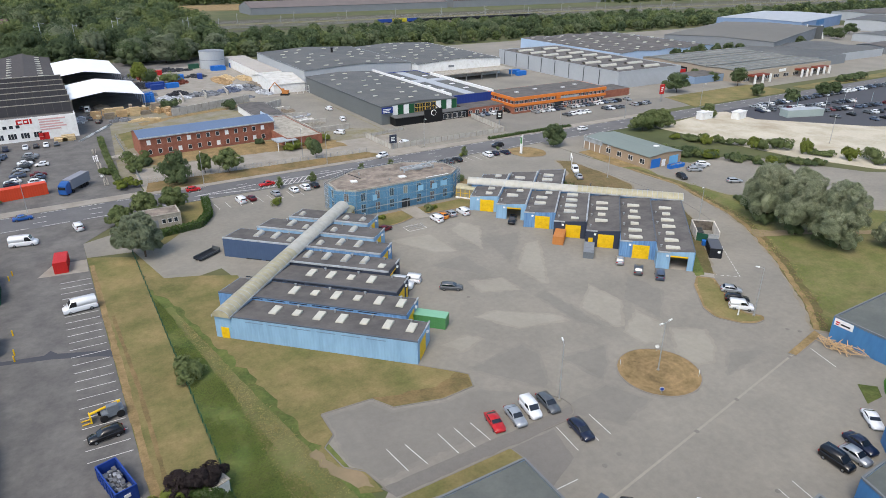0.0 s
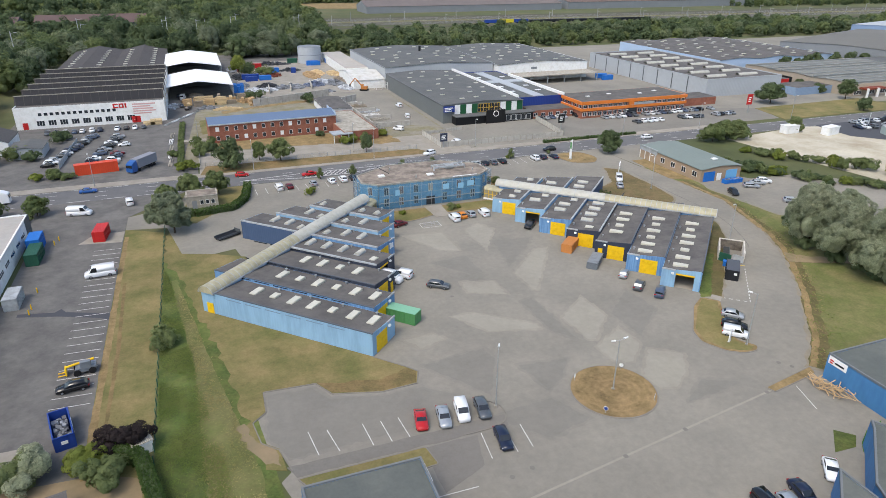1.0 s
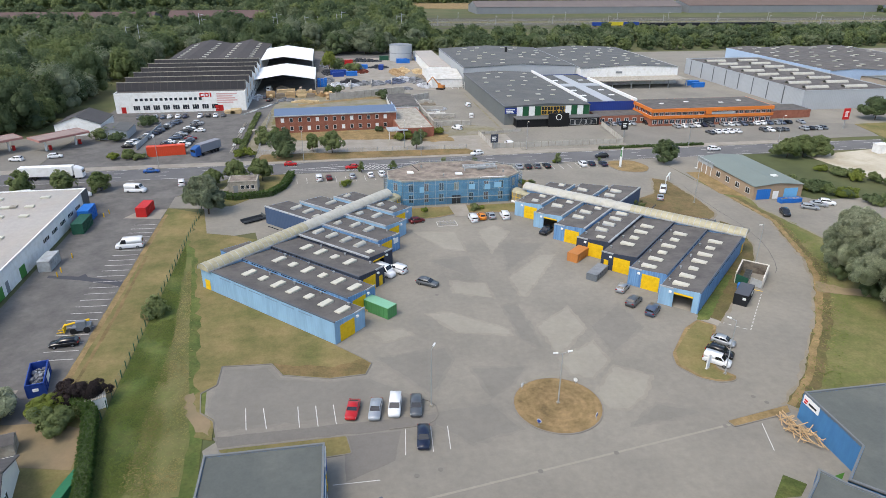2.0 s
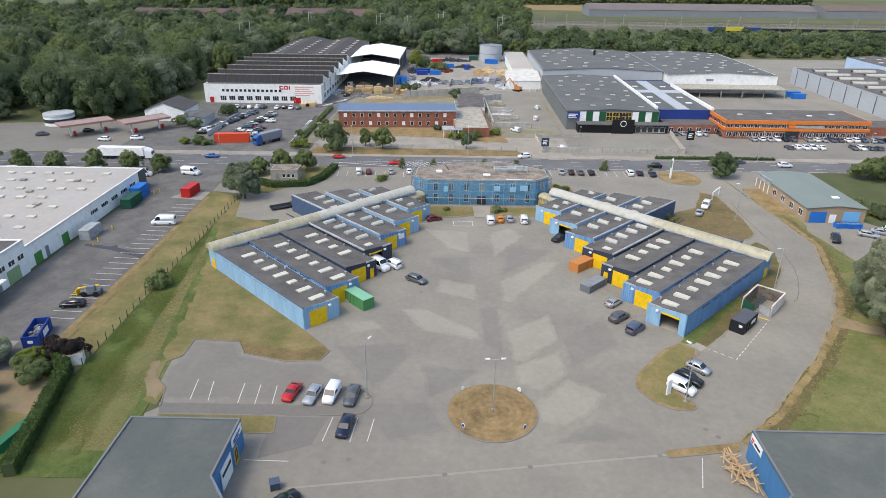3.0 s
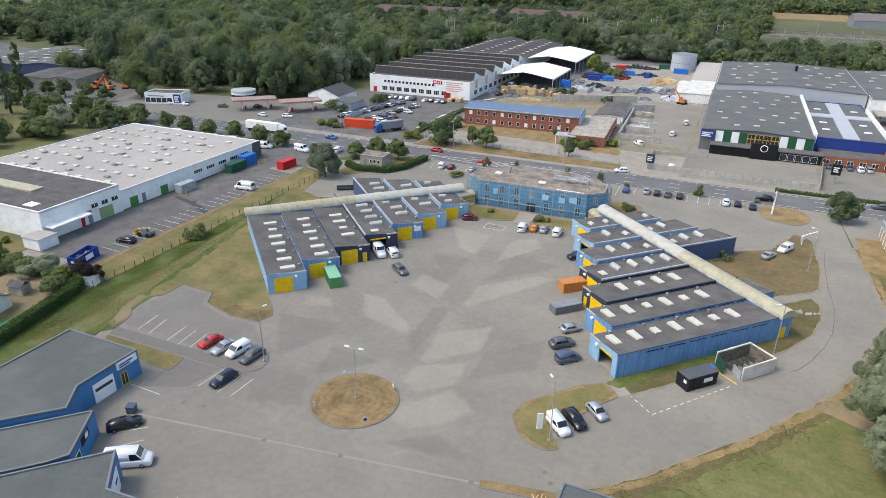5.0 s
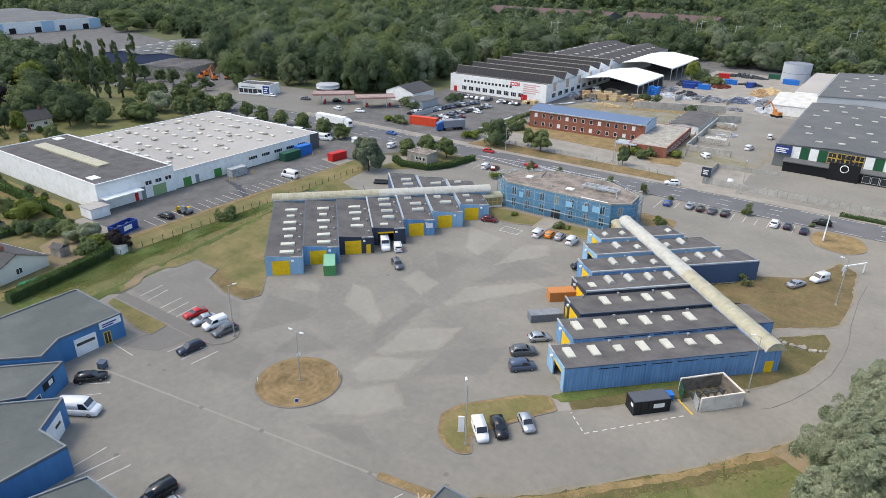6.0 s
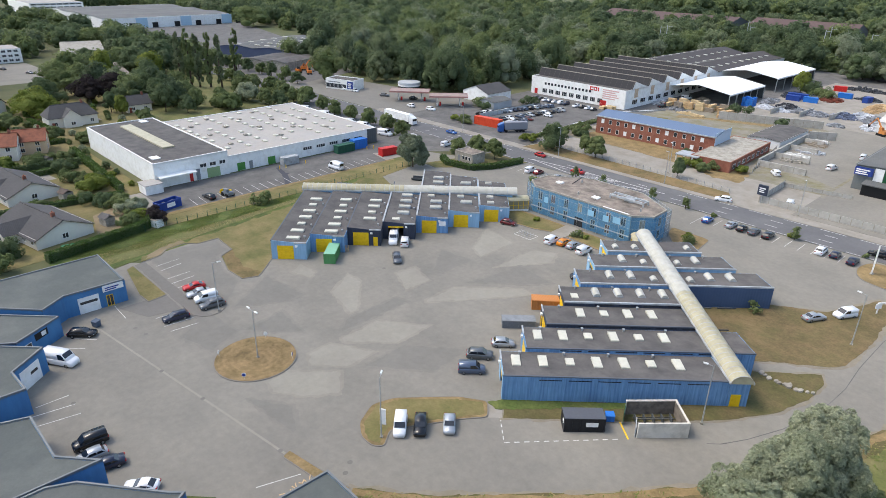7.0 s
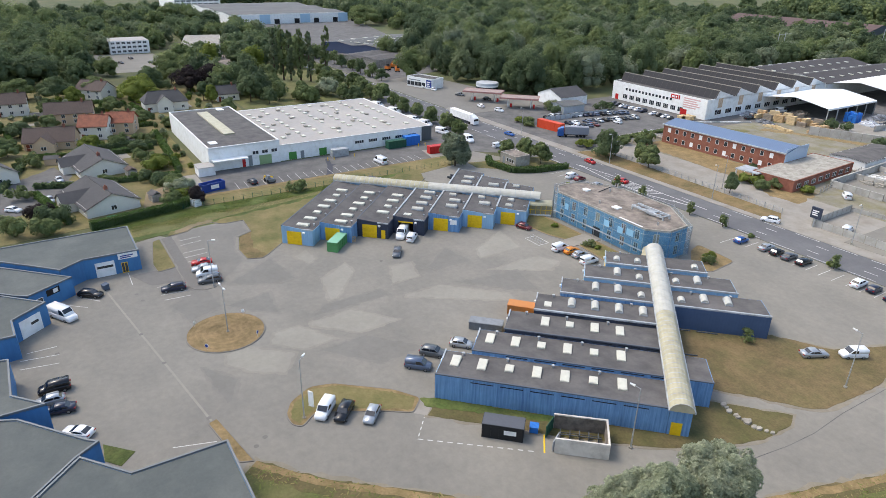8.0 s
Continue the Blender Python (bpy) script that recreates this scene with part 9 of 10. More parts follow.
def heap(x, y, rx, ry, h, n, mat, label, name="scrap_heap", seed=1):
    rng = np.random.default_rng(seed)
    g = Geo()
    for i in range(n):
        a, q = rng.random() * 6.28, rng.random() ** 0.5
        px, py = math.cos(a) * q * rx, math.sin(a) * q * ry
        s = rng.uniform(0.25, 0.9)
        z = h * (1 - q) * rng.random()
        g.box(px - s, py - s * 0.5, max(0, z - 0.4), px + s, py + s * 0.5, z + 0.4 * s + 0.2)
    t = part(name, g, mat)
    t.location = (x, y, 0.02)
    return tagged(t, label, "heap", "heaps", "stuff")


heap(-21, 335, 6, 5, 3.2, 200, surf("dark_scrap", (62, 62, 66), 0.6, var=0.2, island=0.5), "heap of dark crushed scrap metal", seed=2)
heap(-23, 326.5, 6, 3, 1.8, 170, surf("pale_scrap", (186, 188, 192), 0.5, var=0.2, island=0.4), "heap of pale sheet-metal scrap", seed=3)
heap(-8, 331, 5.5, 5, 2.8, 190, M_SCRAP, "heap of mixed grey scrap metal", seed=4)
heap(3, 335, 5.5, 5, 2.6, 190, surf("blue_grey_scrap", (104, 112, 132), 0.6, var=0.2, island=0.5), "heap of blue-grey scrap metal", seed=14)
heap(14, 338, 5, 9, 2.2, 220, M_SCRAP, "long heap of mixed scrap along the fence", seed=15)
heap(11, 279, 3, 4, 1.2, 60, surf("pale_rubble", (196, 194, 188), 0.8, var=0.2, island=0.3), "low heap of pale rubble in a bay", seed=16)
heap(12, 254, 4, 2.5, 0.9, 60, surf("pale_rubble", (196, 194, 188), 0.8, var=0.2, island=0.3), "low heap of pale rubble in a bay", seed=17)
heap(7, 366, 4, 14, 2.4, 220, M_WOOD, "long heap of broken timber and pallets", "timber_stack", 9)


def timber_pack(x, y, rz, l, layers, mat, z=0.02):
    t = thing("timber_pack", x, y, rz, "strapped pack of sawn timber boards in the yard", "timber", "timber packs", z)
    for k in range(layers):
        g = Geo().box(-l * 0.3, -0.6, 0.62 * k, -l * 0.3 + 0.12, 0.6, 0.62 * k + 0.1).box(l * 0.3, -0.6, 0.62 * k, l * 0.3 + 0.12, 0.6, 0.62 * k + 0.1)
        for j in range(5):
            for i in range(3):
                g.box(-l / 2 + 0.03 * ((i * 7 + j * 3) % 5), -0.6 + 0.24 * j, 0.62 * k + 0.1 + 0.17 * i, l / 2 + 0.04 * ((i + j) % 4), -0.6 + 0.24 * j + 0.22, 0.62 * k + 0.1 + 0.17 * i + 0.155)
        tagged(part("timber_block", g, mat, t), kind="stuff")
    return t


W_PALE = surf("pale_sawn_timber", (206, 182, 142), 0.8, var=0.15, big=0.4, fine=2.0, each=0.1)
W_GREY = surf("grey_weathered_timber", (150, 138, 122), 0.85, var=0.15, big=0.4, fine=2.0, each=0.1)
rng = np.random.default_rng(77)
for k in range(18):
    i, j = k % 6, k // 6
    timber_pack(-60 + 4.7 * i + rng.uniform(-0.4, 0.4), 297.5 + 3.4 * j + 0.4 * i * (j < 3), rng.uniform(-4, 4) + (90 if (k * 7) % 5 == 0 else 0), 3.9, 3 + (k * 5) % 4, (W_PALE, M_WOOD, W_GREY)[(k * 2 + j) % 3])
for k in range(6):
    timber_pack(-33.5 + 1.6 * (k % 2), 292 + 3.4 * (k // 2), 90 + rng.uniform(-12, 12), 3.2, 2 + k % 3, M_WOOD)
for k in range(4):
    timber_pack(-75 + 2.6 * (k % 2), 267 + 2.2 * (k // 2), 0, 4.2, 2 + k % 2, W_PALE)


def bar_stack(x, y, rz, l, n, label, mat):
    t = thing("bar_stack", x, y, rz, label, "stack", "stacks of bars")
    rr = np.random.default_rng(int(abs(x * 3 + y)))
    for i in range(n):
        part("bar", Geo().box(-l / 2, -0.07, 0, l / 2, 0.07, 0.14), mat, t, at=pose(rr.uniform(-0.5, 0.5), rr.uniform(-0.7, 0.7), 0.05 + 0.15 * (i // 4), 0, 0, rr.uniform(-2, 2)))


for k in range(7):
    bar_stack(-68.0 + 1.75 * k, 265.5 + 3.2 * k, 62, 5.4, 8, "stack of white profiles along the works fence", M_WHITE if k % 3 else M_STEEL)
for k in range(5):
    bar_stack(-66.4 - 0.3 * (k % 2), 207.5 + 9.4 * k, 88, 7.5, 7, "stack of pale profiles along the works fence", M_WHITE if k % 2 else M_CONCRETE)
hedge("works_hedge", [(-63.4, 203), (-63.2, 240), (-62.6, 264)], 1.5, 1.0, "rough green strip along the works fence", L_OAK, 9, 0.5, 77)
for k in range(9):
    t = thing("crate_stack", -37.6 + 1.7 * (k % 3), 326.2 + 1.7 * (k // 3), 0, "tall stack of bright blue plastic crates", "crates", "blue crates", 0.02)
    for z in range(4 - (k % 2)):
        part("crate", Geo().box(-0.75, -0.75, 1.0 * z, 0.75, 0.75, 1.0 * z + 0.94), M_SKYBOX, t)
for k in range(10):
    t = thing("concrete_block", -61.5 + 1.5 * (k % 5), 231.5 + 1.6 * (k // 5), 4, "pale concrete block stacked beside the fence", "block", "concrete blocks")
    part("block", Geo().box(-0.7, -0.7, 0, 0.7, 0.7, 0.9), M_CONCRETE, t)
for i, (x, y, h, r, m) in enumerate(((-56, 222, 3.8, 3.4, L_OAK), (-53, 219, 3.0, 2.6, L_DARK), (-9, 292, 4.2, 3.4, L_DARK), (-32, 305, 5, 4.0, L_DARK), (-6, 214, 3.2, 2.6, L_YELLOW), (-1, 213, 3.4, 2.8, L_OAK), (8, 220, 2.2, 2.0, L_YELLOW), (-14, 227, 2.0, 1.4, L_DARK), (-58, 214, 2.8, 2.6, L_OAK), (-18, 372, 7, 5, L_OAK), (-26, 380, 8, 5.5, L_DARK))):
    tree("bush", x, y, h, r, m, "rough shrub growing in the derelict yard", "yard shrubs", 1400, 0.5, name="shrub")
for i, (x, y, rz) in enumerate(((-27, 358, 6), (-19.5, 359.5, 6), (-12, 385, 0), (16, 405, 0), (29.5, 409, 0), (160, 300, 0), (160, 306, 0))):
    bin_box("skip_container", x, y, rz, 6.2, 2.5, 2.4, M_SKYBOX if i != 0 else M_BLUEBOX, "blue steel container in the works yard", step=2.0)


def excavator(x, y, rz):
    t = thing("excavator", x, y, rz, "orange material handler in the scrap yard", "machine")
    part("track", Geo().box(-2, -1.4, 0, 2, -0.8, 0.9), M_BLACK, t)
    part("track", Geo().box(-2, 0.8, 0, 2, 1.4, 0.9), M_BLACK, t)
    part("house", Geo().box(-1.8, -1.3, 0.9, 1.2, 1.3, 2.2).box(0.0, 0.2, 2.2, 1.3, 1.2, 3.3), M_ORBOX, t)
    part("boom", Geo().tube((0.8, -0.3, 1.8), (4.6, -0.3, 6.0), 0.35, 0.25), M_ORBOX, t)
    part("stick", Geo().tube((4.6, -0.3, 6.0), (7.4, -0.3, 2.8), 0.25, 0.18), M_ORBOX, t)
    part("grab", Geo().tube((7.4, -0.3, 2.8), (7.5, -0.3, 1.6), 0.5, 0.2), M_BLACK, t)


excavator(23.8, 311, 150)
tel = thing("telehandler", -78.2, 88.6, 186, "yellow telescopic loader parked beside the verge", "machine")
part("body", Geo().box(-1.7, -0.95, 0.5, 1.3, 0.95, 1.2).box(-1.0, 0.1, 1.2, 0.5, 0.9, 2.2), M_GREYBOX, tel)
part("boom", Geo().tube((-1.5, -0.3, 1.9), (2.6, -0.3, 1.3), 0.22, 0.18), M_YELLOW, tel)
part("fork_carriage", Geo().box(2.6, -0.9, 0.2, 2.8, 0.6, 1.3).box(2.8, -0.7, 0.2, 3.9, -0.55, 0.3).box(2.8, 0.25, 0.2, 3.9, 0.4, 0.3), M_YELLOW, tel)
for wx in (-1.1, 1.1):
    for wy in (-0.95, 0.95):
        part("wheel", Geo().tube((wx, wy - 0.2, 0.55), (wx, wy + 0.2, 0.55), 0.55, n=14), M_RUBBER, tel)

# bay lines in the yard
L = [(-47.5 + 0.3, 61.5, -46.6, 56.4), (-44.6, 61.0, -43.8, 56.2), (-39.6, 60.6, -39.2, 55.8), (-37.0, 60.4, -36.6, 55.6), (-34.4, 60.2, -34.0, 55.4)]
L += [(-24.4, 53.0, -25.0, 47.8), (-20.8, 53.0, -21.2, 47.8), (-18.4, 52.8, -18.8, 48.0), (-34.7, 43.9, -28.7, 43.8)]
L += [(-28.5, 34.0, -24.5, 37.5), (-26.3, 31.6, -23.0, 35.2), (-11.1, 24.8, -11.1, 29.3), (-9.1, 23.9, -8.2, 29.4), (-6.4, 23.8, -5.4, 29.3)]
L += [(24.7, 40.7, 26.5, 46.1)]
L += [(18.0, 171.0 - 4.6, 18.0, 175.6)] + [(22.6 + 2.9 * i, 169.6, 22.6 + 2.9 * i, 174.8) for i in range(12)]
L += [(-52 + 2.9 * i, 166.6, -52.3 + 2.9 * i, 171.8) for i in range(12)]
stripes("bay_marking", L, "white parking bay lines in the yard", 0.12, 0.036)
D = []
for a, b, c, d in ((36.4, 73.4, 40.3, 69.9), (40.3, 69.9, 51.0, 82.6)):
    n = int(math.hypot(c - a, d - b) / 1.3)
    for i in range(n):
        D.append((a + (c - a) * i / n, b + (d - b) * i / n, a + (c - a) * (i + 0.55) / n, b + (d - b) * (i + 0.55) / n))
stripes("dashed_marking", D, "dashed white line round the container stand", 0.16, 0.036)
stripes("gully_line", [(-28, 39.0, 22, 46.6)], "pale concrete drainage channel across the yard", 0.35, 0.034, M_YARD_LIGHT)
for x, y in ((-13.6, 92.0), (-24.0, 43.8), (-20.8, 44.4), (-8.0, 42.0), (20.9, 46.4), (30.2, 50.4), (29.0, 52.0), (-8.6, 29.2), (3.2, 43.7)):
    setting("manhole_cover", Geo().tube((x, y, 0.0), (x, y, 0.04), 0.36, n=14), M_STRIP, "round cast-iron manhole cover", "manhole")

# bicycle stand bay in front of the office
stripes("bay_marking", [(-7.5, 127.5, -2.6, 127.5), (-7.5, 130.6, -2.6, 130.6), (-7.5, 127.5, -7.5, 130.6), (-2.6, 127.5, -2.6, 130.6)], "painted rectangle before the office", 0.14, 0.036)
for i, (x, y, r) in enumerate(((-9.5, 138.2, 0.9), (3.6, 137.4, 1.2), (6.0, 137.8, 0.8), (24.5, 153.5, 1.6), (22.5, 156.5, 1.3), (47.6, 133.6, 1.6), (-30, 162.5, 1.8), (55, 177.2, 0.7), (39, 175.8, 0.8), (20, 175.8, 0.8))):
    tree("bush", x, y, r * 1.3, r, L_OAK if i % 2 else L_YELLOW, "small garden shrub in a dry bed", "shrubs", 420, 0.3, name="shrub")
for x, y in ((-14, 175.0), (2, 175.4), (12, 175.4), (40, 175.8), (-24, 175.2)):
    tree("oak", x, y, 3.6, 1.2, L_OAK, "thin young street tree beside the road", "young street trees", 300, 0.32)

# tall white sail-shaped mast on the round bed
sm = thing("sail_sign", 58.6, 168.6, -85, "tall narrow white sail-shaped sign with a green face", "sign")
part("sail", Geo().prism([(-0.5, -0.12), (0.5, -0.12), (0.5, 0.12), (-0.5, 0.12)], 0.2, lambda x, y: 6.0 if x < 0 else 6.9), M_WHITE, sm)
part("face", Geo().box(-0.42, -0.16, 3.6, 0.42, -0.12, 5.8), M_GREENBOX, sm, "green face panel")
part("foot", Geo().box(-0.6, -0.35, 0, 0.6, 0.35, 0.25), M_CONCRETE, sm)
# flag-shaped pylon signs
for x, y, h, mat in ((23.6, 196.0, 5.2, BLUES["navy"]), (76.5, 206, 6.0, M_BLACK), (170, 206, 8.0, M_RED)):
    t = thing("pylon_sign", x, y, 0, "tall pylon sign beside the road", "sign", "pylon signs")
    part("mast", Geo().box(-0.15, -0.15, 0, 0.15, 0.15, h), M_STEEL, t)
    bd = part("board", Geo().box(-1.3 if h != 7.0 or x < 30 else -0.5, -0.25, h * 0.45, 1.3 if h != 7.0 or x < 30 else 0.5, 0.25, h), mat, t)
    bars("lettering", t, (-0.9, -0.25), (0.9, -0.25), h * 0.6, h * 0.9, 3, M_WHITE if mat is not M_WHITE else M_GREENBOX, 0.04)

# bollards round the compactor
for x, y in ((-90.4, 121.5), (-90.2, 114.2), (-90.2, 112.0), (-91.0, 146.6), (-90.4, 149.0)):
    t = thing("bollard", x, y, 0, "yellow steel bollard on the car park", "bollard", "yellow bollards")
    part("post", Geo().tube((0, 0, 0), (0, 0, 1.1), 0.12, n=10), M_YELLOW, t)
    part("cap", Geo().tube((0, 0, 1.1), (0, 0, 1.16), 0.1, 0.04, n=10), M_YELLOW, t)

# masts of the sidings that rise out of the woods
for k, (x, y) in enumerate(((-169.0, 480.0), (-158.0, 469.0), (-130.0, 540.0), (-128.0, 540.0), (-73.0, 533.0), (-70.0, 534.0), (-49.0, 553.0), (-23.0, 554.0), (-19.0, 555.0), (27.0, 555.0), (31.0, 556.0))):
    t = thing("siding_mast", x, y, 8, "tall pale steel mast rising out of the woods", "mast", "masts of the sidings")
    h = 17.5 + 1.8 * (k % 3)
    part("pole", Geo().tube((0, 0, -0.5), (0, 0, h), 0.3, 0.2, 6), M_PALEGREY, t)
    part("bracket", Geo().tube((0, 0, h - 1.2), (3.6, 0, h - 0.8), 0.12, 0.1, 5), M_PALEGREY, t)
# railway: masts, a freight train and sheds beyond
for i in range(40):
    x = -220 + i * 30
    y = 690 - 0.05 * x + (28 if i % 2 else -20)
    t = thing("catenary_mast", x, y, 0, "grey steel mast beside the railway", "mast", "railway masts")
    part("pole", Geo().tube((0, 0, 0), (0, 0, 9), 0.3, 0.2, 6), M_STEEL, t)
    part("arm", Geo().tube((0, 0, 8), (0, -5, 8), 0.15, n=5), M_STEEL, t)
for i in range(12):
    t = thing("freight_wagon", 240 + 17 * i, 632 - 0.3 * i, -1, "dark freight wagon on the railway" if i != 1 else "yellow freight wagon on the railway", "wagon", "freight train")
    part("body", Geo().box(-7.6, -1.5, 1.0, 7.6, 1.5, 4.2 if i < 3 else 3.2), surf("wagon_yellow", (196, 180, 50), 0.6) if i == 1 else M_BLUEBOX if i < 3 else M_BLACKBOX, t)
    part("bogie", Geo().box(-6, -1.2, 0.1, -3.5, 1.2, 1.0), M_BLACK, t)
    part("bogie", Geo().box(3.5, -1.2, 0.1, 6, 1.2, 1.0), M_BLACK, t)
hall("railway_shed", 150, 800, 420, 850, 8, M_GREY, surf("brown_grey_roof", (112, 104, 102), 0.9), "long dull railway shed", 6, "x", category="shed")
hall("railway_shed", 430, 800, 760, 860, 9, M_GREY, surf("brown_roof", (106, 92, 86), 0.9), "long rust-brown railway shed", 5, "x", category="shed")
hall("red_brown_shed", -330, 640, -190, 690, 8, M_DGREY, surf("red_brown_roof", (100, 82, 78), 0.9), "old red-brown works hall in the wood", 6, "x", category="shed")
hall("red_brown_shed", -180, 660, -90, 700, 8, M_DGREY, surf("red_brown_roof", (100, 82, 78), 0.9), "old red-brown works hall in the wood", 6, "x", category="shed")

M_PALESCRAP = surf("pale_sacks", (190, 192, 196), 0.6, var=0.2, island=0.4)
M_RUSTSCRAP = surf("rusty_scrap", (120, 66, 52), 0.8, var=0.2, island=0.4)
M_DARKSCRAP = surf("dark_machinery", (66, 68, 72), 0.6, var=0.2, island=0.5)
M_TEAL = surf("teal_banner_cloth", (92, 150, 156), 0.8, var=0.06)
# height barrier at the footway
hb = thing("height_barrier", 64.6, 149.6, 52, "white steel height barrier across the footway", "barrier")
for x in (0, 5.6):
    part("post", Geo().box(x - 0.09, -0.09, 0, x + 0.09, 0.09, 2.4), M_WHITE, hb)
part("beam", Geo().box(-0.3, -0.14, 2.2, 5.9, 0.14, 2.45), M_WHITE, hb)
part("plate", Geo().box(-0.6, -0.06, 1.2, 0.6, 0.06, 2.2), M_WHITE, hb)
# clutter of the works and scrap yards
for k, (x, y, rx, ry, h, n, m, lab) in enumerate((
        (17, 322, 3.5, 8, 1.6, 130, "w", "row of pale sacks and sheet metal along the fence"), (19, 345, 3.5, 10, 2.0, 150, "t", "stacked broken pallets along the fence"), (20, 368, 3.5, 9, 2.0, 130, "t", "stacked pale planks in the yard"),
        (-14, 372, 5, 6, 3.0, 120, "r", "heap of rusty red scrap iron"), (-2, 388, 6, 4, 2.0, 110, "d", "heap of dark scrap and tyres"), (-33, 345, 3, 9, 2.0, 110, "g", "row of grey crates beside the tent"), (-33, 372, 3, 10, 2.2, 120, "d", "row of dark machines beside the tent"),
        (-34, 400, 3, 10, 2.2, 110, "g", "row of grey crates beside the far tent"), (6, 314, 3, 3, 1.4, 60, "g", "small heap of grey scrap"), (-66, 300, 2, 6, 1.5, 50, "w", "pale packs beside the factory wall"), (-44, 287, 6, 1.5, 1.4, 60, "t", "loose timber beside the works fence"), (-52, 291, 4, 2, 1.6, 60, "g", "grey crates beside the works fence"))):
    heap(x, y, rx, ry, h, n, {"w": M_PALESCRAP, "t": W_GREY if k % 2 else W_PALE, "r": M_RUSTSCRAP, "d": M_DARKSCRAP, "g": M_SCRAP}[m], lab, "yard_clutter", 50 + k)
for i, (x, y, rz, c) in enumerate(((-62, 318, 80, "white"), (-62, 306, 95, "black"), (-63, 299, 100, "grey"), (-60, 292, 70, "black"), (-64, 324, 85, "slate"), (26, 246, 80, "white"), (29, 268, 95, "white"), (16, 226, 130, "white"))):
    car("van" if c == "white" and i == 0 else SORTS[i % 5] if c != "white" else "small_van", c, x, y, rz, "standing in the works yard", "cars in the works yard")
# scrub belt behind the brick shop, and shrubs before the trade buildings
rs = random.Random(29)
for k in range(26):
    f = k / 25
    x, y = 101 + 34 * f * (0.6 + 0.4 * f) + rs.uniform(-2.5, 2.5), 145 - 38 * f + rs.uniform(-3, 3)
    tree("bush", x, y, rs.uniform(1.4, 3.8), rs.uniform(1.5, 3.0), rs.choice((L_OAK, L_YELLOW, L_OAK, L_DARK)), "self-sown shrub in the scrub belt", "shrubs", 500, 0.45, name="shrub")
for x, y, h, r in ((238, 214, 10, 4.4), (240, 243.5, 5, 3), (239, 230.5, 5, 3), (222, 191.5, 6, 3.2), (224, 175.6, 6, 3.4), (251, 175.5, 6.5, 3.4), (260, 175.2, 6, 3.2), (281, 292, 9, 3.8), (290, 292, 7, 3.4), (299, 292, 9, 3.8), (305, 291.6, 10, 4.0), (322, 292, 9, 3.8), (337, 294, 9, 4.5), (348, 293, 8, 4.2), (400, 296, 9, 5), (430, 300, 8, 5), (505, 312, 10, 6), (520, 330, 9, 6), (556, 330, 10, 6), (300, 193, 4, 3.6), (309, 193, 4, 3.4), (318, 193, 4, 3.6)):
    tree("oak", x, y, h, r, L_DARK, "dark tree before the trade buildings", "roadside trees", 1500, 0.7)
# banners on masts along the dealer's lot
for k in range(16):
    x, y = 192 + 11 * k, 166 - 4.2 * (k % 4) - 2.2 * k
    t = thing("banner_mast", x, y, 20, "tall narrow banner on a mast at the dealer's lot", "banner", "dealer banners")
    part("mast", Geo().tube((0, 0, 0), (0, 0, 6.5), 0.07, 0.04, 6), M_STEEL, t)
    part("banner", Geo().box(0.06, -0.02, 2.2, 0.95, 0.02, 6.3), (M_WHITE, M_TEAL, M_WHITE, M_RED)[k % 4] if k % 7 == 3 else (M_WHITE, M_TEAL)[k % 2], t)

# low steel flat left on the bare ground behind the west wing
fl = thing("steel_flat", -53.2, 138.2, 32, "dark steel hook-lift flat lying on bare asphalt", "container", z=0.03)
part("deck", Geo().box(-2.9, -1.15, 0.28, 2.9, 1.15, 0.4), M_BLACKBOX, fl)
for y in (-1.1, 1.1):
    part("side_rail", Geo().box(-2.9, y - 0.06, 0.4, 2.9, y + 0.06, 0.85), M_DGREY, fl)
part("head_board", Geo().box(2.8, -1.1, 0.4, 2.92, 1.1, 1.3), M_DGREY, fl)
for y in (-0.55, 0.55):
    part("runner", Geo().box(-2.8, y - 0.08, 0.0, 2.8, y + 0.08, 0.28), M_BLACK, fl)

# steel hoops for bicycles in the painted rectangle
bk = thing("bicycle_stand", -5.0, 129.0, 0, "row of low steel bicycle hoops before the office", "bicycle stand", z=0.03)
for i in range(5):
    x = -1.8 + 0.9 * i
    hoop = Geo().tube((x, -0.5, 0), (x, -0.5, 0.8), 0.03, n=6).tube((x, -0.5, 0.8), (x, 0.5, 0.8), 0.03, n=6).tube((x, 0.5, 0.8), (x, 0.5, 0), 0.03, n=6)
    part("hoop", hoop, M_STEEL, bk)
for y in (-0.5, 0.5):
    part("foot_rail", Geo().box(-2.1, y - 0.04, 0.0, 2.1, y + 0.04, 0.05), M_STEEL, bk)

# pale fence along the factory's car park
panel_fence(-99.2, 212, -98.0, 246, 1.8, "pale grey panel fence along the factory car park", M_PALEGREY, 2.6)

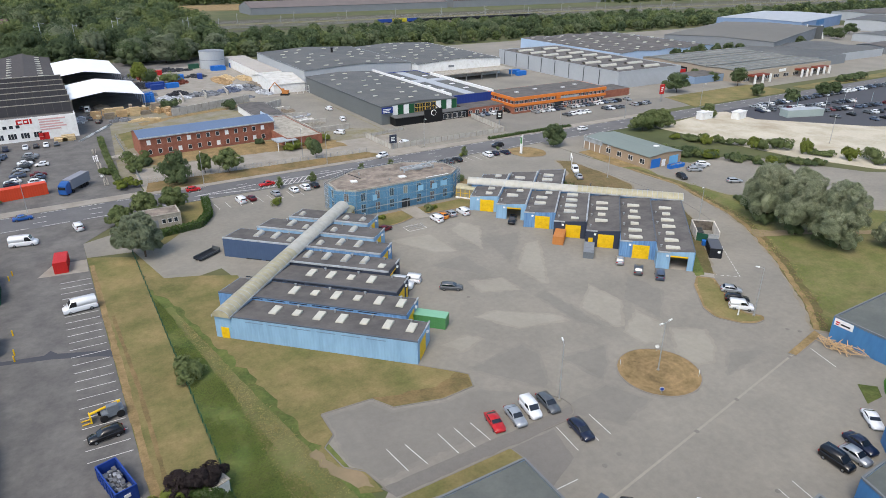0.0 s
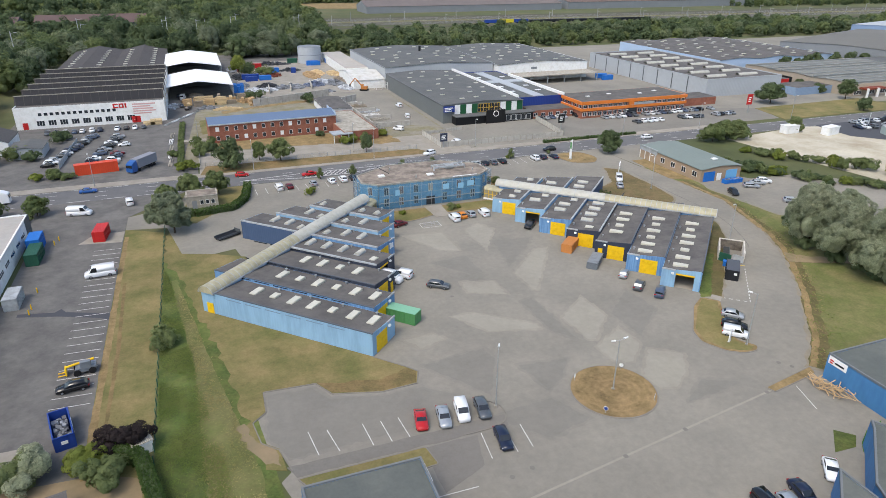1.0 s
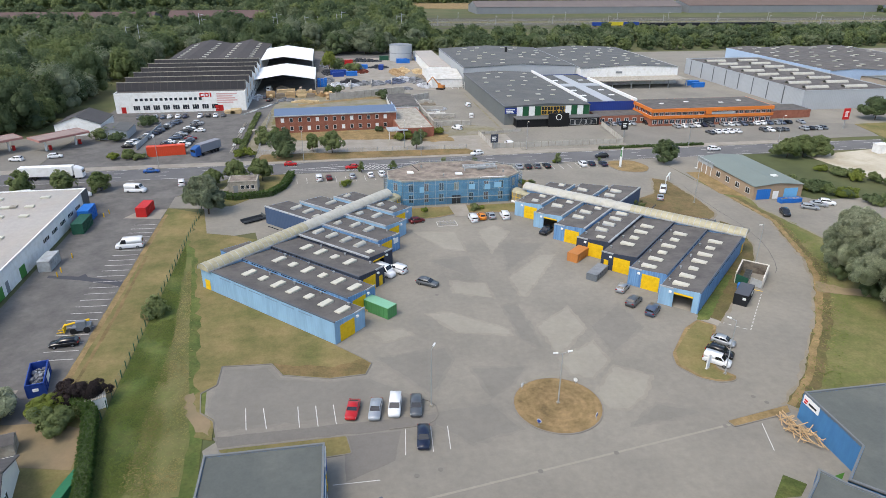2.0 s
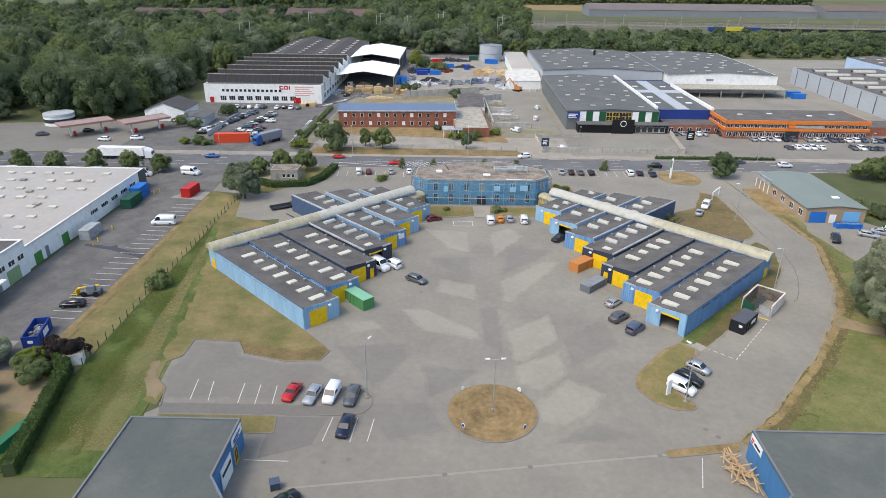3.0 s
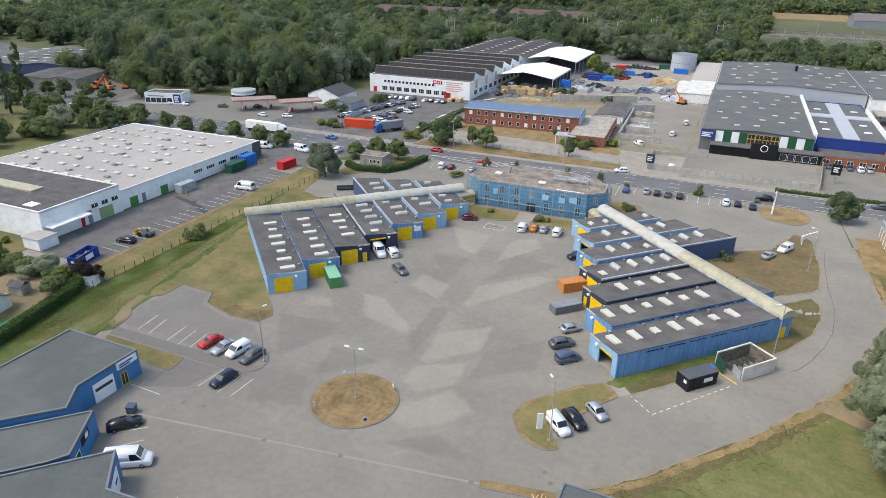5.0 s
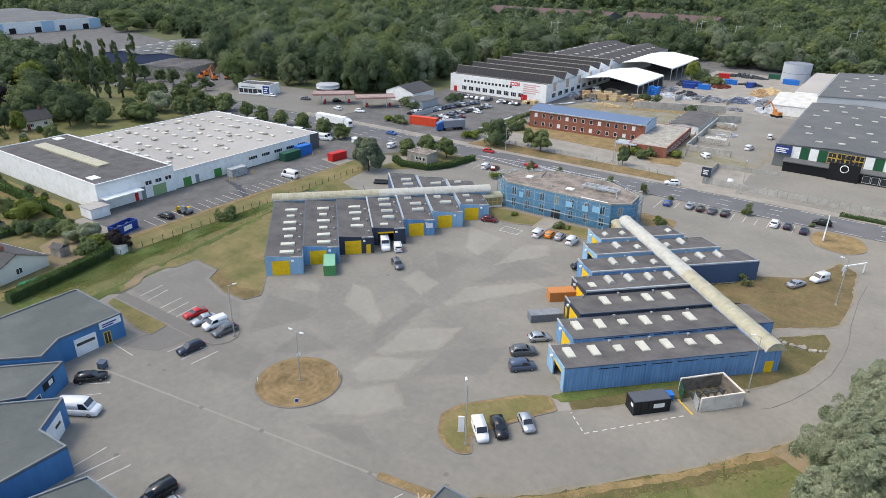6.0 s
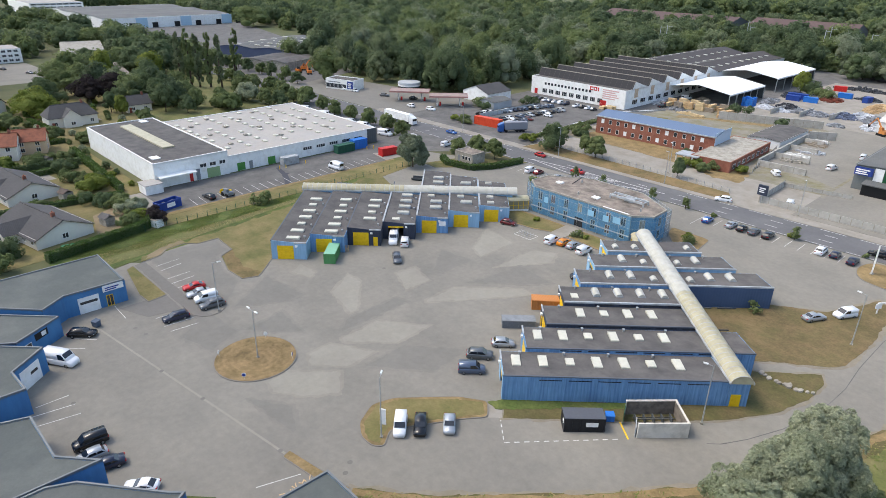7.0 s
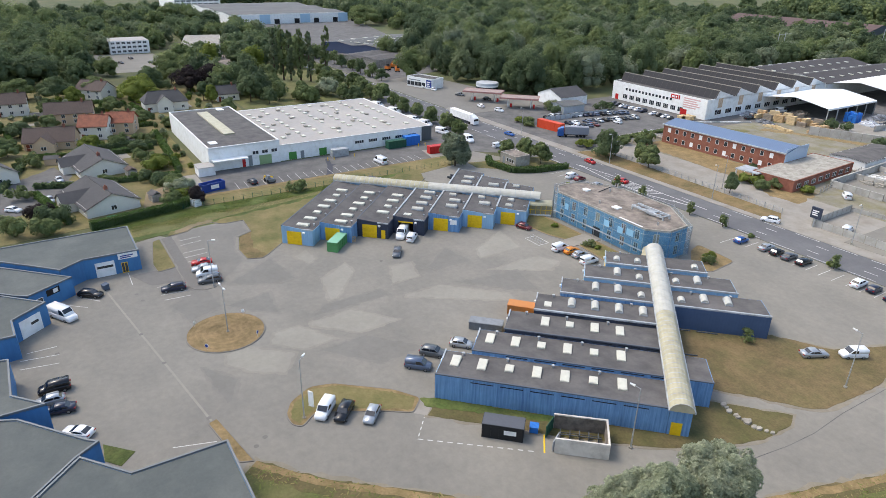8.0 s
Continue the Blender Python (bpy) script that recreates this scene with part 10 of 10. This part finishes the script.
# orange and yellow machines by the western works
for x, y, rz, h in ((-244, 215, 20, 1.0), (-236, 217, 160, 0.8), (-250, 222, 60, 1.2), (-232, 223, 200, 0.9)):
    t = thing("hire_machine", x, y, rz, "orange hire machine parked before the works", "machine", "hire machines", 0.05)
    for sy in (-1, 1):
        part("track", Geo().box(-1.6, sy * 1.0 - 0.3, 0, 1.6, sy * 1.0 + 0.3, 0.8), M_BLACK, t)
    part("body", Geo().box(-1.5, -1.1, 0.8, 1.3, 1.1, 2.0 + 0.3 * h), M_ORANGE, t)
    part("cab", Geo().box(-0.2, -0.9, 2.0 + 0.3 * h, 1.2, 0.2, 3.2 + 0.3 * h), M_GLASS, t)
    part("boom", Geo().tube((0.8, 0.4, 1.8), (3.6, 0.4, 4.4 + h), 0.28, 0.2), M_ORANGE, t)
    part("stick", Geo().tube((3.6, 0.4, 4.4 + h), (5.6, 0.4, 1.6), 0.2, 0.14), M_ORANGE, t)
    part("bucket", Geo().box(5.3, -0.1, 0.9, 6.1, 0.9, 1.6), M_DGREY, t)

# cage of steel posts beside the white shed
cg = thing("steel_cage", 33.0, 312.5, 0, "open white steel cage beside the shed", "cage")
for x in (-3.0, 0.0, 3.0):
    for y in (-2.0, 2.0):
        part("post", Geo().box(x - 0.08, y - 0.08, 0, x + 0.08, y + 0.08, 3.6), M_WHITE, cg)
for z in (1.2, 2.4, 3.5):
    for y in (-2.0, 2.0):
        part("rail", Geo().box(-3.0, y - 0.05, z, 3.0, y + 0.05, z + 0.1), M_WHITE, cg)

# more loads and boxes in the scrap and block yards
for k, (x, y, rx, ry, h, n, m, lab) in enumerate((
        (13.5, 263, 4.5, 3, 0.9, 70, M_PALESCRAP, "low heap of pale sheet metal in a bay"), (14, 246, 4.0, 2.5, 0.8, 50, M_CONCRETE, "low heap of broken concrete in a bay"), (12, 275, 3.5, 3, 0.9, 50, W_GREY, "loose grey boards in a bay"),
        (8, 341, 4.5, 8, 2.6, 210, M_PALESCRAP, "stack of white and blue bags in the yard"), (11, 372, 4, 9, 2.4, 170, W_PALE, "stacked pallets along the yard wall"),
        (-28, 328, 4.5, 3, 2.0, 130, M_PALESCRAP, "heap of bright crushed metal"), (-14.5, 330, 4.5, 3, 2.2, 130, M_SCRAP, "heap of grey crushed metal"), (-12, 414, 14, 3, 2.6, 190, M_DARKSCRAP, "long row of dark machines and drums"),
        (-28, 394, 5, 5, 3.2, 120, M_RUSTSCRAP, "heap of rust-red iron"), (-56, 322, 3, 6, 1.8, 80, W_GREY, "grey boards beside the tent"), (-46, 306, 8, 3, 2.2, 150, W_PALE, "mixed timber packs before the tent"), (-34, 303, 4, 4, 2.4, 110, M_WOOD, "stacked pallets and crates before the tent"))):
    heap(x, y, rx, ry, h, n, m, lab, "yard_clutter", 150 + k)
for x, y, rz, l, m in ((-27, 364, 4, 9.0, M_BLUEBOX), (14.3, 406, 2, 7.0, M_SKYBOX), (27, 413, 0, 6.5, M_SKYBOX), (-1, 381, 80, 5.0, M_BLUEBOX), (-20, 404, 10, 6.0, M_RED), (4, 420, 0, 6.0, M_DGREEN)):
    bin_box("skip_container", x, y, rz, l, 2.5, 2.6, m, "steel container standing in the scrap yard", step=2.0)

# kerb round the end of the parked row
kerb_line = [(-26.6, 53.3), (-21.6, 53.3), (-20.0, 54.2), (-19.1, 55.6), (-19.2, 57.6), (-20.2, 59.0), (-22.3, 60.0)]
g = Geo()
for a, b in zip(kerb_line, kerb_line[1:]):
    g.wall(a, b, -0.05, 0.12, 0.15)
setting("kerb", g, M_KERB, "worn concrete kerb round the end of the parked row", "kerb")
